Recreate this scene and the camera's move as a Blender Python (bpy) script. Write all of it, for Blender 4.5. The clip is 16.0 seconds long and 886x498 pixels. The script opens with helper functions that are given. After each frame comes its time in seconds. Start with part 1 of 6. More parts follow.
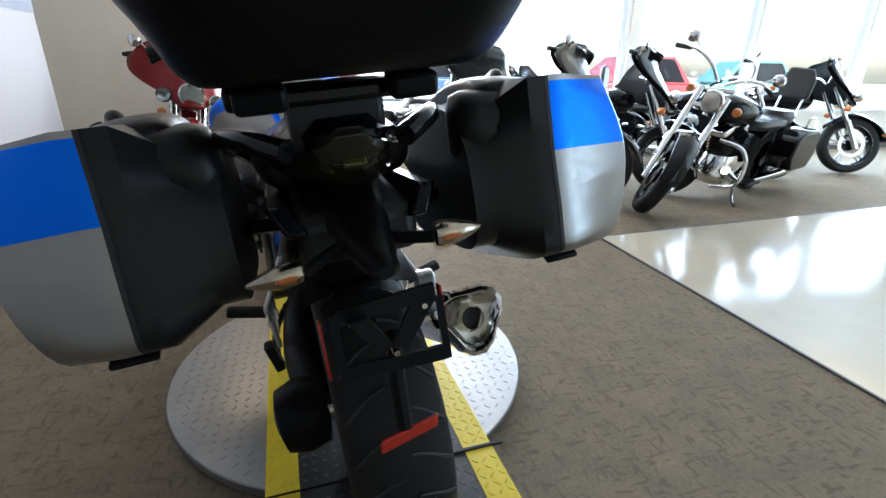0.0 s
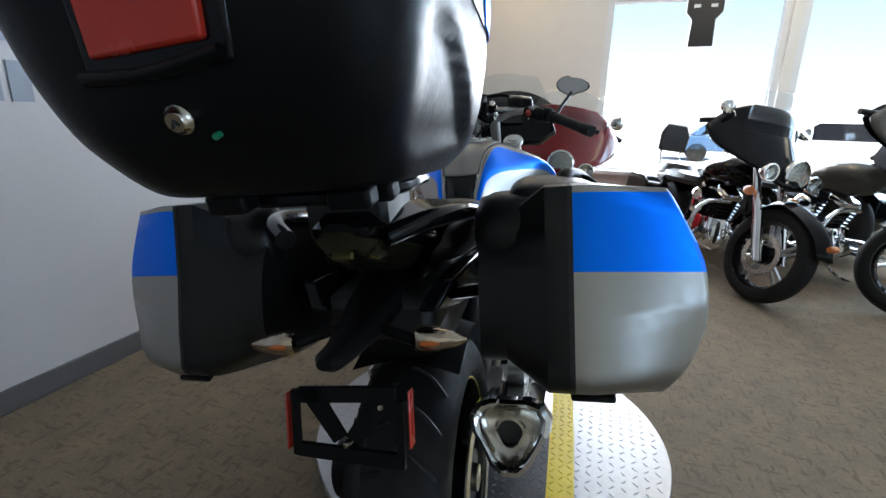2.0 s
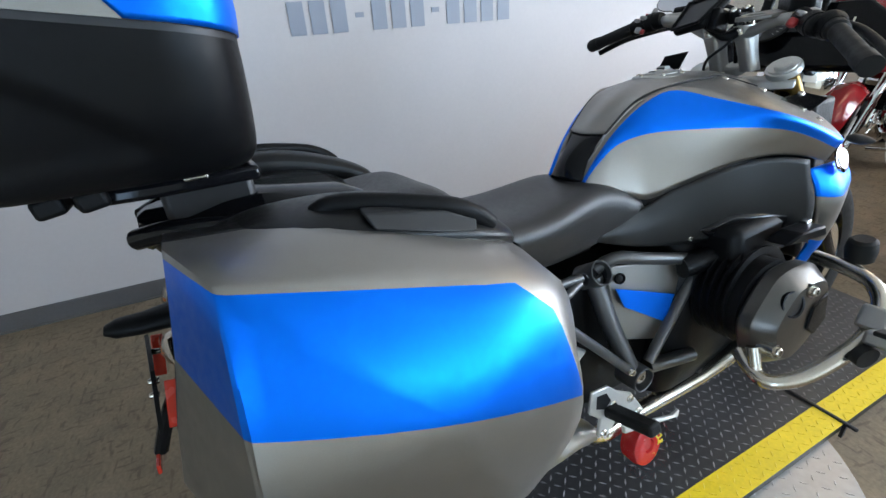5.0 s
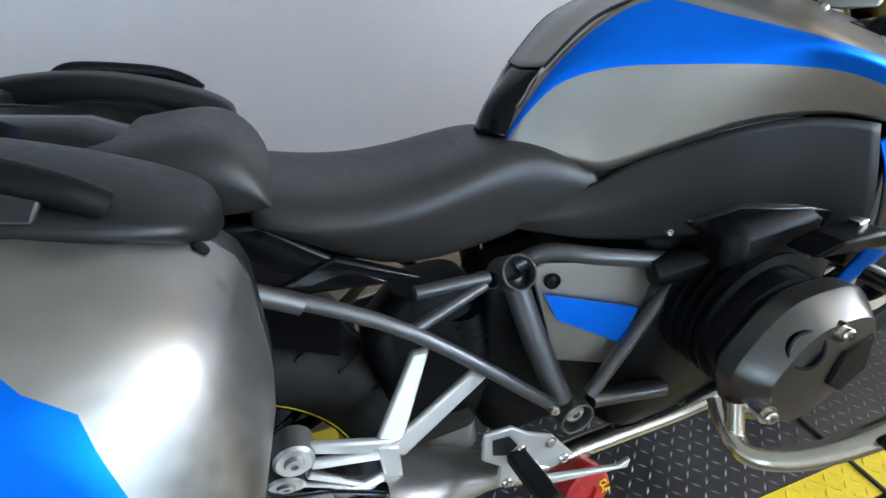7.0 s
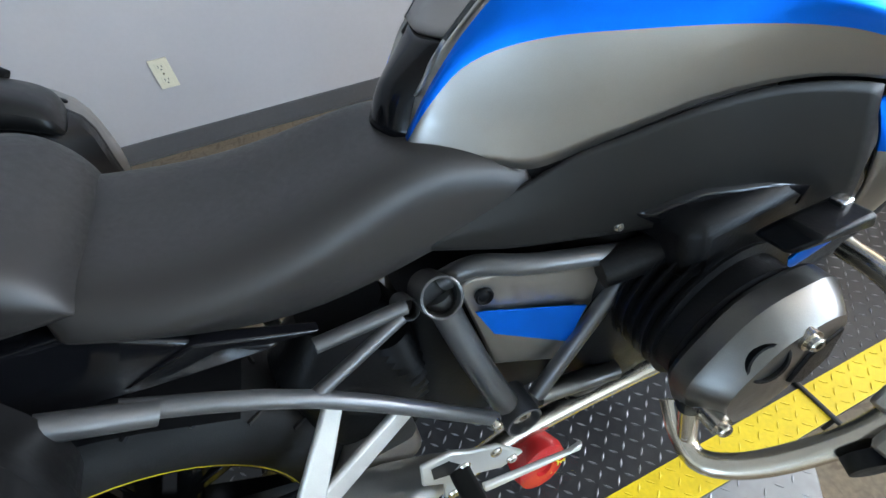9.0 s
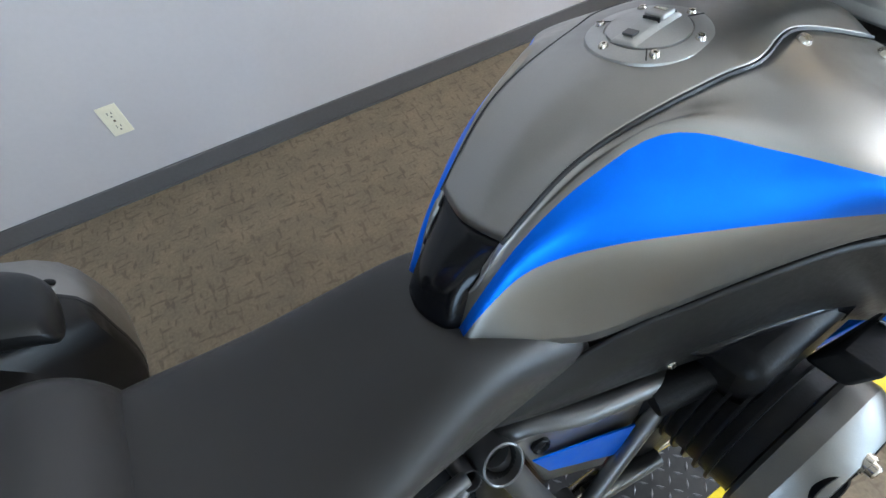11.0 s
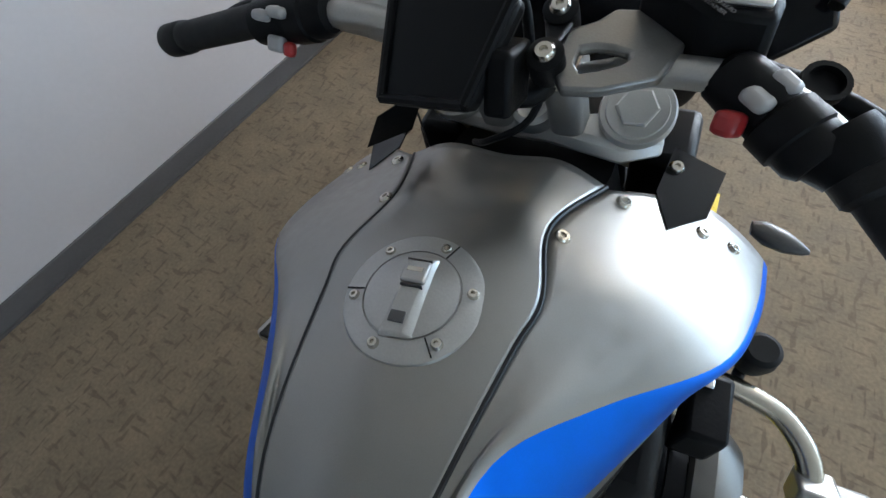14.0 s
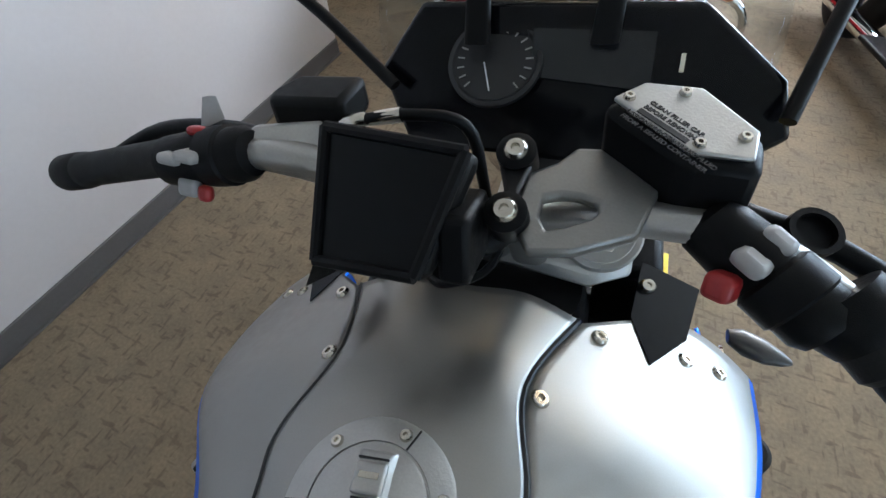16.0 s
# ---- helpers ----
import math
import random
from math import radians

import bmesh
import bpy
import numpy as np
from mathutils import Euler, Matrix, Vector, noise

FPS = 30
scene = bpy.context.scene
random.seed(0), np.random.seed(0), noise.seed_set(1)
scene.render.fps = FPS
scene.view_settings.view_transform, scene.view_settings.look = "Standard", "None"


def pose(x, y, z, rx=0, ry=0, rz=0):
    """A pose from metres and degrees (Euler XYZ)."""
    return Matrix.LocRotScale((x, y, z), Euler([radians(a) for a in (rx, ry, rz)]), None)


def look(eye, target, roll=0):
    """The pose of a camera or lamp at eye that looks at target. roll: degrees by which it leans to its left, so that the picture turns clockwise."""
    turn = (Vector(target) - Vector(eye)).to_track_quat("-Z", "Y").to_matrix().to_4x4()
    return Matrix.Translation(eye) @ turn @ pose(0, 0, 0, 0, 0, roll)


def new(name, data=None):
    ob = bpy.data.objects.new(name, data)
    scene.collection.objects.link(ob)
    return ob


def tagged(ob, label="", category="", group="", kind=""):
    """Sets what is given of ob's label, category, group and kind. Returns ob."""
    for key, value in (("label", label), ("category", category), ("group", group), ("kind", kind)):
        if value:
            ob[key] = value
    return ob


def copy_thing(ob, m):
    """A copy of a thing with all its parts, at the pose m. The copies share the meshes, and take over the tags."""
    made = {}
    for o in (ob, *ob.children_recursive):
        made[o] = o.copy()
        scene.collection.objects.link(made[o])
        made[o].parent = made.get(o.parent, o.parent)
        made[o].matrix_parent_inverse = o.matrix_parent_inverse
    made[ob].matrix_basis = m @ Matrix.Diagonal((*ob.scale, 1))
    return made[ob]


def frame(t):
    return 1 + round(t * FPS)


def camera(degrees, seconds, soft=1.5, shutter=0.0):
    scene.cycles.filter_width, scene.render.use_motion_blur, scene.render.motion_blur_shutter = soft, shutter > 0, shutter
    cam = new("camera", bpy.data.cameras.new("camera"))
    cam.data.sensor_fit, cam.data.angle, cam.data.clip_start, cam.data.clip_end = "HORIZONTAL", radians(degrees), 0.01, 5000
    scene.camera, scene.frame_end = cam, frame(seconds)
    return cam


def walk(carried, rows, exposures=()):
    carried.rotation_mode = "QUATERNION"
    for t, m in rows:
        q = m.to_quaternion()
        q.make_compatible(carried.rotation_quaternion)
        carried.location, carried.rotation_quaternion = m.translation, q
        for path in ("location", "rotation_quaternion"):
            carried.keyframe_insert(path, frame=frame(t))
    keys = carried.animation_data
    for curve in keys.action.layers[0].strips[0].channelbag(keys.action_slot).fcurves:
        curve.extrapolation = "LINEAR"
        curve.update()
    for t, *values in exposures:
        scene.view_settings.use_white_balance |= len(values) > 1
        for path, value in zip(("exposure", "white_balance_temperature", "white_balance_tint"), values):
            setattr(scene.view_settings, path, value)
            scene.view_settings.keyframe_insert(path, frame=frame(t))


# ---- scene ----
cam = camera(86.5, 16.0)

PATH = [
    (0, (0.155, -0.432, 1.02), (0.635, 1.376, 0.311), 1.0),
    (0.5, (0.251, -0.469, 1.054), (0.438, 1.415, 0.41), 0.3),
    (1, (0.304, -0.459, 1.092), (0.235, 1.463, 0.543), -0.1),
    (1.5, (0.393, -0.417, 1.11), (0.075, 1.494, 0.615), 0.3),
    (2, (0.5, -0.376, 1.09), (-0.098, 1.456, 0.557), 1.5),
    (2.5, (0.603, -0.321, 1.098), (-0.32, 1.344, 0.485), 1.8),
    (3, (0.743, -0.209, 1.144), (-0.47, 1.224, 0.456), 1.1),
    (3.5, (0.817, -0.088, 1.179), (-0.556, 1.154, 0.424), -1.2),
    (4, (0.868, 0.059, 1.197), (-0.608, 1.13, 0.376), -2.6),
    (4.2, (0.886, 0.1, 1.206), (-0.634, 1.09, 0.364), -3.1),
    (6.3, (0.925, 0.599, 1.12), (-0.779, 0.975, 0.143), -3.6),
    (6.5, (0.873, 0.627, 1.111), (-0.819, 1.013, 0.117), -3.4),
    (7, (0.776, 0.677, 1.086), (-0.859, 1.044, -0.005), -3.8),
    (7.5, (0.726, 0.706, 1.072), (-0.818, 1.064, -0.148), -4.1),
    (8, (0.679, 0.749, 1.087), (-0.793, 1.103, -0.219), -4.9),
    (8.2, (0.666, 0.771, 1.094), (-0.774, 1.119, -0.249), -5.6),
    (10.5, (0.438, 0.849, 1.241), (-0.741, 1.201, -0.336), -11.5),
    (11, (0.386, 0.838, 1.271), (-0.781, 1.238, -0.304), -10.9),
    (11.5, (0.341, 0.826, 1.306), (-0.767, 1.366, -0.269), -8.5),
    (12, (0.304, 0.824, 1.315), (-0.706, 1.532, -0.26), -5.9),
    (12.5, (0.282, 0.85, 1.323), (-0.632, 1.703, -0.238), -4.9),
    (13, (0.245, 0.924, 1.329), (-0.548, 1.851, -0.256), -4.6),
    (13.5, (0.213, 1.0, 1.337), (-0.51, 1.925, -0.282), -6.5),
    (14, (0.207, 1.055, 1.343), (-0.456, 1.973, -0.306), -7.9),
    (14.5, (0.194, 1.089, 1.347), (-0.435, 2.027, -0.303), -8.3),
    (15, (0.187, 1.113, 1.353), (-0.431, 2.104, -0.27), -7.8),
    (15.5, (0.177, 1.131, 1.35), (-0.405, 2.204, -0.234), -5.8),
    (16, (0.16, 1.148, 1.346), (-0.4, 2.311, -0.182), -3.9),
]
walk(cam, [(t, look(eye, target, roll)) for t, eye, target, roll in PATH], [(0.0, 1.62), (0.5, 1.42), (1.0, 1.2), (1.5, 1.12), (2.5, 1.48), (3.5, 1.7), (7.0, 1.8), (8.0, 1.9), (10.5, 2.3), (12.0, 1.6), (13.5, 1.45), (16.0, 1.65)])


# ---- light ----
world = bpy.data.worlds.new("world")
scene.world = world
world.use_nodes = True
wn, wl = world.node_tree.nodes, world.node_tree.links
wn.clear()
sky = wn.new("ShaderNodeTexSky")
sky.sky_type = "NISHITA"
sky.sun_disc = False
sky.sun_elevation = radians(52)
sky.sun_rotation = radians(150)
sky.air_density, sky.dust_density = 1.0, 2.0
bg = wn.new("ShaderNodeBackground")
bg.inputs["Strength"].default_value = 0.15
wo = wn.new("ShaderNodeOutputWorld")
wl.new(sky.outputs[0], bg.inputs[0])
wl.new(bg.outputs[0], wo.inputs[0])

sun = new("sun", bpy.data.lights.new("sun", "SUN"))
sun.data.energy = 5.0
sun.data.angle = radians(0.5)
sun.data.color = (1.0, 0.95, 0.88)
sun.matrix_world = look((6, -4, 12), (2, 4, 0))


def window_light(name, x, y, z, w, h, target, power, tint=(0.86, 0.93, 1.0)):
    ob = new(name, bpy.data.lights.new(name, "AREA"))
    ob.data.shape, ob.data.size, ob.data.size_y = "RECTANGLE", w, h
    ob.data.energy, ob.data.color = power, tint
    ob.matrix_world = look((x, y, z), target)
    return ob


FAR_Y, LEFT_X, RIGHT_X, BACK_Y, CEIL = 5.12, -1.494, 10.4, -4.2, 2.75
CORNER_Y = 3.35
for wx, power, tint in ((1.21, 68, (0.80, 0.88, 1.0)), (3.03, 52, (0.60, 0.79, 1.0)), (4.97, 54, (0.52, 0.74, 1.0)), (6.91, 54, (0.52, 0.74, 1.0)), (8.85, 54, (0.52, 0.74, 1.0))):
    window_light("window_skylight", wx, FAR_Y + 0.02, 1.46, 1.5, 1.6, (wx, 0, 0.8), power, tint)
# lamp of the unseen side window, placed for highlights on tank and panniers
window_light("window_skylight", 4.92, -2.3, 1.35, 1.3, 2.2, (0, -2.3, 1.0), 26, (0.50, 0.72, 1.0))


# ---- materials ----
def mat(name, color, rough=0.5, metal=0.0, vary=0.08, scale=40.0, bump=0.0, coat=0.0, emit=0.0, spec=0.5):
    m = bpy.data.materials.new(name)
    m.use_nodes = True
    n, l = m.node_tree.nodes, m.node_tree.links
    b = n["Principled BSDF"]
    b.inputs["Roughness"].default_value = rough
    b.inputs["Metallic"].default_value = metal
    b.inputs["Coat Weight"].default_value = coat
    b.inputs["Specular IOR Level"].default_value = spec
    tc = n.new("ShaderNodeTexCoord")
    t1 = n.new("ShaderNodeTexNoise")
    t1.inputs["Scale"].default_value = scale
    t1.inputs["Detail"].default_value = 4
    t2 = n.new("ShaderNodeTexNoise")
    t2.inputs["Scale"].default_value = scale * 0.09
    t2.inputs["Detail"].default_value = 3
    l.new(tc.outputs["Object"], t1.inputs["Vector"])
    l.new(tc.outputs["Object"], t2.inputs["Vector"])
    mx = n.new("ShaderNodeMath")
    mx.operation = "ADD"
    l.new(t1.outputs["Fac"], mx.inputs[0])
    l.new(t2.outputs["Fac"], mx.inputs[1])
    mr = n.new("ShaderNodeMapRange")
    mr.inputs["From Min"].default_value, mr.inputs["From Max"].default_value = 0.6, 1.4
    mr.inputs["To Min"].default_value, mr.inputs["To Max"].default_value = 1 - vary, 1 + vary
    l.new(mx.outputs[0], mr.inputs["Value"])
    mul = n.new("ShaderNodeVectorMath")
    mul.operation = "SCALE"
    mul.inputs[0].default_value = color
    l.new(mr.outputs["Result"], mul.inputs["Scale"])
    l.new(mul.outputs["Vector"], b.inputs["Base Color"])
    rr = n.new("ShaderNodeMapRange")
    rr.inputs["From Min"].default_value, rr.inputs["From Max"].default_value = 0.3, 0.7
    rr.inputs["To Min"].default_value, rr.inputs["To Max"].default_value = max(0.02, rough * 0.85), min(1, rough * 1.15)
    l.new(t2.outputs["Fac"], rr.inputs["Value"])
    l.new(rr.outputs["Result"], b.inputs["Roughness"])
    if bump:
        bp = n.new("ShaderNodeBump")
        bp.inputs["Strength"].default_value = bump
        bp.inputs["Distance"].default_value = 0.002
        l.new(t1.outputs["Fac"], bp.inputs["Height"])
        l.new(bp.outputs["Normal"], b.inputs["Normal"])
    if emit:
        b.inputs["Emission Color"].default_value = (*color, 1)
        b.inputs["Emission Strength"].default_value = emit
    return m


def glass(name, color, rough=0.02, mix=0.8):
    """Clear plate: mostly transparent with a glossy surface."""
    m = bpy.data.materials.new(name)
    m.use_nodes = True
    n, l = m.node_tree.nodes, m.node_tree.links
    n.remove(n["Principled BSDF"])
    tr, gl, mixn = n.new("ShaderNodeBsdfTransparent"), n.new("ShaderNodeBsdfGlossy"), n.new("ShaderNodeMixShader")
    tr.inputs[0].default_value = (*color, 1)
    gl.inputs["Roughness"].default_value = rough
    fr = n.new("ShaderNodeLayerWeight")
    pw, ma = n.new("ShaderNodeMath"), n.new("ShaderNodeMath")
    pw.operation, ma.operation = "POWER", "MULTIPLY_ADD"
    pw.inputs[1].default_value = 5.0
    ma.inputs[1].default_value, ma.inputs[2].default_value = 0.6, 0.03
    l.new(fr.outputs["Facing"], pw.inputs[0])
    l.new(pw.outputs[0], ma.inputs[0])
    l.new(ma.outputs[0], mixn.inputs[0])
    l.new(tr.outputs[0], mixn.inputs[1])
    l.new(gl.outputs[0], mixn.inputs[2])
    l.new(mixn.outputs[0], n["Material Output"].inputs[0])
    return m


SILVER = mat("satin_grey_metallic_paint", (0.315, 0.303, 0.285), 0.40, 1.0, 0.05, 900, 0.02)
LIDSILVER = mat("satin_silver_paint", (0.25, 0.24, 0.222), 0.46, 0.9, 0.05, 900, 0.02)
BLUE = mat("satin_blue_paint", (0.0, 0.17, 0.85), 0.40, 0.85, 0.05, 600, 0.02)
BLACKPL = mat("black_textured_plastic", (0.0046, 0.0045, 0.0048), 0.44, 0, 0.15, 1400, 0.15, spec=0.13)
CASEBLACK = mat("black_case_plastic", (0.0046, 0.0045, 0.0048), 0.38, 0, 0.15, 1400, 0.12, spec=0.13)
PANBLACK = mat("black_pannier_plastic", (0.0085, 0.0082, 0.0082), 0.36, 0, 0.12, 1400, 0.10, spec=0.28)
BLACKGLOSS = mat("gloss_black_plastic", (0.005, 0.005, 0.006), 0.14, 0, 0.1, 300, spec=0.22)
DARKPANEL = mat("dark_grey_plastic", (0.010, 0.0095, 0.009), 0.40, 0, 0.1, 1400, 0.15, spec=0.26)
SEATMAT = mat("black_seat_vinyl", (0.021, 0.0190, 0.0180), 0.41, 0, 0.1, 1600, 0.15, spec=0.44)
RUBBER = mat("tyre_rubber", (0.014, 0.0135, 0.013), 0.62, 0, 0.2, 500, 0.2, spec=0.2)
FRAMEM = mat("grey_painted_steel", (0.105, 0.104, 0.104), 0.34, 0.6, 0.08, 300)
ALU = mat("cast_aluminium", (0.43, 0.42, 0.40), 0.40, 0.85, 0.08, 500, 0.1)
CASTGREY = mat("grey_bar_casting", (0.23, 0.225, 0.215), 0.40, 0.85, 0.08, 500, 0.1)
ALUWHITE = mat("silver_painted_aluminium", (0.60, 0.59, 0.56), 0.38, 0.55, 0.06, 500, 0.05)
STEEL = mat("brushed_stainless_steel", (0.60, 0.56, 0.49), 0.24, 1.0, 0.06, 300)
CHROME = mat("chrome", (0.72, 0.72, 0.72), 0.06, 1.0, 0.03, 60)
ENGINE = mat("grey_engine_casting", (0.135, 0.13, 0.122), 0.33, 0.9, 0.08, 500, 0.08)
ENGBLACK = mat("black_engine_block", (0.0045, 0.0045, 0.005), 0.42, 0, 0.2, 200, 0.2, spec=0.16)
REDREF = mat("red_reflector", (0.48, 0.032, 0.016), 0.25, 0, 0.08, 300, 0.05)
REDSW = mat("red_switch", (0.32, 0.02, 0.02), 0.35, 0, 0.05, 300)
GREYSW = mat("grey_switch", (0.32, 0.31, 0.30), 0.45, 0, 0.05, 300)
LENS = mat("clear_indicator_lens", (0.56, 0.53, 0.49), 0.10, 0.35, 0.45, 150, 0.6)
AMBER = mat("amber_bulb", (0.60, 0.18, 0.05), 0.25, 0, 0.1, 200)
GOLD = mat("gold_anodised", (0.30, 0.19, 0.05), 0.30, 1.0, 0.05, 200)
MIRROR = mat("mirror_glass", (0.75, 0.76, 0.77), 0.02, 1.0, 0.0, 10)
LAMPGLASS = glass("indicator_glass", (0.95, 0.88, 0.82), 0.05)
CLEAR = glass("clear_screen", (0.92, 0.94, 0.95))
WINGLASS = glass("window_glass", (0.96, 0.98, 0.98))
YELLOW = mat("worn_yellow_paint", (0.80, 0.58, 0.01), 0.42, 0, 0.12, 120, 0.1)
YELLOWSTRIPE = mat("yellow_stripe_vinyl", (0.75, 0.60, 0.02), 0.35, 0, 0.05, 120)
PLATEBLK = mat("black_painted_tread_plate", (0.035, 0.035, 0.037), 0.42, 0.3, 0.25, 60, 0.1)
PLATEWORN = mat("worn_black_tread", (0.15, 0.15, 0.155), 0.36, 0.5, 0.25, 60, 0.1)
PLATEALU = mat("aluminium_tread_plate", (0.32, 0.325, 0.335), 0.36, 0.85, 0.12, 40, 0.1)
WALLP = mat("lavender_grey_wall_paint", (0.50, 0.47, 0.47), 0.60, 0, 0.03, 60, 0.05)
CREAM = mat("cream_warm_bounce_paint", (0.62, 0.56, 0.46), 0.60, 0, 0.03, 60, 0.05)
WALLW = mat("white_wall_paint", (0.80, 0.765, 0.71), 0.60, 0, 0.03, 60, 0.05)
BAND = mat("blue_grey_band_paint", (0.30, 0.325, 0.385), 0.55, 0, 0.03, 60)
TUBE = mat("warm_lamp_diffuser", (1.0, 0.78, 0.52), 0.6, 0, 0.0, 10, emit=1.2)
LAMPBOWL = mat("faceted_lamp_reflector", (0.62, 0.60, 0.54), 0.16, 1.0, 0.35, 60, 0.6)
LETTER = mat("white_lettering", (0.72, 0.73, 0.75), 0.5, 0, 0.02, 60)
LETTERDK = mat("grey_lettering", (0.26, 0.28, 0.33), 0.5, 0, 0.02, 60)
BASEM = mat("charcoal_vinyl_skirting", (0.10, 0.095, 0.095), 0.45, 0, 0.1, 80)
CEILM = mat("grey_ceiling_tile", (0.60, 0.58, 0.54), 0.8, 0, 0.05, 120, 0.2)
IVORY = mat("ivory_plastic", (0.78, 0.72, 0.55), 0.35, 0, 0.03, 200)
BLACK = mat("plain_black", (0.008, 0.008, 0.009), 0.5, 0, 0.1, 200)
WHITETRIM = mat("white_window_frame", (0.80, 0.80, 0.80), 0.45, 0, 0.04, 100)
RED = mat("maroon_gloss_paint", (0.145, 0.006, 0.008), 0.12, 0, 0.06, 300, spec=0.35)
BIKEBLACK = mat("gloss_black_paint", (0.004, 0.004, 0.005), 0.10, 0, 0.06, 300, spec=0.22)
BIKEGREY = mat("bronze_grey_gloss_paint", (0.085, 0.075, 0.062), 0.20, 0.35, 0.06, 300, spec=0.35)
TILE = mat("cream_polished_tile", (0.60, 0.53, 0.42), 0.13, 0, 0.06, 8)
LEATHER = mat("black_leather", (0.02, 0.019, 0.018), 0.42, 0, 0.15, 300, 0.2)


def carpet_material():
    """Looped carpet: warm grey-brown with short dark flecks in two directions and slow soiling."""
    m = mat("patterned_carpet", (0.205, 0.158, 0.106), 0.95, 0, 0.32, 90, 0.35)
    n, l = m.node_tree.nodes, m.node_tree.links
    b = n["Principled BSDF"]
    tc = n.new("ShaderNodeTexCoord")
    fac = []
    for sx, sy, lo in ((55, 15, 0.60), (15, 55, 0.60)):
        mp = n.new("ShaderNodeMapping")
        mp.inputs["Scale"].default_value = (sx, sy, 10)
        mp.inputs["Rotation"].default_value = (0, 0, radians(24))
        ns = n.new("ShaderNodeTexNoise")
        ns.inputs["Scale"].default_value = 1.0
        ns.inputs["Detail"].default_value = 1
        cr = n.new("ShaderNodeMapRange")
        cr.inputs["From Min"].default_value, cr.inputs["From Max"].default_value = lo, lo + 0.07
        l.new(tc.outputs["Object"], mp.inputs["Vector"])
        l.new(mp.outputs[0], ns.inputs["Vector"])
        l.new(ns.outputs["Fac"], cr.inputs["Value"])
        fac.append(cr)
    mx = n.new("ShaderNodeMath")
    mx.operation = "MAXIMUM"
    l.new(fac[0].outputs[0], mx.inputs[0])
    l.new(fac[1].outputs[0], mx.inputs[1])
    sc = n.new("ShaderNodeMath")
    sc.operation = "MULTIPLY"
    sc.inputs[1].default_value = 0.5
    l.new(mx.outputs[0], sc.inputs[0])
    mix = n.new("ShaderNodeMix")
    mix.data_type = "RGBA"
    old = b.inputs["Base Color"].links[0].from_socket
    l.new(sc.outputs[0], mix.inputs["Factor"])
    l.new(old, mix.inputs["A"])
    mix.inputs["B"].default_value = (0.090, 0.064, 0.041, 1)
    l.new(mix.outputs["Result"], b.inputs["Base Color"])
    return m


CARPET = carpet_material()


def lid_material():
    """Pannier lid: silver with a blue field bounded by straight paint edges."""
    m = mat("two_tone_lid_paint", (0.34, 0.326, 0.302), 0.38, 0.95, 0.05, 900, 0.02)
    n, l = m.node_tree.nodes, m.node_tree.links
    b = n["Principled BSDF"]
    tc, sp = n.new("ShaderNodeTexCoord"), n.new("ShaderNodeSeparateXYZ")
    l.new(tc.outputs["Object"], sp.inputs[0])

    def lin(ky, kz, c):
        a, d, s = n.new("ShaderNodeMath"), n.new("ShaderNodeMath"), n.new("ShaderNodeMath")
        a.operation, d.operation, s.operation = "MULTIPLY_ADD", "MULTIPLY_ADD", "MULTIPLY"
        a.inputs[1].default_value, a.inputs[2].default_value = ky, c
        l.new(sp.outputs["Y"], a.inputs[0])
        d.inputs[1].default_value = kz
        l.new(sp.outputs["Z"], d.inputs[0])
        l.new(a.outputs[0], d.inputs[2])
        s.operation = "GREATER_THAN"
        s.inputs[1].default_value = 0
        l.new(d.outputs[0], s.inputs[0])
        return s

    tests = [lin(0.376, 1, -0.776), lin(-0.31, -1, 0.897), lin(-1.0, -0.1625, 0.2365), lin(-1.1, -1.0, 0.95)]
    cur = tests[0].outputs[0]
    for t in tests[1:]:
        k = n.new("ShaderNodeMath")
        k.operation = "MULTIPLY"
        l.new(cur, k.inputs[0])
        l.new(t.outputs[0], k.inputs[1])
        cur = k.outputs[0]
    mix = n.new("ShaderNodeMix")
    mix.data_type = "RGBA"
    old = b.inputs["Base Color"].links[0].from_socket
    l.new(cur, mix.inputs["Factor"])
    l.new(old, mix.inputs["A"])
    mix.inputs["B"].default_value = (0.0, 0.17, 0.85, 1)
    l.new(mix.outputs["Result"], b.inputs["Base Color"])
    me = n.new("ShaderNodeMapRange")
    me.inputs["To Min"].default_value, me.inputs["To Max"].default_value = 0.95, 0.88
    l.new(cur, me.inputs["Value"])
    l.new(me.outputs[0], b.inputs["Metallic"])
    return m


LIDPAINT = lid_material()


# ---- mesh helpers ----
def thing(name, m, label, category, group="", kind=""):
    ob = new(name)
    ob.matrix_world = m
    return tagged(ob, label, category, group, kind)


def part(name, bm, material, parent=None, label="", smooth=40, bevel=0.0, subsurf=0):
    """Link a bmesh as one mesh object under a thing or a part."""
    bmesh.ops.remove_doubles(bm, verts=bm.verts, dist=1e-5)
    bmesh.ops.recalc_face_normals(bm, faces=bm.faces)
    me = bpy.data.meshes.new(name)
    bm.to_mesh(me)
    bm.free()
    for mm in (material if isinstance(material, (list, tuple)) else [material]):
        me.materials.append(mm)
    ob = new(name, me)
    if parent is not None:
        ob.parent = parent
        if parent.name == "motorcycle":
            ob.location = SECTION
    if smooth:
        for p in me.polygons:
            p.use_smooth = True
        me.set_sharp_from_angle(angle=radians(smooth))
    if bevel:
        md = ob.modifiers.new("bevel", "BEVEL")
        md.width, md.segments, md.limit_method, md.angle_limit = bevel, 2, "ANGLE", radians(35)
        md.harden_normals = False
    if subsurf:
        md = ob.modifiers.new("subsurf", "SUBSURF")
        md.levels = md.render_levels = subsurf
    if label:
        tagged(ob, label)
    return ob


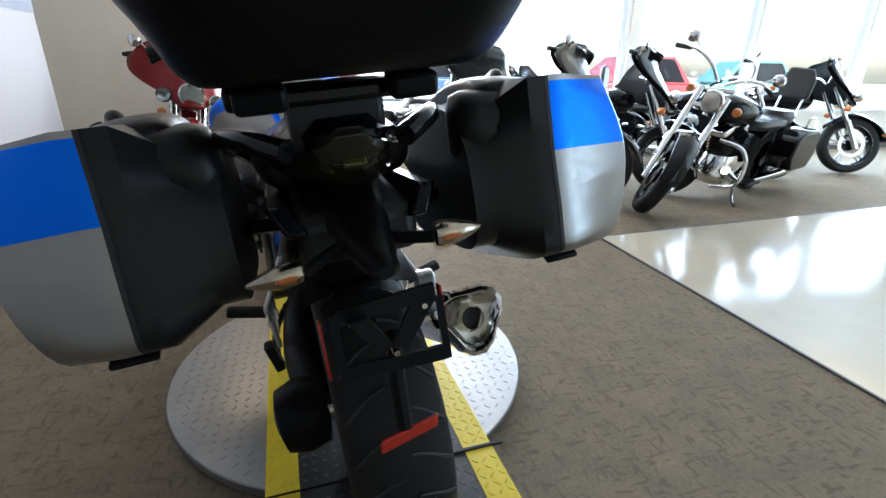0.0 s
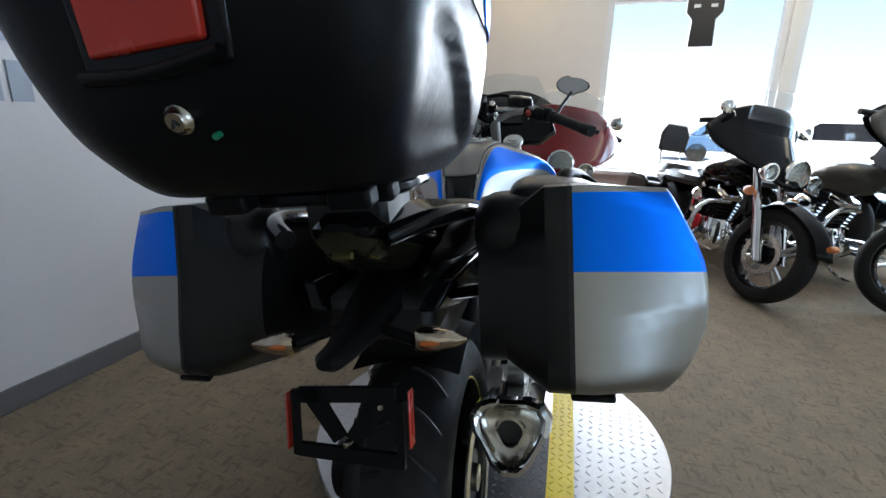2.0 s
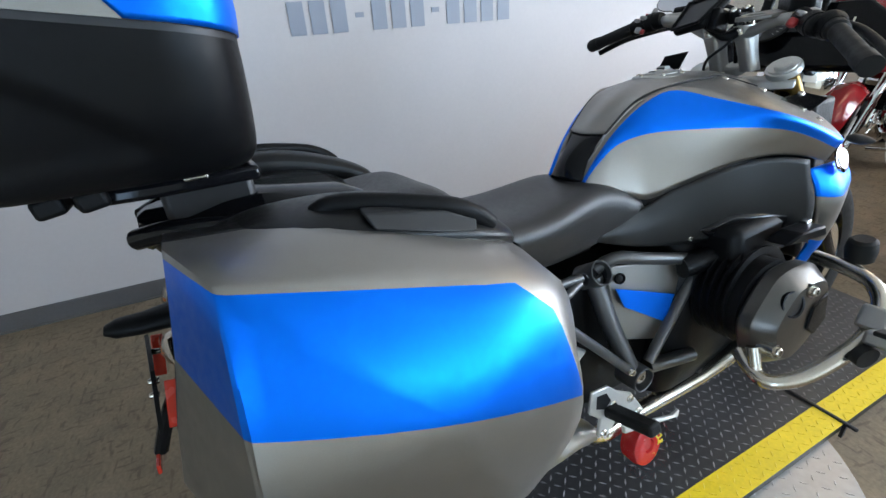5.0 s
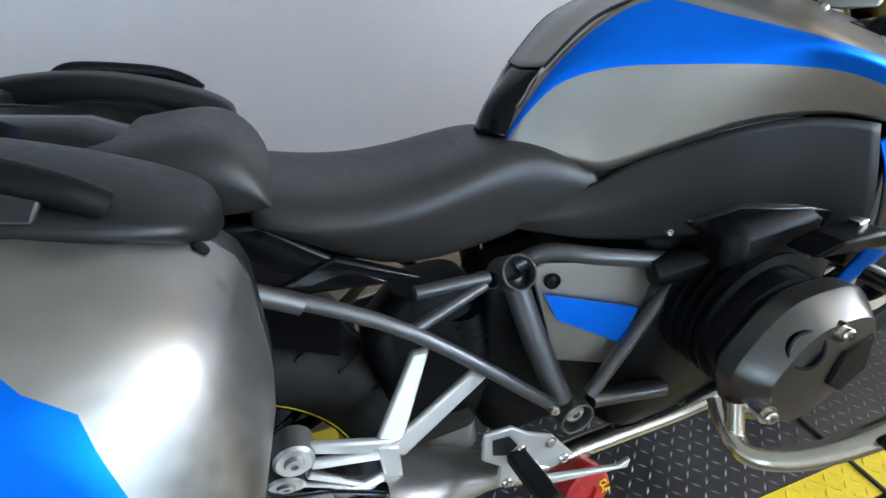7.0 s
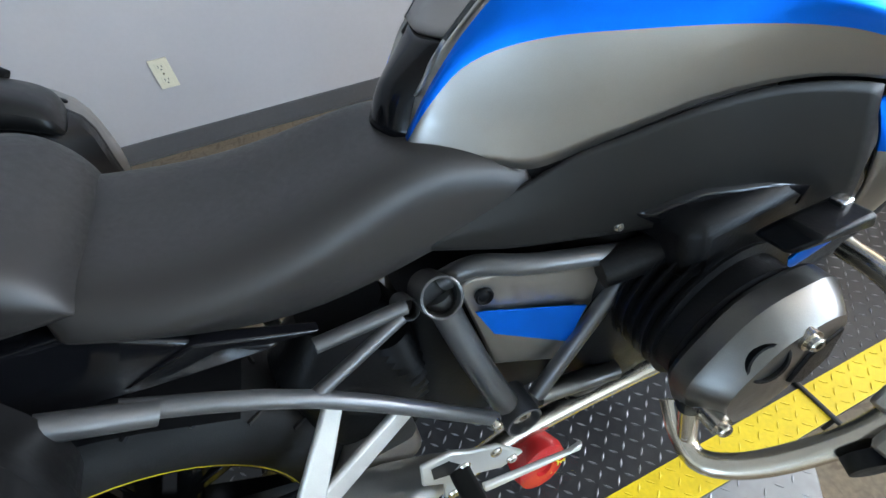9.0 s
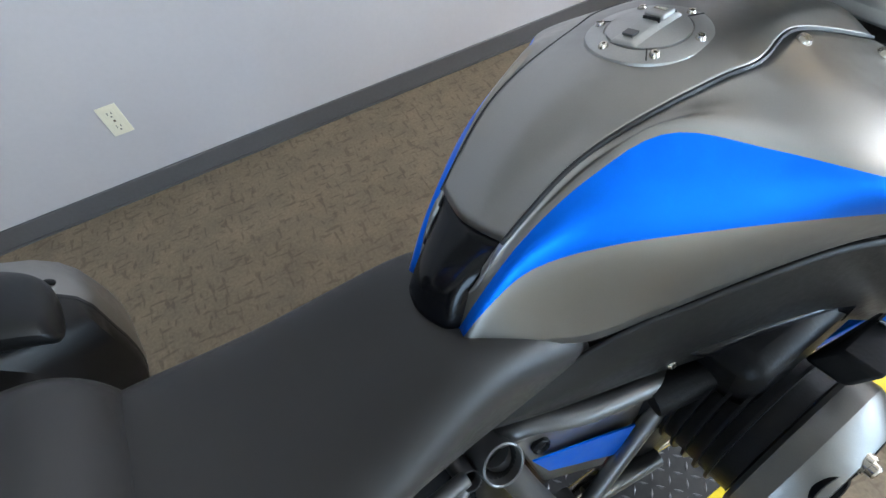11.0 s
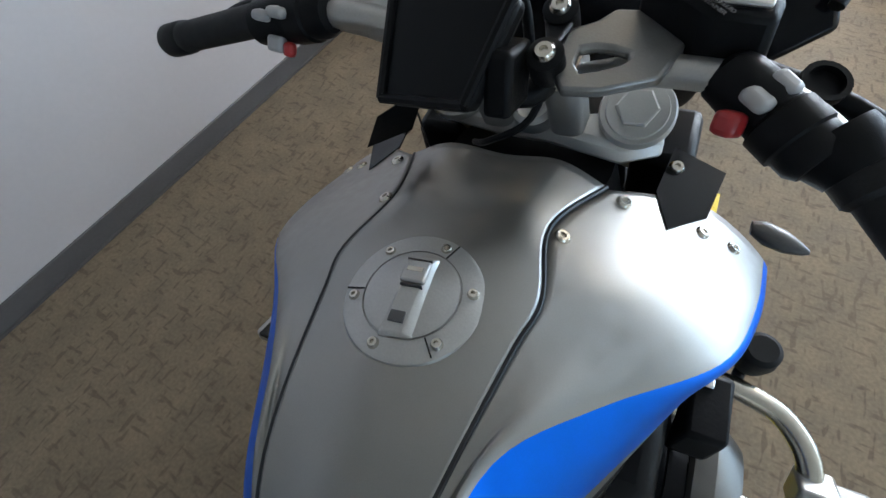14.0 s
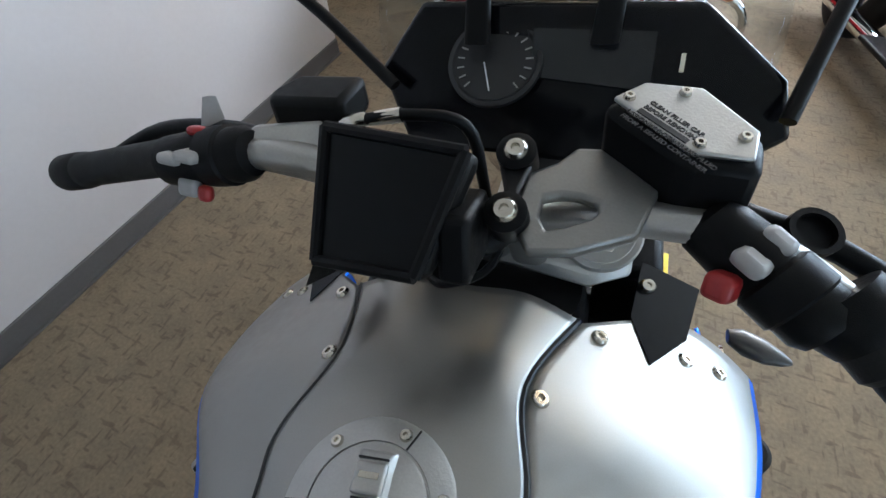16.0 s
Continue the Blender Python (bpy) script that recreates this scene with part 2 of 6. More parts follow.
SECTION = Vector((0, 0, 0))


def section(x, y, z):
    """Where the next parts of the motorcycle sit against their drawn place."""
    SECTION[:] = (x, y, z)


def V(*a):
    return Vector(a)


def box(bm, c, s, rot=None):
    """A box with centre c and full sizes s, turned by a rotation matrix."""
    r = bmesh.ops.create_cube(bm, size=1.0)["verts"]
    m = Matrix.Translation(c) @ ((rot or Matrix.Identity(3)).to_4x4()) @ Matrix.Diagonal((*s, 1))
    bmesh.ops.transform(bm, matrix=m, verts=r)
    return bm


def boxm(c, s, rot=None):
    return box(bmesh.new(), c, s, rot)


def rotm(rx=0, ry=0, rz=0):
    return Euler([radians(a) for a in (rx, ry, rz)]).to_matrix()


def cyl(bm, a, b, r1, r2=None, seg=20, caps=True):
    a, b = Vector(a), Vector(b)
    d = b - a
    q = d.to_track_quat("Z", "Y").to_matrix().to_4x4()
    v = bmesh.ops.create_cone(bm, cap_ends=caps, cap_tris=False, segments=seg, radius1=r1, radius2=r1 if r2 is None else r2, depth=d.length)["verts"]
    bmesh.ops.transform(bm, matrix=Matrix.Translation((a + b) / 2) @ q, verts=v)
    return bm


def spline(pts, n=6):
    """Catmull-Rom through the points, n steps a span."""
    pts = [Vector(p) for p in pts]
    out = []
    for i in range(len(pts) - 1):
        p0, p1, p2, p3 = pts[max(i - 1, 0)], pts[i], pts[i + 1], pts[min(i + 2, len(pts) - 1)]
        for k in range(n):
            t = k / n
            out.append(0.5 * (2 * p1 + (p2 - p0) * t + (2 * p0 - 5 * p1 + 4 * p2 - p3) * t * t + (3 * p1 - p0 - 3 * p2 + p3) * t ** 3))
    out.append(pts[-1])
    return out


def tube(bm, pts, r, seg=12, n=5, caps=True, rend=None):
    """A round tube along a smooth line through the points."""
    p = spline(pts, n) if len(pts) > 2 else [Vector(q) for q in pts]
    rings, up = [], Vector((0, 0, 1))
    for i, c in enumerate(p):
        d = (p[min(i + 1, len(p) - 1)] - p[max(i - 1, 0)]).normalized()
        if i == 0 and abs(d.dot(up)) > 0.95:
            up = Vector((1, 0, 0))
        s = d.cross(up).normalized()
        up = s.cross(d).normalized()
        rr = r if rend is None else r + (rend - r) * i / (len(p) - 1)
        rings.append([bm.verts.new(c + rr * (math.cos(a) * s + math.sin(a) * up)) for a in (2 * math.pi * k / seg for k in range(seg))])
    skin(bm, rings, True, caps)
    return bm


def skin(bm, rings, closed=True, caps=True, mats=None):
    for i in range(len(rings) - 1):
        a, b = rings[i], rings[i + 1]
        n = len(a)
        for k in range(n if closed else n - 1):
            j = (k + 1) % n
            f = bm.faces.new((a[k], a[j], b[j], b[k]))
            if mats:
                f.material_index = mats(i, k)
    if caps and closed:
        bm.faces.new(list(reversed(rings[0])))
        bm.faces.new(rings[-1])


def loft(rings, caps=True, closed=True):
    bm = bmesh.new()
    skin(bm, [[bm.verts.new(p) for p in r] for r in rings], closed, caps)
    return bm


def prism(bm, pts, d):
    """Extrude the flat polygon pts by the vector d."""
    d = Vector(d)
    a = [bm.verts.new(Vector(p)) for p in pts]
    b = [bm.verts.new(Vector(p) + d) for p in pts]
    skin(bm, [a, b], True, True)
    return bm


def slab(pts, d):
    return prism(bmesh.new(), pts, d)


def lathe(bm, profile, origin, axis, seg=32, caps=True):
    """Turn the profile of (along, radius) round the axis through origin."""
    q = Vector(axis).to_track_quat("Z", "Y").to_matrix()
    o = Vector(origin)
    rings = [[bm.verts.new(o + q @ Vector((r * math.cos(2 * math.pi * k / seg), r * math.sin(2 * math.pi * k / seg), h))) for k in range(seg)] for h, r in profile]
    skin(bm, rings, True, caps)
    return bm


def rrect(cx, cy, w, d, z, r, n=5):
    """Rounded rectangle in the horizontal plane at height z."""
    out = []
    r = min(r, w * 0.49, d * 0.49)
    for sx, sy, a0 in ((1, 1, 0), (-1, 1, 90), (-1, -1, 180), (1, -1, 270)):
        for k in range(n):
            a = radians(a0 + 90 * k / (n - 1))
            out.append(V(cx + sx * (w / 2 - r) + r * math.cos(a), cy + sy * (d / 2 - r) + r * math.sin(a), z))
    return out


def screw(parent, c, n, r=0.007, material=None):
    """Round-headed screw with a socket."""
    n = Vector(n).normalized()
    bm = bmesh.new()
    lathe(bm, [(-0.012, r), (0.000, r), (0.0028, r * 0.75), (0.0028, r * 0.38), (0.0002, r * 0.34)], c, n, 14)
    return part("screw", bm, material or STEEL, parent)


def text(body, m, size, material, parent, depth=0.001, align="LEFT"):
    cu = bpy.data.curves.new("lettering", "FONT")
    cu.body, cu.size, cu.extrude, cu.align_x = body, size, depth, align
    cu.offset = size * 0.032
    tmp = new("lettering", cu)
    me = bpy.data.meshes.new_from_object(tmp)
    bpy.data.objects.remove(tmp)
    me.materials.append(material)
    ob = new("lettering", me)
    ob.parent = parent
    ob.matrix_local = m
    return ob


# ---- room ----
def slab_wall(name, lo, hi, material, label):
    lo, hi = Vector(lo), Vector(hi)
    ob = part(name, boxm((lo + hi) / 2, hi - lo), material)
    return tagged(ob, label, "wall", kind="structure")


floor = part("floor", boxm((3.5, 0.5, -0.05), (15, 10, 0.1)), CARPET, smooth=0)
tagged(floor, "worn brown patterned carpet floor", "floor", kind="structure")
ceiling = tagged(part("ceiling", boxm((3.5, 0.5, CEIL + 0.05), (15, 10, 0.1)), CEILM, smooth=0), "plain grey ceiling", "ceiling", kind="structure")
wall_left = slab_wall("wall_west", (LEFT_X - 0.12, BACK_Y, 0), (LEFT_X, CORNER_Y, CEIL), WALLP, "smooth lavender-grey painted wall with a lettered band")
slab_wall("wall_recess", (-3.4, CORNER_Y - 0.12, 0), (LEFT_X - 0.12, CORNER_Y, CEIL), WALLW, "white painted wall closing the recess")
slab_wall("wall_recess_side", (-3.52, CORNER_Y - 0.12, 0), (-3.4, FAR_Y, CEIL), WALLW, "white painted side wall of the recess")
slab_wall("wall_return", (4.9, 1.30, 0), (RIGHT_X, 1.45, CEIL), WALLW, "unseen white return wall beside the shop front")
# unseen closing wall; its cream colour adds warm bounce to the panniers
slab_wall("wall_south", (LEFT_X - 0.12, BACK_Y - 0.12, 0), (RIGHT_X, BACK_Y, CEIL), CREAM, "plain unseen back wall, cream to warm the reflections")


def window_wall(name, axis, u0, u1, fixed, bays, sill, head, label):
    """A wall of thickness 0.15 with a row of glazed bays cut through it; axis x runs along x at y=fixed."""
    def place(u, v, w, h, th, off=0.0):
        if axis == "x":
            return boxm((u, fixed + 0.075 + off, v), (w, th, h))
        return boxm((fixed + 0.075 + off, u, v), (th, w, h))
    bm = bmesh.new()

    def add(u, v, w, h):
        if w > 0.001 and h > 0.001:
            box(bm, (u, fixed + 0.075, v) if axis == "x" else (fixed + 0.075, u, v), (w, 0.15, h) if axis == "x" else (0.15, w, h))
    add((u0 + u1) / 2, sill / 2, u1 - u0, sill)
    add((u0 + u1) / 2, (head + CEIL) / 2, u1 - u0, CEIL - head)
    ends = [u0] + [e for b in bays for e in b] + [u1]
    for i in range(0, len(ends), 2):
        add((ends[i] + ends[i + 1]) / 2, (sill + head) / 2, ends[i + 1] - ends[i], head - sill)
    wall = tagged(part(name, bm, WALLW, smooth=0), label, "wall", kind="structure")
    k = 1
    for b0, b1 in bays:
        w = thing("window_%s%d" % (name[5:] + "_", k), Matrix.Identity(4), "large plate-glass shop window in a white frame", "window", "shop windows", "structure")
        k += 1
        mid, hh = (b0 + b1) / 2, head - sill
        part("frame", place(b0 + 0.03, (sill + head) / 2, 0.06, hh, 0.10), WHITETRIM, w)
        part("frame", place(b1 - 0.03, (sill + head) / 2, 0.06, hh, 0.10), WHITETRIM, w)
        part("frame", place(mid, sill + 0.03, b1 - b0 - 0.12, 0.06, 0.10), WHITETRIM, w)
        part("frame", place(mid, head - 0.03, b1 - b0 - 0.12, 0.06, 0.10), WHITETRIM, w)
        part("sill", place(mid, sill - 0.02, b1 - b0, 0.04, 0.22, -0.07), WHITETRIM, w)
        g = part("pane", place(mid, (sill + head) / 2, b1 - b0 - 0.12, hh - 0.12, 0.008), WINGLASS, w)
        g.visible_shadow = False
    return wall


window_wall("wall_north", "x", -3.52, RIGHT_X + 0.15, FAR_Y, [(0.40, 2.02), (2.11, 3.95), (4.04, 5.89), (5.98, 7.83), (7.92, 9.77)], 0.60, 2.32, "white wall with a row of shop windows")
slab_wall("wall_east", (RIGHT_X, BACK_Y, 0), (RIGHT_X + 0.15, FAR_Y, CEIL), WALLW, "plain white side wall")
# out-of-view wall and bay, set where the paint's reflections point
window_wall("wall_shopfront", "y", BACK_Y, 1.30, 4.9, [(-3.0, -1.6)], 0.2, 2.5, "unseen white wall with a shop-front window placed for highlights")

for nm, c, s in (("baseboard", (LEFT_X + 0.005, (BACK_Y + CORNER_Y) / 2, 0.044), (0.010, CORNER_Y - BACK_Y, 0.088)),
                 ("baseboard", ((-3.4 + RIGHT_X) / 2, FAR_Y - 0.005, 0.044), (RIGHT_X + 3.4, 0.010, 0.088))):
    tagged(part(nm, boxm(c, s), BASEM, bevel=0.004), "dark grey vinyl skirting along the wall foot", "skirting", kind="structure")
# thin flange at the foot of the skirting
tagged(part("baseboard", boxm((LEFT_X + 0.016, (BACK_Y + CORNER_Y) / 2, 0.003), (0.012, CORNER_Y - BACK_Y, 0.006)), BASEM), "thin toe of the vinyl skirting", "skirting", kind="structure")
# recessed ceiling lights
light0 = thing("ceiling_light", pose(6.4, -2.4, CEIL), "recessed warm white ceiling light panel", "ceiling light", "ceiling lights")
for c, sz in (((0, 0.61, -0.008), (0.66, 0.03, 0.016)), ((0, -0.61, -0.008), (0.66, 0.03, 0.016)), ((0.315, 0, -0.008), (0.03, 1.19, 0.016)), ((-0.315, 0, -0.008), (0.03, 1.19, 0.016))):
    part("frame", boxm(c, sz), WHITETRIM, light0, bevel=0.002)
part("diffuser", boxm((0, 0, -0.004), (0.60, 1.19, 0.006)), TUBE, light0)
for lx, ly in ((1.6, 4.2), (-0.5, 4.3), (8.6, 3.2), (4.2, 4.0), (6.6, 3.2), (7.0, 0.2)):
    copy_thing(light0, pose(lx, ly, CEIL))
# painted band and lettering on the left wall
band = tagged(part("trim", boxm((LEFT_X + 0.002, (BACK_Y + CORNER_Y) / 2, 1.402), (0.004, CORNER_Y - BACK_Y, 0.184)), BAND), "blue-grey painted band round the wall", "trim", kind="structure")
WM = Matrix(((0, 0, 1, LEFT_X + 0.005), (1, 0, 0, 0), (0, 1, 0, 0), (0, 0, 0, 1)))


def wall_text(body, y0, y1, z, size):
    """Condensed capitals on the band, from y0 to y1."""
    ob = text(body, Matrix.Translation((0, y0, z)) @ WM, size, LETTER, wall_left)
    ob.matrix_local = Matrix.Translation((0, y0, z)) @ WM @ Matrix.Diagonal(((y1 - y0) / max(v.co.x for v in ob.data.vertices), 1, 1, 1))
    return ob


wall_text("WE SHIP", 1.912, 2.420, 1.353, 0.148)
wall_text("BUY USED", 1.075, 1.655, 1.353, 0.148)
for i in range(12):
    short = i in (3, 7)
    part("bar", boxm((LEFT_X + 0.003, 0.588 + 0.0963 * (i + 0.5), 1.18), (0.004, 0.040 if short else 0.070, 0.022 if short else 0.138)), LETTERDK, wall_left)
# wall socket
outlet = thing("wall_outlet", pose(LEFT_X, 0.326, 0.338), "ivory duplex socket plate on the lavender wall", "outlet")
part("cover_plate", boxm((0.003, 0, 0), (0.006, 0.072, 0.118)), IVORY, outlet, bevel=0.002)
for dz in (-0.027, 0.027):
    o = part("socket", boxm((0.007, 0, dz), (0.003, 0.036, 0.034)), IVORY, outlet, bevel=0.004)
    for dy, h in ((-0.007, 0.010), (0.007, 0.008)):
        part("slot", boxm((0.0087, dy, dz + 0.004), (0.001, 0.0025, h)), BLACK, o)
    part("slot", boxm((0.0087, 0, dz - 0.009), (0.001, 0.005, 0.005)), BLACK, o)
part("screw", cyl(bmesh.new(), (0.005, 0, 0), (0.0075, 0, 0), 0.004), STEEL, outlet)
# tiled patch of floor
tile = thing("tile_floor", Matrix.Identity(4), "glossy cream tiled floor beside the carpet", "floor", kind="structure")
TILE_C, TILE_B, TILE_R = V(1.92, 2.16, 0), V(1.985, BACK_Y + 0.02, 0), V(RIGHT_X - 0.02, 2.72, 0)
part("tiled_area", slab([TILE_C, TILE_B, (RIGHT_X - 0.02, BACK_Y + 0.02, 0), TILE_R], (0, 0, 0.006)), TILE, tile, smooth=0)
part("edge_strip", slab([TILE_C + V(-0.012, 0.012, 0), TILE_B + V(-0.012, 0, 0), TILE_B, TILE_C], (0, 0, 0.009)), BASEM, tile, smooth=0)
part("edge_strip", slab([TILE_C + V(-0.012, 0.012, 0), TILE_C, TILE_R, TILE_R + V(0, 0.012, 0)], (0, 0, 0.009)), BASEM, tile, smooth=0)
# outside
ground = tagged(part("ground", slab([(-80, 5.4, -0.15), (80, 5.4, -0.15), (400, 900, -0.15), (-400, 900, -0.15)], (0, 0, -0.1)), mat("pale_concrete", (0.58, 0.57, 0.55), 0.9, 0, 0.12, 3, 0.2), smooth=0), "sunlit pale concrete forecourt outside", "ground", kind="structure")
tagged(part("ground", slab([(5.1, -80, -0.15), (500, -80, -0.15), (500, 5.4, -0.15), (5.1, 5.4, -0.15)], (0, 0, -0.1)), bpy.data.materials["pale_concrete"], smooth=0), "sunlit pale concrete side yard outside", "ground", kind="structure")


# ---- display turntable and lift ----
def tread(bm, u0, u1, v0, v1, z, m, step=0.030, inside=None):
    """Raised lozenges in alternating directions, as one joined relief."""
    rng = random.Random(3)
    nu, nv = int((u1 - u0) / step), int((v1 - v0) / step)
    for i in range(nu):
        for j in range(nv):
            u, v = u0 + (i + 0.5) * step, v0 + (j + 0.5) * step
            if inside and not inside(u, v):
                continue
            a = radians(45 if (i + j) % 2 else -45) + rng.uniform(-0.04, 0.04)
            c, s = math.cos(a), math.sin(a)
            L, W, H = 0.011, 0.0028, 0.0016
            pts = [(L, 0, 0), (0, W, 0), (-L, 0, 0), (0, -W, 0), (L * 0.5, 0, H), (-L * 0.5, 0, H)]
            vs = [bm.verts.new(m @ Vector((u + x * c - y * s, v + x * s + y * c, z + h))) for x, y, h in pts]
            for f in ((0, 1, 4), (1, 5, 4), (1, 2, 5), (2, 3, 5), (3, 4, 5), (3, 0, 4)):
                bm.faces.new([vs[k] for k in f])
    return bm


DISC_C, DISC_R, DISC_Z = (0.221, 1.052), 0.592, 0.052
turntable = thing("turntable", pose(DISC_C[0], DISC_C[1], 0), "round raised turntable with aluminium tread-plate top", "turntable")
bm = bmesh.new()
lathe(bm, [(DISC_Z - 0.035, DISC_R - 0.004), (DISC_Z - 0.004, DISC_R), (DISC_Z, DISC_R - 0.003)], (0, 0, 0), (0, 0, 1), 96)
part("disc", bm, PLATEALU, turntable, smooth=30)
part("tread_relief", tread(bmesh.new(), -DISC_R, DISC_R, -DISC_R, DISC_R, DISC_Z, Matrix.Identity(4), 0.034, lambda u, v: u * u + v * v < (DISC_R - 0.02) ** 2 and abs(u + v * 0.065) > 0.265), PLATEALU, turntable, smooth=0)
tagged(bpy.data.objects["tread_relief"], "raised lozenge tread", kind="stuff")
bm = bmesh.new()
lathe(bm, [(0, 0.34), (0.006, 0.36), (DISC_Z - 0.036, 0.36)], (0, 0, 0), (0, 0, 1), 48)
part("pedestal", bm, BLACK, turntable)
for a in (200, 235, 262):
    c = V(math.cos(radians(a)), math.sin(radians(a)), 0) * (DISC_R - 0.03)
    part("roller", cyl(bmesh.new(), c + V(-0.012, 0, 0.013), c + V(0.012, 0, 0.013), 0.013), STEEL, turntable)
    part("roller_arm", boxm(c * 0.82 + V(0, 0, 0.010), (0.18, 0.03, 0.012), rotm(0, 0, a)), BLACK, turntable)

PLAT_Z = 0.078
PLAT = pose(0.216, 1.15, 0, 0, 0, 3.8)
platform = thing("lift_platform", PLAT, "long black tread-plate bike ramp with yellow edges", "ramp")
PW, PL0, PL1, YW = 0.287, -1.0, 1.20, 0.078
SEAMS = (PL0, -0.67, 0.482, PL1)
for i in range(3):
    v0, v1 = SEAMS[i] + 0.004, SEAMS[i + 1] - 0.004
    ym = (v0 + v1) / 2
    pl = part("deck", boxm((0, ym, PLAT_Z - 0.012), (2 * PW, v1 - v0, 0.024)), PLATEBLK, platform)
    tagged(part("tread_relief", tread(bmesh.new(), -PW + YW, PW - YW, v0 + 0.01, v1 - 0.01, PLAT_Z, Matrix.Identity(4), 0.026), PLATEWORN, pl, smooth=0), "raised lozenge tread", kind="stuff")
    for s in (-1, 1):
        part("yellow_edge", boxm((s * (PW - YW / 2), ym, PLAT_Z + 0.0008), (YW, v1 - v0, 0.0024)), YELLOW, pl, "worn yellow safety edge")
        x0 = PW - YW if s > 0 else -PW
        tagged(part("edge_relief", tread(bmesh.new(), x0, x0 + YW, v0 + 0.01, v1 - 0.01, PLAT_Z + 0.002, Matrix.Identity(4), 0.026), YELLOW, pl, smooth=0), "raised yellow lozenge tread", kind="stuff")
for v in SEAMS[1:3]:
    part("strap", boxm((0.10, v, PLAT_Z + 0.003), (0.44, 0.010, 0.010)), BLACK, platform, bevel=0.003)
part("strap_end", boxm((PW + 0.004, SEAMS[2], PLAT_Z - 0.02), (0.008, 0.012, 0.05)), BLACK, platform)
for v in (PL0 + 0.12, PL1 - 0.12):
    part("foot", boxm((0, v, (PLAT_Z - 0.024) / 2), (0.42, 0.06, PLAT_Z - 0.024)), BLACK, platform, bevel=0.004)

# ---- the motorcycle ----
BIKE = pose(0.263, 0.423, PLAT_Z - 0.008, 0, 0, 5.69) @ pose(0, 0, 0, 0, -6.13, 0) @ pose(0, 0, 0, 1.12, 0, 0) @ Matrix.Diagonal((0.987, 0.979, 0.950, 1))
bike = thing("motorcycle", BIKE, "grey and blue roadster motorcycle leaning on its side stand", "motorcycle")


def surface(curves, n_along, n_across, mats, mirror=False, sub=None):
    """A smooth sheet through curves of control points; strip k of the curves takes material mats[k]."""
    rows = []
    for c in curves:
        s = spline(c, 12)
        L = [0.0]
        for i in range(1, len(s)):
            L.append(L[-1] + (s[i] - s[i - 1]).length)
        row = []
        j = 0
        for i in range(n_along + 1):
            d = L[-1] * i / n_along
            while j < len(L) - 2 and L[j + 1] < d:
                j += 1
            f = (d - L[j]) / max(L[j + 1] - L[j], 1e-9)
            row.append(s[j].lerp(s[j + 1], min(max(f, 0), 1)))
        rows.append(row)
    cols = [spline([rows[k][i] for k in range(len(rows))], n_across) for i in range(n_along + 1)]
    bm = bmesh.new()
    sgn = -1 if mirror else 1
    g = [[bm.verts.new((sgn * p.x, p.y, p.z)) for p in col] for col in cols]
    for i in range(len(g) - 1):
        for k in range(len(g[0]) - 1):
            f = bm.faces.new((g[i][k], g[i][k + 1], g[i + 1][k + 1], g[i + 1][k]))
            f.material_index = mats[k // n_across]
    return bm


def shell(ob, t=0.004):
    md = ob.modifiers.new("thickness", "SOLIDIFY")
    md.thickness, md.offset = t, -1
    return ob


# tank curves on the right half
section(-0.005, -0.006, 0.005)
C0 = [(0, 0.580, 0.895), (0, 0.648, 0.949), (0, 0.720, 0.978), (0, 0.806, 0.991), (0, 0.880, 0.988), (0, 0.960, 0.972), (0, 1.028, 0.942)]
CR = [(0.028, 0.584, 0.896), (0.036, 0.656, 0.948), (0.044, 0.720, 0.973), (0.054, 0.806, 0.985), (0.060, 0.855, 0.984), (0.052, 0.930, 0.979), (0.060, 1.022, 0.953)]
C1 = [(0.050, 0.590, 0.897), (0.061, 0.656, 0.949), (0.071, 0.718, 0.969), (0.084, 0.806, 0.976), (0.091, 0.852, 0.975), (0.076, 0.928, 0.969), (0.107, 1.016, 0.933)]
C1b = [(0.047, 0.556, 0.848), (0.055, 0.604, 0.909), (0.063, 0.656, 0.945), (0.073, 0.718, 0.965), (0.086, 0.806, 0.972), (0.093, 0.852, 0.971), (0.079, 0.928, 0.966), (0.111, 1.014, 0.930)]
C1M = [(0.041, 0.548, 0.838), (0.050, 0.580, 0.880), (0.061, 0.635, 0.926), (0.075, 0.695, 0.957), (0.098, 0.765, 0.968), (0.135, 0.84, 0.951), (0.162, 0.91, 0.934), (0.180, 0.985, 0.903), (0.203, 1.070, 0.868)]
C2 = [(0.045, 0.528, 0.803), (0.054, 0.560, 0.850), (0.064, 0.61, 0.903), (0.080, 0.67, 0.946), (0.100, 0.735, 0.964), (0.155, 0.80, 0.937), (0.233, 0.878, 0.899), (0.262, 0.96, 0.862), (0.276, 1.052, 0.817)]
C3 = [(0.056, 0.524, 0.801), (0.066, 0.556, 0.840), (0.080, 0.60, 0.875), (0.112, 0.66, 0.889), (0.158, 0.745, 0.884), (0.205, 0.83, 0.874), (0.240, 0.90, 0.858), (0.262, 0.96, 0.832), (0.278, 1.03, 0.795)]
C4 = [(0.062, 0.523, 0.799), (0.085, 0.565, 0.780), (0.104, 0.61, 0.762), (0.118, 0.650, 0.747), (0.150, 0.73, 0.770), (0.186, 0.82, 0.796), (0.215, 0.90, 0.800), (0.240, 0.96, 0.79), (0.262, 1.03, 0.765)]
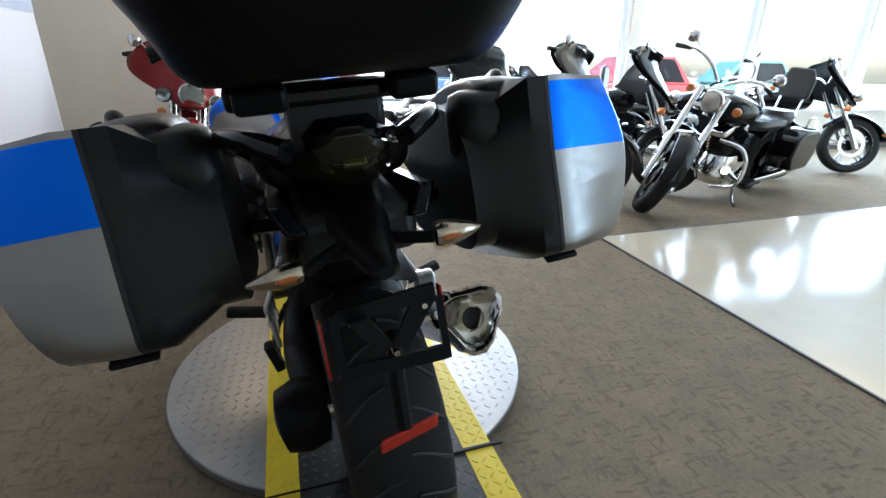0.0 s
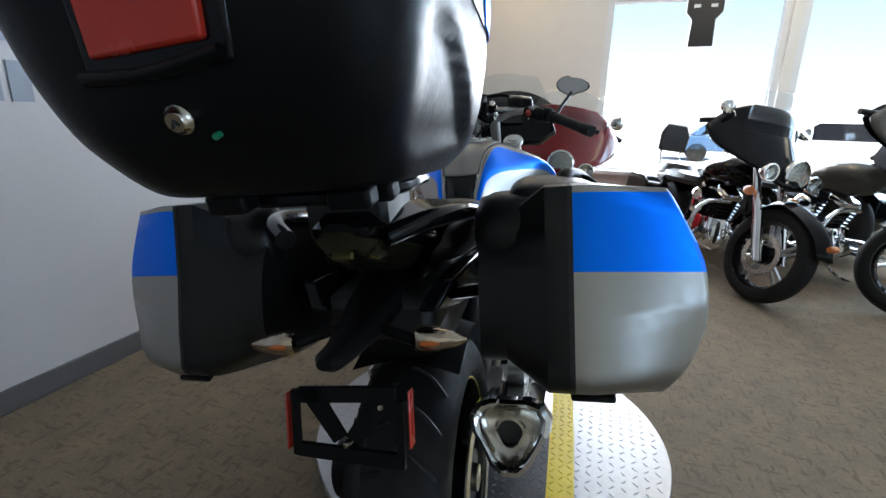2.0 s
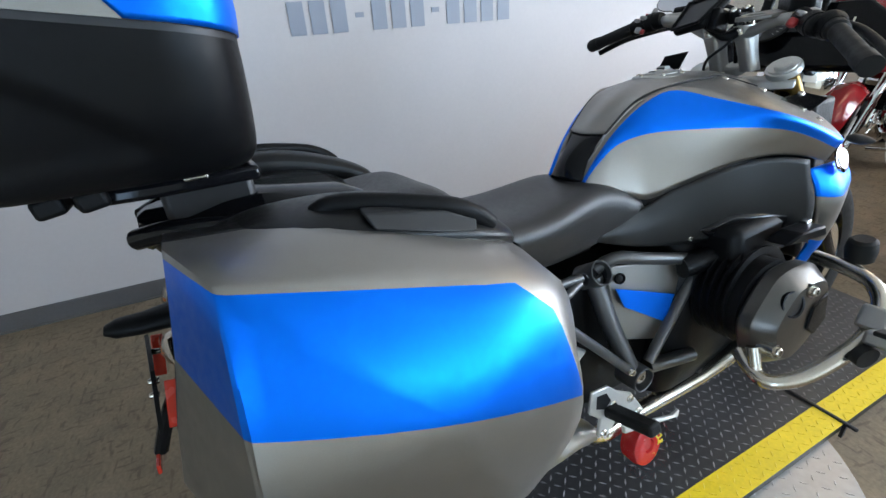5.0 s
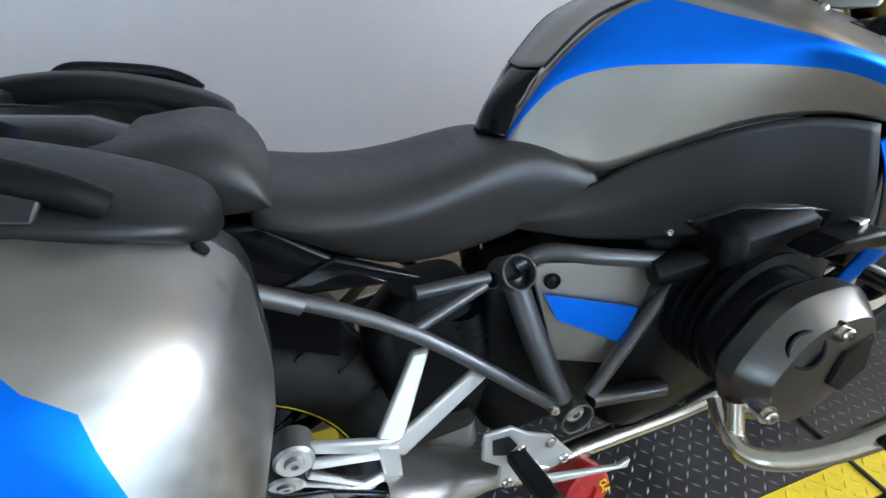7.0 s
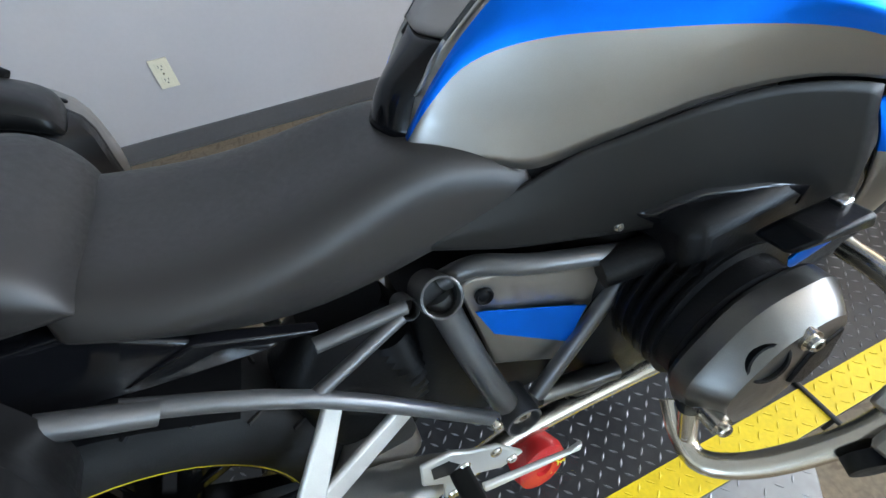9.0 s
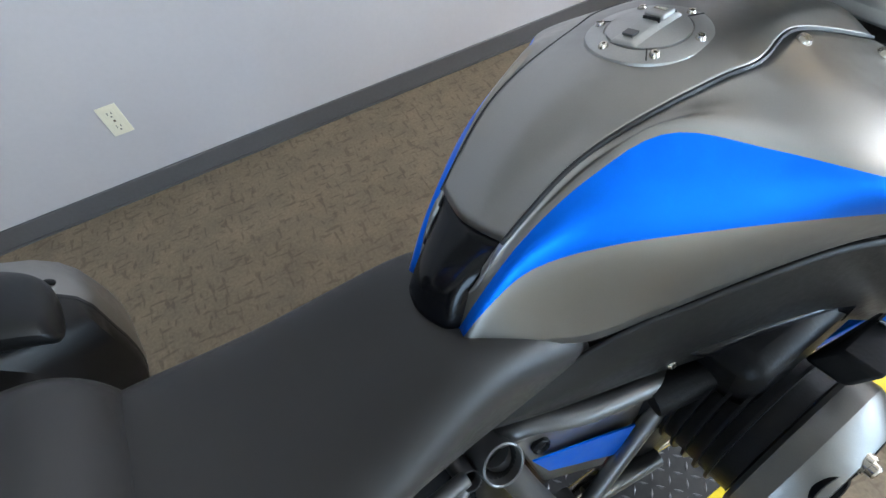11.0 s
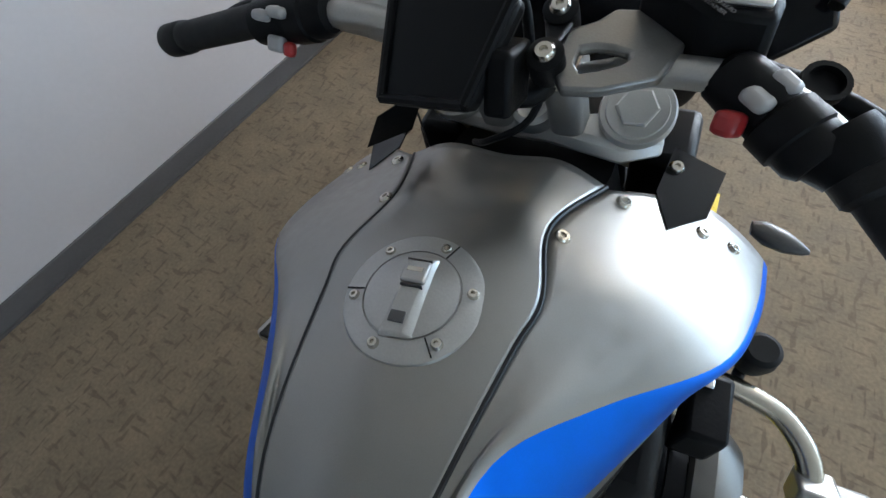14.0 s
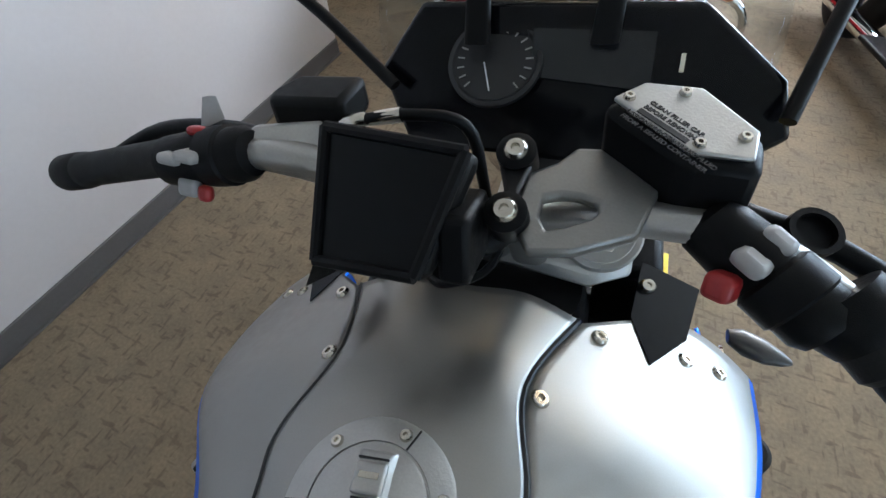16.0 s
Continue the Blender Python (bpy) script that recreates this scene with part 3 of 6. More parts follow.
C5 = [(0.100, 0.500, 0.690), (0.120, 0.600, 0.652), (0.140, 0.700, 0.630), (0.165, 0.787, 0.620), (0.192, 0.86, 0.626), (0.214, 0.93, 0.620), (0.236, 0.99, 0.592), (0.252, 1.035, 0.560)]
C4d = [(0.098, 0.520, 0.705), (0.112, 0.630, 0.728), (0.132, 0.690, 0.757), (0.150, 0.735, 0.769), (0.180, 0.81, 0.790), (0.205, 0.88, 0.796), (0.230, 0.94, 0.79), (0.250, 0.985, 0.778)]
tank = part("tank_cover", surface([[(-x, y, z) for x, y, z in C1], [(-x, y, z) for x, y, z in CR], C0, CR, C1], 40, 6, [0] * 4), SILVER, bike)
shell(tank)
for mir in (False, True):
    section(-0.005, -0.006, 0.005)
    sp = part("tank_side_panel", surface([C1b, C1M, C2, C3, C4], 48, 6, [0, 0, 1, 0], mir), [SILVER, BLUE], bike, "satin grey side panel with a blue flash")
    shell(sp)
    dk = part("lower_side_panel", surface([C4d, [((a[0] + b[0]) / 2 + 0.006, (a[1] + b[1]) / 2, (a[2] + b[2]) / 2) for a, b in zip(C4d, C5)], C5], 30, 5, [0, 0], mir), DARKPANEL, bike)
    shell(dk)
    s = -1 if mir else 1
    # front fin panels beside the steering head
    def on_panel(x, y, up=0.0015):
        v = min((v for v in sp.data.vertices if v.normal.z > 0.1), key=lambda v: (v.co.x - x) ** 2 + (v.co.y - y) ** 2)
        return V(x, y, v.co.z - (v.normal.x * (x - v.co.x) + v.normal.y * (y - v.co.y)) / v.normal.z + up)

    f3 = slab([on_panel(s * 0.154, 1.048, 0.0016), on_panel(s * 0.172, 0.999, 0.0016), on_panel(s * 0.208, 1.050, 0.0016), (s * 0.216, 1.098, 0.893), (s * 0.162, 1.118, 0.901)], (0, 0.001, -0.003))
    part("intake_panel", f3, BLACKGLOSS, bike, "gloss black intake panel")
    for x, y in ((s * 0.091, 0.927), (s * 0.208, 1.018), (s * 0.236, 1.030)):
        near = min((v for v in sp.data.vertices if v.normal.z > 0.1), key=lambda v: (v.co.x - x) ** 2 + (v.co.y - y) ** 2)
        screw(bike, near.co + near.normal * 0.0005, near.normal, 0.0078)
    screw(bike, on_panel(s * 0.128, 1.006, 0.002), (s * 0.35, 0.25, 1), 0.0078)
    screw(bike, (s * 0.168, 1.086, 0.904), (s * 0.2, -0.3, 1), 0.0078)
    # radiator shroud
    section(-0.005, -0.058, -0.010)
    sh = surface([[(s * 0.245, 1.06, 0.765), (s * 0.255, 1.12, 0.768), (s * 0.248, 1.20, 0.760)], [(s * 0.262, 1.07, 0.70), (s * 0.285, 1.13, 0.69), (s * 0.262, 1.22, 0.70)],
                  [(s * 0.250, 1.10, 0.58), (s * 0.262, 1.14, 0.57), (s * 0.250, 1.20, 0.59)], [(s * 0.215, 1.07, 0.46), (s * 0.222, 1.09, 0.45), (s * 0.215, 1.11, 0.46)]], 12, 6, [1, 0, 1])
    shell(part("radiator_shroud", sh, [SILVER, BLUE], bike, "grey and blue radiator shroud"))
    bm = bmesh.new()
    lathe(bm, [(0, 0.033), (0.004, 0.033), (0.005, 0.030), (0.005, 0.0)], (s * 0.268, 1.135, 0.775), (s * 0.9, 0.1, 0.25), 28)
    part("roundel", bm, CHROME, bike)
    bm = bmesh.new()
    lathe(bm, [(0.0045, 0.024), (0.006, 0.024), (0.006, 0.0)], (s * 0.268, 1.135, 0.775), (s * 0.9, 0.1, 0.25), 28)
    part("roundel_face", bm, BIKEBLACK, bike)
# seam groove between tank cover and side panels
section(-0.005, -0.006, 0.005)
bm = bmesh.new()
for s in (-1, 1):
    tube(bm, [(s * (x + 0.0012), y, z - 0.0022) for x, y, z in C1], 0.0026, 6, 6)
part("seam_gasket", bm, BLACK, bike)
# black tail piece of the tank
tl = surface([[(-0.048, 0.530, 0.800), (-0.043, 0.556, 0.846), (-0.049, 0.592, 0.894)], [(-0.034, 0.514, 0.806), (-0.030, 0.538, 0.848), (-0.028, 0.585, 0.894)], [(0, 0.505, 0.808), (0, 0.528, 0.850), (0, 0.581, 0.893)],
              [(0.034, 0.514, 0.806), (0.030, 0.538, 0.848), (0.028, 0.585, 0.894)], [(0.048, 0.530, 0.800), (0.043, 0.556, 0.846), (0.049, 0.592, 0.894)]], 12, 5, [0] * 4)
shell(part("tank_tail", tl, BLACKGLOSS, bike, "gloss black tank tail"))
# front bulkhead under the tank
part("air_box", boxm((0, 0.85, 0.76), (0.22, 0.42, 0.26)), BLACK, bike, bevel=0.02)
# filler cap
CAPC, CAPN = V(-0.001, 0.818, 0.9908), V(0.01, -0.01, 1).normalized()
bm = bmesh.new()
lathe(bm, [(-0.008, 0.0590), (-0.002, 0.0588), (0.0012, 0.0575), (0.0022, 0.0550), (0.0026, 0.0405), (0.001, 0.0400), (0.001, 0.0)], CAPC, CAPN, 56)
cap = part("filler_cap", bm, ALU, bike, "silver screwed filler cap")
bm = bmesh.new()
lathe(bm, [(0.000, 0.0385), (0.0036, 0.0385), (0.0042, 0.0372), (0.0042, 0.0)], CAPC, CAPN, 48)
part("cap_disc", bm, ALU, cap)
QA = Matrix.Rotation(radians(6), 3, "Z")
q_at = lambda x, y, z: CAPC + QA @ V(x, y, z)
part("key_flap", loft([[q_at(-0.015, -0.041, 0.003), q_at(0.015, -0.038, 0.003), q_at(0.014, 0.020, 0.003), q_at(0.015, 0.034, 0.003), q_at(-0.013, 0.034, 0.003), q_at(-0.010, 0.010, 0.003)],
                       [q_at(-0.012, -0.037, 0.006), q_at(0.006, -0.036, 0.006), q_at(0.009, 0.018, 0.010), q_at(0.012, 0.031, 0.008), q_at(-0.011, 0.031, 0.008), q_at(-0.008, 0.010, 0.009)]]), ALU, cap, bevel=0.0015)
part("key_slot", boxm(q_at(0.0, 0.0265, 0.0092), (0.021, 0.0012, 0.003), QA), BLACK, cap)
part("key_window", boxm(q_at(-0.002, -0.024, 0.0075), (0.012, 0.009, 0.002), QA), FRAMEM, cap)
part("flap_button", boxm(q_at(0.001, 0.014, 0.0115), (0.021, 0.020, 0.006), QA), ALU, cap, bevel=0.002)
part("button_mark", boxm(q_at(0.001, 0.015, 0.0148), (0.013, 0.0040, 0.0005), QA), STEEL, cap)
part("flap_shadow_gap", boxm(q_at(0.001, 0.002, 0.0095), (0.018, 0.0012, 0.004), QA), BLACK, cap)
for k in range(3):
    a = radians(120 * k + 70)
    part("cap_joint", boxm(CAPC + V(0.0485 * math.cos(a), 0.0485 * math.sin(a), 0.0032), (0.016, 0.0012, 0.0008), Matrix.Rotation(a, 3, "Z")), DARKPANEL, cap)
for k in range(6):
    a = radians(60 * k + 18)
    screw(cap, CAPC + V(0.0485 * math.cos(a), 0.0485 * math.sin(a), 0.003), CAPN, 0.0048)
# the cap follows the crown of the tank
for ob in [cap] + list(cap.children_recursive):
    for v in ob.data.vertices:
        dx, dy = v.co.x - CAPC.x, v.co.y - CAPC.y
        v.co.z -= 0.0055 * (dx / 0.054) ** 2 + 0.0030 * (dy / 0.055) ** 2

# ---- seats ----
section(0, 0.010, 0.005)
def seat_ring(y, zc, w, zb, xb, dip=0.0):
    """Cross-section of a seat: crowned top, rounded edge, side falling to the lower edge."""
    half = [(0, zc - dip), (w * 0.45, zc - dip * 0.5), (w * 0.78, zc - 0.004), (w * 0.95, zc - 0.020), (w, zc - 0.045), ((w + xb) / 2, (zc + zb) / 2 - 0.02), (xb, zb), (xb * 0.6, zb - 0.004)]
    return [V(x, y, z) for x, z in half] + [V(-x, y, z) for x, z in reversed(half[1:])]


SR = [(0.150, 0.830, 0.128, 0.795, 0.118), (0.165, 0.832, 0.138, 0.785, 0.125), (0.22, 0.812, 0.148, 0.735, 0.120), (0.30, 0.797, 0.146, 0.672, 0.100), (0.38, 0.799, 0.136, 0.660, 0.098), (0.45, 0.808, 0.122, 0.665, 0.100),
      (0.51, 0.813, 0.112, 0.675, 0.104), (0.57, 0.790, 0.112, 0.690, 0.106), (0.62, 0.765, 0.112, 0.705, 0.106), (0.648, 0.745, 0.104, 0.722, 0.098)]
part("rider_seat", loft([seat_ring(y, zc, w, zb, xb, 0.006) for y, zc, w, zb, xb in SR]), SEATMAT, bike, "smooth black vinyl rider seat", 60, subsurf=2)
section(0, 0.036, 0.016)
PR = [(-0.13, 0.880, 0.10, 0.835, 0.09), (-0.11, 0.890, 0.12, 0.815, 0.10), (-0.06, 0.896, 0.132, 0.806, 0.115), (0.02, 0.892, 0.140, 0.800, 0.125), (0.09, 0.896, 0.142, 0.796, 0.130), (0.13, 0.884, 0.140, 0.792, 0.130), (0.155, 0.850, 0.132, 0.790, 0.124), (0.163, 0.815, 0.120, 0.792, 0.115)]
part("pillion_seat", loft([seat_ring(y, zc, w, zb, xb, 0.004) for y, zc, w, zb, xb in PR]), SEATMAT, bike, "smooth black vinyl pillion seat", 60, subsurf=2)
# tail body under the pillion seat
section(0, 0.010, 0.005)
for s in (-1, 1):
    tb = slab([(s * 0.118, 0.30, 0.66), (s * 0.125, 0.165, 0.79), (s * 0.125, -0.19, 0.83), (s * 0.10, -0.22, 0.79), (s * 0.11, -0.05, 0.735), (s * 0.115, 0.17, 0.68)], (-s * 0.03, 0, 0))
    part("tail_panel", tb, BLACKGLOSS, bike, bevel=0.006)
    part("seat_trim", slab([(s * 0.121, 0.155, 0.700), (s * 0.128, 0.235, 0.725), (s * 0.118, 0.345, 0.655), (s * 0.112, 0.26, 0.672)], (-s * 0.02, 0, 0)), BLACKGLOSS, bike, bevel=0.004)
part("tail_tray", boxm((0, -0.04, 0.765), (0.18, 0.32, 0.08)), BLACK, bike, bevel=0.02)
part("inner_fender", loft([rrect(0, 0.04, 0.15, 0.30, 0.655, 0.05), rrect(0, 0.10, 0.17, 0.44, 0.70, 0.06), rrect(0, 0.06, 0.18, 0.44, 0.745, 0.06)]), BLACKPL, bike)

# ---- luggage rack and grab rails ----
section(-0.010, -0.010, 0.012)
for s in (-1, 1):
    bm = tube(bmesh.new(), [(s * 0.07, -0.26, 0.915), (s * 0.115, -0.21, 0.926), (s * 0.146, -0.13, 0.920), (s * 0.150, -0.03, 0.897), (s * 0.136, 0.05, 0.870), (s * 0.115, 0.10, 0.84)], 0.0145, 12)
    part("grab_rail", bm, BLACKGLOSS, bike)
rk = part("luggage_rack", slab([(-0.070, -0.31, 0.968), (0.070, -0.31, 0.968), (0.10, -0.22, 0.968), (0.09, -0.09, 0.962), (-0.09, -0.09, 0.962), (-0.10, -0.22, 0.968)], (0, 0, 0.020)), BLACKGLOSS, bike, bevel=0.006)
for x, y in ((-0.085, -0.33), (0.065, -0.33), (0.075, -0.285), (-0.095, -0.285)):
    part("rack_foot", boxm((x, y, 0.982), (0.050, 0.034, 0.026), rotm(8)), BLACKPL, rk, bevel=0.006)
part("rack_latch", boxm((0.088, -0.17, 0.984), (0.020, 0.030, 0.008)), STEEL, rk, bevel=0.002)
part("rack_post", boxm((0, -0.16, 0.935), (0.12, 0.12, 0.07)), BLACK, rk, bevel=0.01)

# ---- top case ----
section(0, 0, 0)
def case_ring(w, d, cy, z, tilt, r=0.085):
    """Ring of the case; its rear side rises by the tilt."""
    return [p + V(0, 0, -tilt * (p.y + 0.27)) for p in rrect(-0.012, cy, w, d, z, r, 8)]


CASE = [(0.24, 0.30, -0.262, 1.004, 0.05), (0.275, 0.335, -0.272, 1.010, 0.06), (0.332, 0.380, -0.285, 1.045, 0.13), (0.370, 0.400, -0.292, 1.092, 0.17), (0.394, 0.411, -0.295, 1.150, 0.18), (0.400, 0.414, -0.296, 1.180, 0.18)]


def even(ring, n):
    """The closed ring cut into n even steps."""
    d, out, j = [0.0], [], 0
    ring = list(ring) + [ring[0]]
    for p, q in zip(ring, ring[1:]):
        d.append(d[-1] + (q - p).length)
    for i in range(n):
        t = d[-1] * i / n
        while d[j + 1] < t:
            j += 1
        out.append(ring[j].lerp(ring[j + 1], (t - d[j]) / max(d[j + 1] - d[j], 1e-9)))
    return out


def scooped(p):
    """Shallow moulded scoop under an arch on each flank of the case."""
    if p.y < -0.47 or p.y > -0.08 or abs(p.x + 0.012) < 0.12:
        return p
    f = min(max((p.y + 0.45) / 0.25, 0.0), 1.3)
    k = min(max((1.178 - 0.13 * f * f - p.z) / 0.016, 0.0), 1.0) * min(max((p.z - 1.02) / 0.04, 0.0), 1.0) * min(max((p.y + 0.46) / 0.08, 0.0), 1.0)
    k = k * k * (3 - 2 * k)
    return p + V(-math.copysign(0.011 * k, p.x + 0.012), 0, 0)


levels = [spline([V(*c[:3]) for c in CASE], 5), spline([V(c[3], c[4], 0) for c in CASE], 5)]
top_case = part("top_case", loft([[scooped(p) for p in even(case_ring(a.x, a.y, a.z, b.x, b.y), 120)] for a, b in zip(*levels)]), CASEBLACK, bike, "black plastic top case with a silver lid", 50)
LID = [(0.404, 0.418, -0.296, 1.188, 0.18), (0.412, 0.424, -0.296, 1.225, 0.17), (0.402, 0.418, -0.298, 1.268, 0.14), (0.36, 0.38, -0.296, 1.295, 0.12), (0.29, 0.31, -0.294, 1.307, 0.10)]
part("lid", loft([case_ring(*c) for c in LID]), LIDSILVER, top_case, "satin silver top case lid", 50)
part("lid_seal", loft([case_ring(0.400, 0.414, -0.296, z, 0.18) for z in (1.180, 1.188)]), BLACK, top_case)
for s in (-1, 1):
    rows = []
    for c, back in zip(LID[:4], (-0.200, -0.225, -0.255, -0.275)):
        ring = [p for p in even(case_ring(c[0] + 0.0024, c[1] + 0.0024, c[2], c[3], c[4]), 240) if s * (p.x + 0.012) > 0.075 and p.y > back]
        rows.append(sorted(ring, key=lambda p: math.atan2(p.y - c[2], s * (p.x + 0.012))))
    shell(part("lid_flash", surface(rows[:3], 24, 4, [0, 0]), BLUE, top_case, "blue lid flash"), 0.002)
RX, RZ = V(0.1, 0, 0.004), V(0.004, -0.006, 0.062)
RO = V(-0.069, -0.498, 1.135)
part("reflector", loft([[RO + V(0, -d, 0), RO + RX + V(0, -d, 0), RO + RX * 1.02 + RZ + V(0, -d, 0), RO - RX * 0.03 + RZ + V(0, -d, 0)] for d in (-0.004, 0.006)]), REDREF, top_case, "red rear reflector", bevel=0.003)
part("handle_recess", slab([RO + V(-0.014, 0.002, -0.020), RO + RX + V(0.016, 0.002, -0.016), RO + RX + RZ + V(0.022, 0.002, 0.006), RO + RZ + V(-0.020, 0.002, 0.006)], (0, 0.035, 0)), BLACKGLOSS, top_case, bevel=0.004)
part("handle_lip", tube(bmesh.new(), [RO + V(-0.010, -0.004, -0.013), RO + RX * 0.5 + V(0, -0.007, -0.018), RO + RX + V(0.012, -0.004, -0.010)], 0.006, 10), CASEBLACK, top_case)
LK = V(-0.016, -0.484, 1.086)
bm = bmesh.new()
lathe(bm, [(-0.012, 0.0125), (0.003, 0.0125), (0.005, 0.0100), (0.007, 0.0095), (0.009, 0.008), (0.009, 0)], LK, (0, -0.94, -0.34), 28)
lock = part("lock", bm, STEEL, top_case, "round steel lock")
part("keyhole", boxm(LK + V(0, -0.0096, -0.0035), (0.002, 0.002, 0.009), rotm(-20)), BLACK, lock)
part("lock_dot", cyl(bmesh.new(), (0.009, -0.468, 1.074), (0.009, -0.4815, 1.0695), 0.0028), mat("green_dot", (0.01, 0.22, 0.12), 0.4), top_case)

# ---- panniers ----
section(0, 0, 0)
def outline(pts, x, s, n=4):
    sp = spline([V(0, y, z) for y, z in pts] + [V(0, *pts[0])], n)[:-1]
    return [V(s * x, p.y, p.z) for p in sp]


P_IN = [(-0.17, 0.925), (-0.215, 0.86), (-0.235, 0.76), (-0.20, 0.715), (-0.10, 0.69), (0.02, 0.665), (0.10, 0.66), (0.135, 0.72), (0.12, 0.82), (0.06, 0.90), (-0.05, 0.93)]
P_SEAM = [(-0.223, 0.975), (-0.245, 0.868), (-0.272, 0.76), (-0.266, 0.706), (-0.14, 0.655), (0.01, 0.606), (0.085, 0.602), (0.150, 0.67), (0.168, 0.77), (0.150, 0.86), (-0.02, 0.945)]
P_RIDGE = [(0.398, -0.193, 0.962), (0.440, -0.203, 0.867), (0.446, -0.213, 0.78), (0.402, -0.240, 0.706), (0.404, -0.13, 0.642), (0.410, 0.02, 0.598), (0.408, 0.075, 0.608), (0.408, 0.138, 0.67), (0.404, 0.156, 0.77), (0.392, 0.128, 0.862), (0.398, -0.04, 0.925)]
P_OUT = [(0.402, -0.190, 0.960), (0.446, -0.198, 0.866), (0.452, -0.204, 0.782), (0.440, -0.182, 0.722), (0.440, -0.09, 0.672), (0.450, 0.01, 0.628), (0.448, 0.06, 0.637), (0.454, 0.108, 0.69), (0.454, 0.113, 0.765), (0.432, 0.082, 0.858), (0.420, -0.05, 0.905)]


P_MID = []
for a, b in zip(P_RIDGE, P_OUT):
    mid = (Vector(a) + Vector(b)) / 2
    low = min(max((0.765 - mid.z) / 0.08, 0.0), 1.0)
    P_MID.append(tuple(mid + (mid - V(0.36, -0.03, 0.785)) * 0.055 * low))


def outline3(pts, s, k=1.0, c=(0.468, -0.03, 0.785), n=4):
    """Closed smooth outline in space, drawn in towards c by the factor k."""
    c = Vector(c)
    d = 1.0 if s > 0 else 0.84
    return [V(s * (0.288 + d * (p.x - 0.288)), p.y, p.z) for p in spline([V(c.x + (p[0] - c.x) * k * k, c.y + (p[1] - c.y) * k, c.z + (p[2] - c.z) * k) for p in list(pts) + [pts[0]]], n)[:-1]]


for s in (-1, 1):
    pan = part("pannier", loft([outline(P_IN, 0.165, s), outline(P_IN, 0.200, s), outline(P_SEAM, 0.255, s), outline(P_SEAM, 0.282, s)]), PANBLACK, bike, "hard pannier with black shell and two-tone lid", 35)
    part("seal", loft([outline([(y * 1.004, z) for y, z in P_SEAM], x, s) for x in (0.282, 0.288)]), BLACK, pan)
    lid = part("lid", loft([outline(P_SEAM, 0.288, s), outline(P_SEAM, 0.310, s), outline3(P_RIDGE, s), outline3(P_MID, s), outline3(P_OUT, s), outline3(P_OUT, s, 0.88), outline3(P_OUT, s, 0.70), outline3(P_OUT, s, 0.45), outline3(P_OUT, s, 0.20), outline3(P_OUT, s, 0.05)]), LIDPAINT, pan, "satin silver and blue pannier lid", 60)
    # crisp crease between the rear face and the outer face
    for e in lid.data.edges:
        if all(-0.220 < v.y < -0.194 and 0.37 < abs(v.x) < 0.465 and v.z > 0.80 for v in (lid.data.vertices[k].co for k in e.vertices)):
            e.use_edge_sharp = True
    hb_rings = [[V(s * x, y, z) for x, z in ((0.200, zt - 0.012), (0.222, zt), (xo - 0.045, zt - 0.003), (xo - 0.010, zo + 0.018), (xo, zo + 0.010), (xo - 0.002, zo - 0.012), (0.200, zo - 0.03))]
                for y, xo, zt, zo in ((-0.170, 0.285, 0.964, 0.950), (-0.150, 0.312, 0.976, 0.952), (-0.05, 0.340, 0.974, 0.936), (0.04, 0.344, 0.950, 0.910), (0.115, 0.336, 0.916, 0.884), (0.148, 0.314, 0.894, 0.866), (0.160, 0.285, 0.878, 0.858))]
    part("handle_base", loft(hb_rings), PANBLACK, pan, "black handle cover", 60, subsurf=2)
    # black insert standing in for the shade inside the handle opening
    part("handle_recess", slab([(s * 0.322, -0.045, 0.962), (s * 0.330, 0.045, 0.940), (s * 0.328, 0.085, 0.922), (s * 0.338, 0.078, 0.908), (s * 0.342, 0.030, 0.922), (s * 0.338, -0.040, 0.945)], (-s * 0.015, 0, 0.004)), BLACK, pan, bevel=0.003)
    part("handle", tube(bmesh.new(), [(s * 0.276, -0.085, 0.958), (s * 0.288, -0.055, 0.968), (s * 0.314, 0.04, 0.947), (s * 0.320, 0.085, 0.926), (s * 0.316, 0.108, 0.905)], 0.0115, 12), BLACKPL, pan, "black carrying handle")
    part("latch_cover", loft([rrect(s * 0.205, -0.150, 0.075, 0.060, 0.852, 0.028), rrect(s * 0.207, -0.160, 0.098, 0.076, 0.868, 0.036), rrect(s * 0.208, -0.164, 0.106, 0.082, 0.900, 0.039), rrect(s * 0.208, -0.160, 0.102, 0.078, 0.932, 0.037), rrect(s * 0.208, -0.150, 0.085, 0.062, 0.952, 0.030), rrect(s * 0.208, -0.146, 0.050, 0.036, 0.958, 0.016)]), PANBLACK, pan, "smooth black latch cover", 50)
    part("latch_foot", boxm((s * 0.312, -0.222, 0.684), (0.058, 0.035, 0.010), rotm(18, 0, 0)), BLACKPL, pan, bevel=0.004)
    kv = min(lid.data.vertices, key=lambda v: (v.co - V(s * 0.33, 0.150, 0.848)).length)
    part("knob", lathe(bmesh.new(), [(-0.004, 0.0065), (0.001, 0.0065), (0.002, 0.005), (0.002, 0)], kv.co, kv.normal, 20), BLACKPL, pan)
    part("pannier_bracket", tube(bmesh.new(), [(s * 0.10, -0.15, 0.80), (s * 0.15, -0.08, 0.78), (s * 0.16, 0.05, 0.72)], 0.012, 10), BLACKGLOSS, bike)

# ---- tail end ----
section(-0.004, -0.004, -0.008)
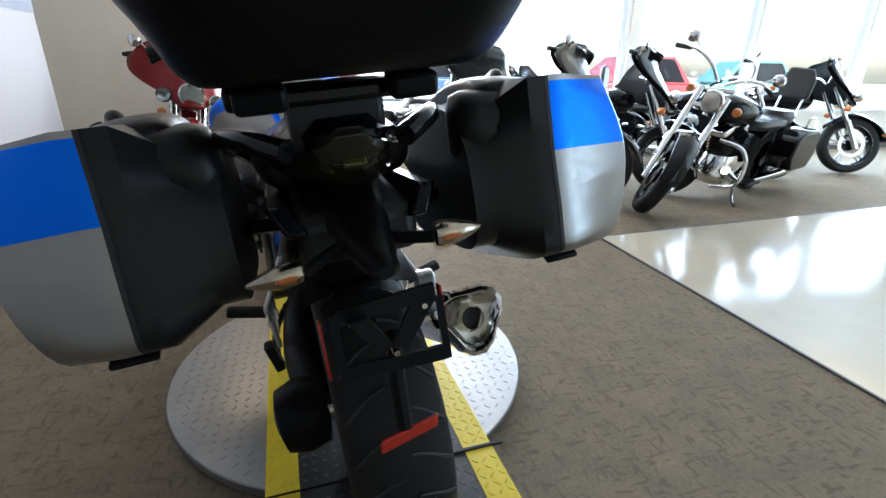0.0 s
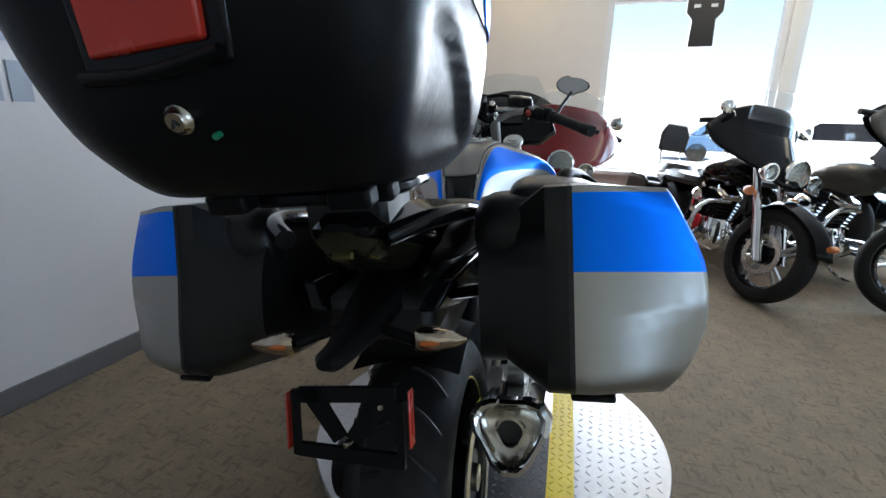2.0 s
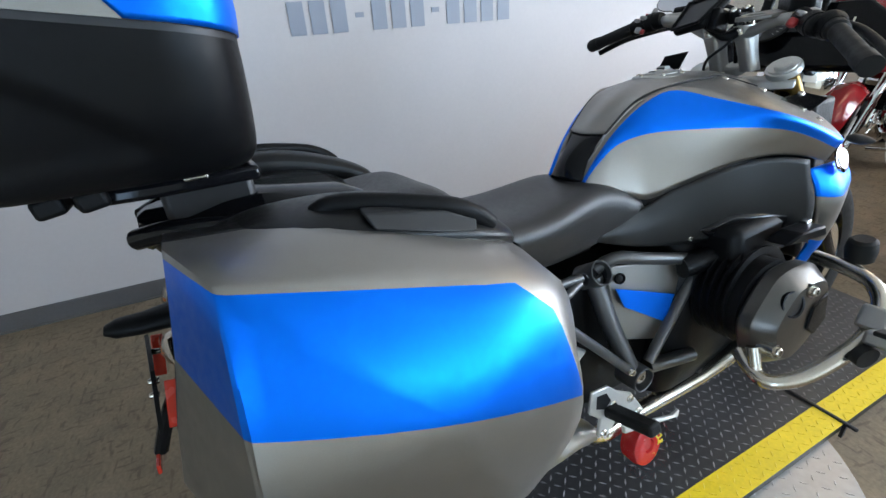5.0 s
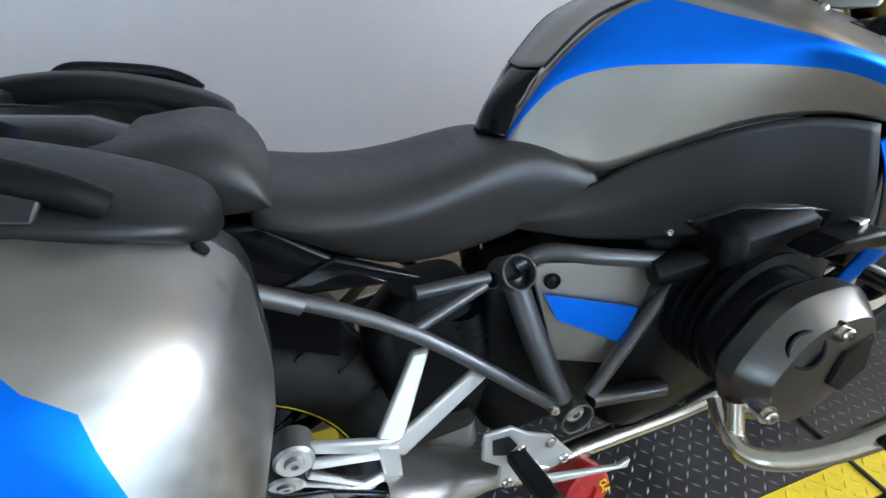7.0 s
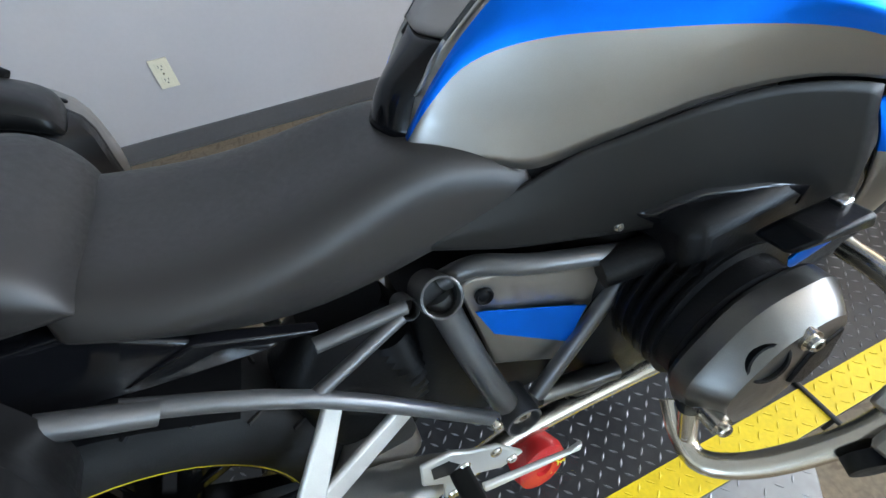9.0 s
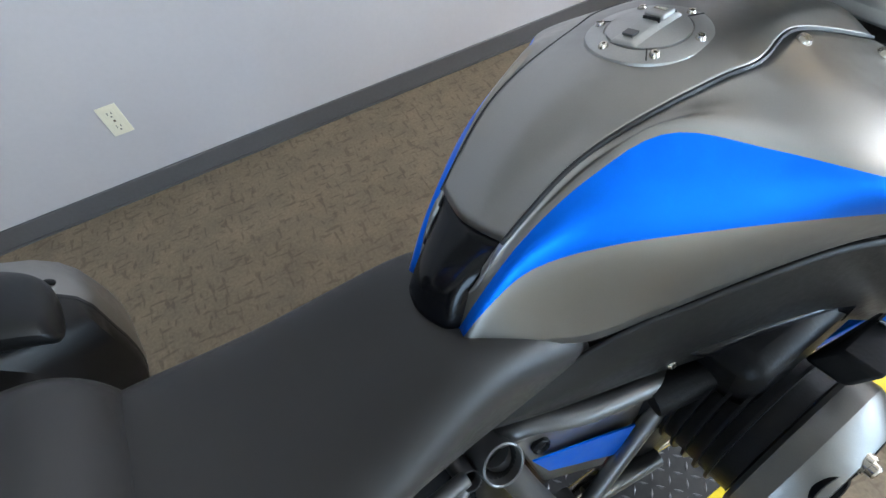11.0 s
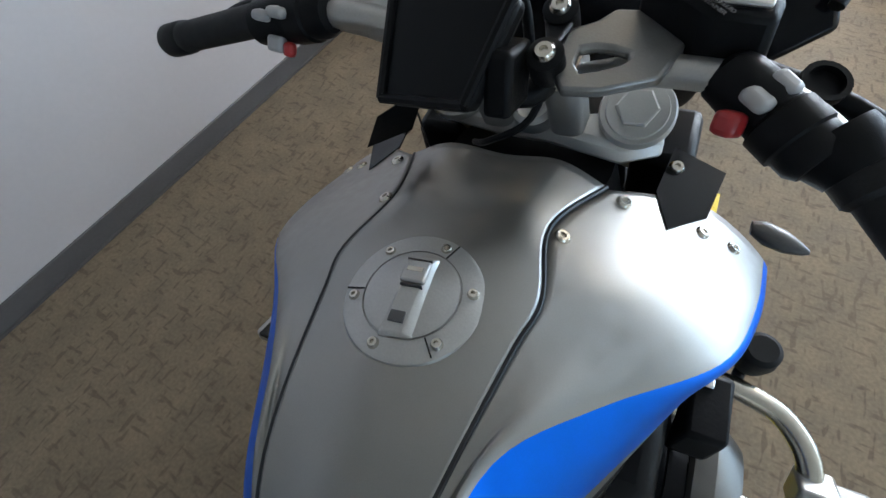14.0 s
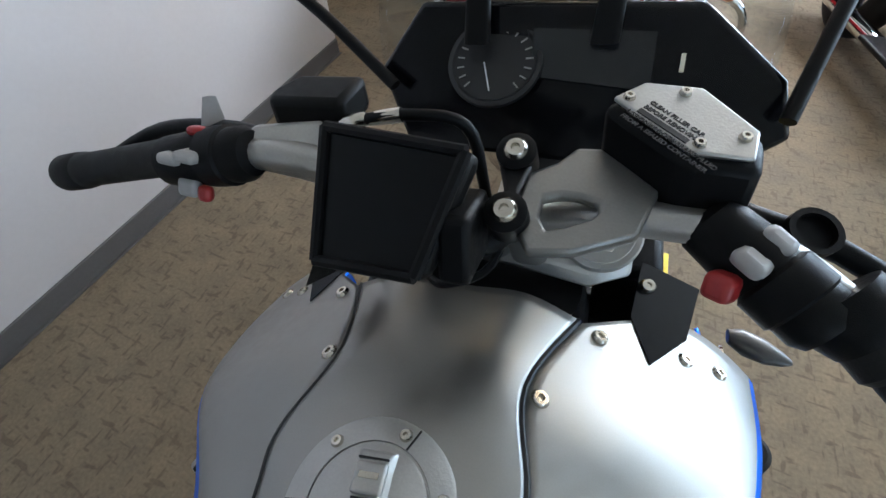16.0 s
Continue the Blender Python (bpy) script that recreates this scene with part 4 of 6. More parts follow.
def tail_ring(y, w, z0, z1, k=0.0):
    """Section of the pointed tail: flat crown, sloping sides."""
    zc = (z0 + z1) / 2
    half = [(0, z1 + k), (w * 0.6, z1 + k), (w + k, z1 - 0.3 * (z1 - z0)), (w * 0.92 + k, zc - 0.1 * (z1 - z0)), (w * 0.55, z0 - k), (0, z0 - k)]
    return [V(x - 0.006, y, z) for x, z in half] + [V(-x - 0.006, y, z) for x, z in reversed(half[1:-1])]


TAIL = [(-0.268, 0.022, 0.926, 0.946), (-0.256, 0.042, 0.905, 0.952), (-0.220, 0.058, 0.880, 0.956), (-0.160, 0.078, 0.852, 0.956), (-0.08, 0.104, 0.822, 0.944), (0.02, 0.126, 0.795, 0.925), (0.14, 0.128, 0.760, 0.860)]
section(0, 0, 0)
tlb = part("tail_unit", loft([tail_ring(*t) for t in TAIL]), BLACKGLOSS, bike, "pointed gloss black tail with smoked lamp", 40)
LAMP = [(-0.266, 0.024, 0.915, 0.936), (-0.250, 0.044, 0.892, 0.934), (-0.205, 0.060, 0.866, 0.926), (-0.150, 0.074, 0.846, 0.900)]
part("lamp_lens", loft([tail_ring(y - 0.003, w + 0.004, z0 - 0.004, z1, 0.0) for y, w, z0, z1 in LAMP]), mat("smoked_yellow_lens", (0.013, 0.012, 0.006), 0.06), tlb, "smoked tail lamp lens", 40)
part("lamp_reflector", boxm((-0.004, -0.258, 0.908), (0.030, 0.012, 0.030), rotm(-35)), mat("lamp_reflector", (0.10, 0.085, 0.03), 0.2, 0.6), tlb, bevel=0.003)
for s in (-1, 1):
    screw(tlb, (s * 0.088, -0.135, 0.895), (s, -0.3, 0), 0.006)
part("tail_arm", loft([[V(-0.002 + w * math.cos(a), y + 0.25 * h * math.sin(a), z + h * math.sin(a)) for a in (2 * math.pi * k / 16 for k in range(16))] for y, z, w, h in ((-0.06, 0.815, 0.060, 0.030), (-0.16, 0.800, 0.050, 0.026), (-0.25, 0.785, 0.036, 0.020), (-0.31, 0.784, 0.024, 0.016), (-0.345, 0.788, 0.020, 0.014), (-0.360, 0.790, 0.010, 0.007))]), BLACKPL, bike, "black number plate carrier arm")
section(-0.008, -0.006, -0.030)
pbm = bmesh.new()
for quad in (((-0.066, 0.762), (-0.056, 0.762), (-0.056, 0.672), (-0.066, 0.675)), ((0.073, 0.745), (0.083, 0.745), (0.083, 0.655), (0.073, 0.655)),
             ((-0.056, 0.690), (0.073, 0.675), (0.073, 0.655), (-0.056, 0.672)), ((-0.056, 0.762), (-0.030, 0.765), (0.006, 0.700), (-0.010, 0.690)),
             ((0.073, 0.745), (0.050, 0.765), (0.006, 0.700), (0.025, 0.688)), ((-0.056, 0.765), (0.073, 0.765), (0.073, 0.745), (-0.056, 0.745))):
    prism(pbm, [(x, -0.318 + 0.10 * x - 0.20 * (0.76 - z), z) for x, z in quad], (0, 0.006, 0))
pb = part("plate_carrier", pbm, BLACKPL, bike, "open black number plate carrier")
for x, y, z in ((0.086, -0.296, 0.710), (-0.078, -0.318, 0.712)):
    part("side_reflector", boxm((x, y, z), (0.004, 0.018, 0.080), rotm(-12, 0, 0)), REDREF, pb, "red side reflector", bevel=0.002)
for x, z in ((0.008, 0.690), (-0.04, 0.74), (0.055, 0.74)):
    screw(pb, (x, -0.334 if x == 0.008 else -0.318, z), (0, -1, 0.2), 0.005)
section(-0.014, 0.012, -0.050)
hug = part("hugger_stay", tube(bmesh.new(), [(0.020, -0.310, 0.72), (0.012, -0.345, 0.66), (0.008, -0.372, 0.60)], 0.011, 8), BLACKPL, bike)
part("lower_reflector", slab([(-0.030, -0.378, 0.578), (0.052, -0.372, 0.590), (0.054, -0.370, 0.608), (-0.028, -0.376, 0.597)], (0, -0.006, 0)), REDREF, hug, "red lower reflector", bevel=0.002)
section(0, 0, 0)
for s, tip, inn in ((-1, V(-0.161, -0.275, 0.770), V(-0.088, -0.275, 0.773)), (1, V(0.156, -0.269, 0.783), V(0.085, -0.272, 0.783))):
    st = part("indicator", tube(bmesh.new(), [(s * 0.02, -0.235, 0.785), (s * 0.05, -0.255, 0.783), inn], 0.009, 10), BLACKPL, bike, "rear indicator with clear lens")
    d = tip - inn
    ring = lambda k, ry, rz: [inn + d * k + V(0, ry * math.cos(a), rz * math.sin(a)) for a in (2 * math.pi * i / 14 for i in range(14))]
    part("reflector", loft([ring(0.04, 0.009, 0.015), ring(0.18, 0.0135, 0.0185), ring(0.45, 0.0140, 0.0165), ring(0.80, 0.0075, 0.0085), ring(0.97, 0.0025, 0.0025)]), LAMPBOWL, st, "bright lamp reflector")
    part("bulb", loft([ring(0.14, 0.0146, 0.006), ring(0.25, 0.0154, 0.009), ring(0.42, 0.0148, 0.008), ring(0.50, 0.0138, 0.005)]), AMBER, st, "amber bulb")
    part("lens", loft([ring(0, 0.012, 0.018), ring(0.15, 0.017, 0.0225), ring(0.45, 0.016, 0.019), ring(0.8, 0.009, 0.010), ring(1.0, 0.003, 0.003)]), LAMPGLASS, st, "clear indicator lens")

# ---- wheels ----
def wheel(parent, c, R, w, rim_r, name, spokes=5, stripe=None, disc=False, rimmat=None, spokemat=None):
    c = Vector(c)
    prof = []
    for k in range(17):
        a = -math.pi / 2 + math.pi * k / 16
        prof.append((math.sin(a) * w / 2, rim_r + 0.012 + (R - rim_r - 0.012) * max(0.0, math.cos(a)) ** 0.55))
    wh = thing_part(name, parent)
    wh.location = c
    bm = bmesh.new()
    lathe(bm, [(-w * 0.42, rim_r - 0.01)] + prof + [(w * 0.42, rim_r - 0.01)], (0, 0, 0), (1, 0, 0), 56, False)
    part("tyre", bm, RUBBER, wh)
    bm = bmesh.new()
    lathe(bm, [(-w * 0.43, rim_r + 0.012), (-w * 0.43, rim_r - 0.012), (-w * 0.30, rim_r - 0.022), (0, rim_r - 0.035), (w * 0.30, rim_r - 0.022), (w * 0.43, rim_r - 0.012), (w * 0.43, rim_r + 0.012)], (0, 0, 0), (1, 0, 0), 56, False)
    part("rim", bm, rimmat or BLACKGLOSS, wh)
    bm = bmesh.new()
    cyl(bm, (-w * 0.5, 0, 0), (w * 0.5, 0, 0), rim_r * 0.27, seg=24)
    part("hub", bm, rimmat or BLACKGLOSS, wh)
    for k in range(spokes):
        for dd in (-7, 7):
            a = radians(360 * k / spokes + dd + 10)
            r0, r1 = rim_r * 0.2, rim_r - 0.015
            m = boxm((0, 0, (r0 + r1) / 2), (w * 0.22, 0.018, r1 - r0))
            bmesh.ops.rotate(m, cent=(0, 0, 0), matrix=Matrix.Rotation(a, 3, "X"), verts=m.verts)
            part("spoke", m, spokemat or rimmat or BLACKGLOSS, wh, bevel=0.004)
    if stripe:
        bm = bmesh.new()
        lathe(bm, [(w * 0.434, rim_r + 0.002), (w * 0.437, rim_r - 0.008)], (0, 0, 0), (1, 0, 0), 56, False)
        part("rim_stripe", bm, stripe, wh)
    if disc:
        for sx in ((-1, 1) if disc == 2 else (1,)):
            bm = bmesh.new()
            lathe(bm, [(-0.002, 0.108), (-0.002, 0.145), (0.002, 0.145), (0.002, 0.108), (-0.002, 0.108)], (sx * w * 0.55, 0, 0), (1, 0, 0), 40, False)
            part("brake_disc", bm, STEEL, wh)
    return wh


def thing_part(name, parent):
    ob = new(name)
    ob.parent = parent
    return ob


def grooves(parent, c, R, w, n=26):
    """Slanted cuts across a tyre, as slim dark ridgelets set into the tread."""
    bm = bmesh.new()
    for k in range(n):
        for s in (-1, 1):
            a0 = 2 * math.pi * (k + (0.5 if s > 0 else 0)) / n
            pts = []
            for j in range(5):
                u = 0.10 + 0.75 * j / 4
                th = math.asin(u)
                r = 0.228 + (R - 0.228) * math.cos(th) ** 0.55 + 0.0006
                a = a0 + 0.20 * u * u
                pts.append(V(s * u * w / 2, r * math.cos(a), r * math.sin(a)))
            tube(bm, pts, 0.0034, 5, 2)
    o = part("tread_groove", bm, BLACK, parent)
    return tagged(o, "slanted tyre tread cuts", kind="stuff")


rear = wheel(bike, (0.0, 0, 0.315), 0.315, 0.18, 0.216, "rear_wheel", 5, YELLOWSTRIPE, 1)
grooves(rear, (0, 0, 0), 0.315, 0.18)
front = wheel(bike, (0.0, 1.515, 0.300), 0.300, 0.12, 0.216, "front_wheel", 5, None, 2)
part("front_mudguard", surface([[(-0.07, 1.30, 0.50), (-0.075, 1.48, 0.62), (-0.07, 1.70, 0.55)], [(0, 1.27, 0.53), (0, 1.48, 0.645), (0, 1.73, 0.57)], [(0.07, 1.30, 0.50), (0.075, 1.48, 0.62), (0.07, 1.70, 0.55)]], 14, 5, [0, 0]), BLACKPL, bike)
part("hugger", surface([[(-0.10, -0.10, 0.625), (-0.10, 0.06, 0.645), (-0.10, 0.22, 0.56)], [(0, -0.10, 0.65), (0, 0.06, 0.665), (0, 0.24, 0.58)], [(0.10, -0.10, 0.625), (0.10, 0.06, 0.645), (0.10, 0.22, 0.56)]], 12, 5, [0, 0]), BLACKPL, bike)
part("swing_arm", tube(bmesh.new(), [(-0.11, 0.0, 0.315), (-0.13, 0.20, 0.34), (-0.11, 0.40, 0.36), (-0.06, 0.54, 0.36)], 0.045, 14), BLACKPL, bike)
part("final_drive", lathe(bmesh.new(), [(-0.05, 0.03), (-0.04, 0.065), (0, 0.078), (0.04, 0.070), (0.05, 0.03)], (-0.150, -0.02, 0.335), (1, 0, 0.1), 28), BLACKPL, bike)
part("swing_arm_casting", loft([rrect(0.10, 0.30, 0.05, 0.06, 0.25, 0.02), rrect(0.09, 0.33, 0.06, 0.16, 0.30, 0.025), rrect(0.09, 0.35, 0.05, 0.12, 0.345, 0.02)]), ALU, bike)
part("shaft_housing", loft([rrect(0.02, 0.36, 0.10, 0.16, 0.30, 0.04), rrect(0.02, 0.37, 0.13, 0.22, 0.40, 0.05), rrect(0.02, 0.36, 0.12, 0.20, 0.54, 0.05), rrect(0.02, 0.38, 0.10, 0.12, 0.60, 0.04)]), ENGBLACK, bike)
part("shock_spring", lathe(bmesh.new(), [(0.02 * k * 0.5, 0.034 if k % 2 else 0.026) for k in range(18)], (0.05, 0.44, 0.38), (0.05, -0.1, 1), 20), BLACKPL, bike)
part("rear_axle", cyl(bmesh.new(), (-0.13, 0, 0.315), (0.10, 0, 0.315), 0.028), STEEL, bike)

# ---- exhaust ----
section(0.014, 0, -0.030)
def tri_ring(c, d, r, n=18, k=0.16):
    """Rounded triangular section normal to d."""
    q = Vector(d).to_track_quat("Z", "Y").to_matrix()
    out = []
    for i in range(n):
        a = 2 * math.pi * i / n
        rr = r * (1 + k * math.cos(3 * (a + radians(90))))
        out.append(Vector(c) + q @ V(rr * math.cos(a), rr * math.sin(a), 0))
    return out


EX0, EX1 = V(0.172, -0.135, 0.568), V(0.168, 0.215, 0.392)
ED = (EX0 - EX1).normalized()
ex = part("muffler", loft([tri_ring(EX1 + (EX0 - EX1) * k, ED, r) for k, r in ((0, 0.060), (0.02, 0.066), (0.3, 0.066), (0.85, 0.065), (0.93, 0.066))]), CHROME, bike, "chrome three-sided exhaust silencer")
part("end_cap", loft([tri_ring(EX1 + (EX0 - EX1) * k, ED, r) for k, r in ((0.93, 0.067), (1.0, 0.064), (1.015, 0.056), (1.0, 0.046), (0.96, 0.040))], caps=False), CHROME, ex, "polished end cap")
part("end_cap_inner", loft([tri_ring(EX1 + (EX0 - EX1) * k, ED, r) for k, r in ((1.004, 0.048), (0.985, 0.042), (0.975, 0.024))], caps=False), STEEL, ex, "polished inner face")
bm = bmesh.new()
lathe(bm, [(0.02, 0.022), (0.0, 0.026), (-0.004, 0.022), (-0.06, 0.021)], EX0 - ED * 0.012, ED, 24, False)
part("outlet_pipe", bm, STEEL, ex)
part("outlet_bore", cyl(bmesh.new(), EX0 - ED * 0.018, EX0 - ED * 0.014, 0.0205), BLACK, ex)
part("collector", loft([tri_ring(c, d, r) for c, d, r in ((EX1 + V(0, -0.005, 0), -ED, 0.056), (EX1 - ED * 0.06, -ED, 0.055), (V(0.150, 0.33, 0.330), (0, 0.9, -0.4), 0.046), (V(0.135, 0.40, 0.290), (0, 0.9, -0.5), 0.032), (V(0.128, 0.43, 0.265), (0, 0.9, -0.5), 0.026))]), ALU, bike, "grey exhaust collector pipe")
part("header_pipe", tube(bmesh.new(), [(0.13, 0.42, 0.27), (0.12, 0.48, 0.225), (0.10, 0.60, 0.20), (0.12, 0.85, 0.22), (0.20, 1.0, 0.36), (0.26, 0.98, 0.47)], 0.022, 12), STEEL, bike)

# ---- frame ----
section(0, 0.024, 0.005)
def frame_tube(name, pts, r, material=None):
    return part(name, tube(bmesh.new(), pts, r, 14, 4), material or FRAMEM, bike)


for s in (1, -1):
    m = lambda *p: (s * p[0], p[1], p[2])
    frame_tube("sub_frame_tube", [m(0.165, 0.10, 0.745), m(0.155, 0.17, 0.690)], 0.013)
    frame_tube("sub_frame_tube", [m(0.150, 0.145, 0.709), m(0.157, 0.298, 0.598), m(0.178, 0.492, 0.392)], 0.0108)
    frame_tube("brace_tube", [m(0.155, 0.293, 0.603), m(0.110, 0.420, 0.610)], 0.0088)
    frame_tube("seat_tube", [m(0.112, 0.315, 0.632), m(0.104, 0.43, 0.618)], 0.010)
    frame_tube("top_tube", [m(0.085, 0.488, 0.612), m(0.104, 0.530, 0.632), m(0.13, 0.60, 0.616), m(0.150, 0.755, 0.570)], 0.0145)
    frame_tube("front_tube", [m(0.152, 0.755, 0.565), m(0.165, 0.57, 0.37)], 0.0125)
    frame_tube("down_tube", [m(0.092, 0.475, 0.60), m(0.125, 0.495, 0.48), m(0.155, 0.52, 0.375)], 0.021)
    frame_tube("lower_tube", [m(0.155, 0.58, 0.345), m(0.17, 0.72, 0.325)], 0.017, ENGINE)
    for c, r, L in ((m(0.094, 0.472, 0.606), 0.0285, 0.030), (m(0.098, 0.431, 0.609), 0.0145, 0.014), (m(0.145, 0.765, 0.560), 0.018, 0.022), (m(0.158, 0.535, 0.345), 0.031, 0.026)):
        bm = bmesh.new()
        lathe(bm, [(-0.03, r), (L, r), (L + 0.001, r * 0.93), (L, r * 0.87), (L - 0.03, r * 0.85), (L - 0.03, 0)], c, (s * 0.86, 0.06, 0.50) if r < 0.030 else (s, 0, 0), 28)
        pe = part("pipe_end", bm, FRAMEM, bike)
        if r > 0.014 and r < 0.030:
            part("pipe_mouth", lathe(bmesh.new(), [(L - 0.028, r * 0.845), (L - 0.012, r * 0.862), (L - 0.028, r * 0.83), (L - 0.028, 0)], c, (s * 0.86, 0.06, 0.50), 24), BLACK, pe)
    bm = bmesh.new()
    lathe(bm, [(0, 0.018), (0.012, 0.018), (0.014, 0.014), (0.014, 0.007), (0.008, 0.006)], m(0.164, 0.537, 0.348), (s, 0, 0), 20)
    part("pivot_bolt", bm, STEEL, bike)
    screw(bike, m(0.193, 0.488, 0.396), (s, 0, 0), 0.009)
    # side cover with blue field
    sc = part("side_cover", slab([m(0.105, 0.50, 0.610), m(0.112, 0.52, 0.618), m(0.140, 0.74, 0.572), m(0.145, 0.62, 0.40), m(0.115, 0.53, 0.42)], (-s * 0.008, 0, 0)), SILVER, bike, "grey side cover with a blue field", bevel=0.004)
    part("blue_field", slab([m(0.120, 0.512, 0.568), m(0.149, 0.668, 0.508), m(0.150, 0.636, 0.446), m(0.128, 0.530, 0.518)], (s * 0.003, 0, 0)), BLUE, sc, "blue painted field")
    bm = bmesh.new()
    lathe(bm, [(0, 0.013), (0.006, 0.013), (0.008, 0.011), (0.004, 0.008), (0.006, 0.004), (0.006, 0)], m(0.114, 0.530, 0.585), (s, -0.1, 0.15), 22)
    part("cover_bolt", bm, BLACKPL, sc)
    screw(bike, m(0.152, 0.712, 0.636), (s, 0, 0.2), 0.007)
    part("air_duct", slab([m(0.16, 0.72, 0.655), m(0.195, 0.80, 0.680), m(0.235, 0.95, 0.655), m(0.235, 0.93, 0.610), m(0.19, 0.78, 0.612)], (-s * 0.05, 0, 0)), BLACKGLOSS, bike, bevel=0.012)
    # pillion footrest hanger
    hg = part("footrest_hanger", slab([m(0.130, 0.292, 0.555), m(0.128, 0.318, 0.548), m(0.182, 0.250, 0.455), m(0.184, 0.205, 0.455)], (s * 0.012, 0, 0)), ALUWHITE, bike, "silver pillion footrest hanger", bevel=0.004)
    for arm in ([m(0.140, 0.372, 0.492), m(0.140, 0.398, 0.472), m(0.184, 0.245, 0.425), m(0.186, 0.220, 0.452)],
                [m(0.183, 0.235, 0.462), m(0.176, 0.122, 0.505), m(0.176, 0.122, 0.488), m(0.183, 0.200, 0.452)],
                [m(0.184, 0.212, 0.462), m(0.186, 0.242, 0.450), m(0.176, 0.236, 0.335), m(0.176, 0.212, 0.335)]):
        part("hanger_arm", slab(arm, (s * 0.012, 0, 0)), ALUWHITE, hg, bevel=0.004)
    part("hanger_bar", slab([m(0.184, 0.225, 0.430), m(0.186, 0.240, 0.445), m(0.178, 0.128, 0.470), m(0.178, 0.124, 0.455)], (s * 0.010, 0, 0)), ALUWHITE, hg, bevel=0.003)
    bm = bmesh.new()
    lathe(bm, [(-0.02, 0.026), (0.016, 0.026), (0.020, 0.022), (0.020, 0.013), (0.026, 0.011), (0.026, 0.005), (0.020, 0.005)], m(0.178, 0.110, 0.490), (s, 0, 0), 26)
    if s > 0:
        part("muffler_mount", bm, ALU, hg)
    fp = part("pillion_peg", boxm(m(0.200, 0.224, 0.310), (0.024, 0.034, 0.085), rotm(0, s * 12, 0)), RUBBER, hg, bevel=0.006)
    # rider footrest plate
    fpz = part("footrest_plate", slab([m(0.188, 0.366, 0.405), m(0.188, 0.412, 0.400), m(0.188, 0.440, 0.372), m(0.188, 0.482, 0.345), m(0.188, 0.522, 0.278), m(0.188, 0.480, 0.268), m(0.188, 0.440, 0.296), m(0.188, 0.406, 0.262), m(0.188, 0.380, 0.275), m(0.188, 0.388, 0.322), m(0.188, 0.358, 0.352)], (s * 0.008, 0, 0)), ALUWHITE, bike, "silver rider footrest plate", bevel=0.003)
    for y, z in ((0.476, 0.334), (0.500, 0.284), (0.396, 0.280), (0.424, 0.345)):
        screw(fpz, m(0.198, y, z), (s, 0, 0), 0.010)
    # the plate is solid here; a flat black patch gives the opening's dark
    part("plate_opening", slab([m(0.1965, 0.378, 0.390), m(0.1965, 0.405, 0.386), m(0.1965, 0.418, 0.360), m(0.1965, 0.400, 0.345), m(0.1965, 0.376, 0.358)], (s * 0.0008, 0, 0)), BLACK, fpz)
    part("footrest", boxm(m(0.250, 0.415, 0.350), (0.125, 0.032, 0.026), rotm(0, -s * 16, 0)), RUBBER, fpz, bevel=0.006)
    part("lever", slab([m(0.205, 0.44, 0.285), m(0.205, 0.60, 0.225), m(0.205, 0.625, 0.232), m(0.205, 0.62, 0.212), m(0.205, 0.44, 0.265)], (s * 0.010, 0, 0)), ALUWHITE, fpz, bevel=0.003)

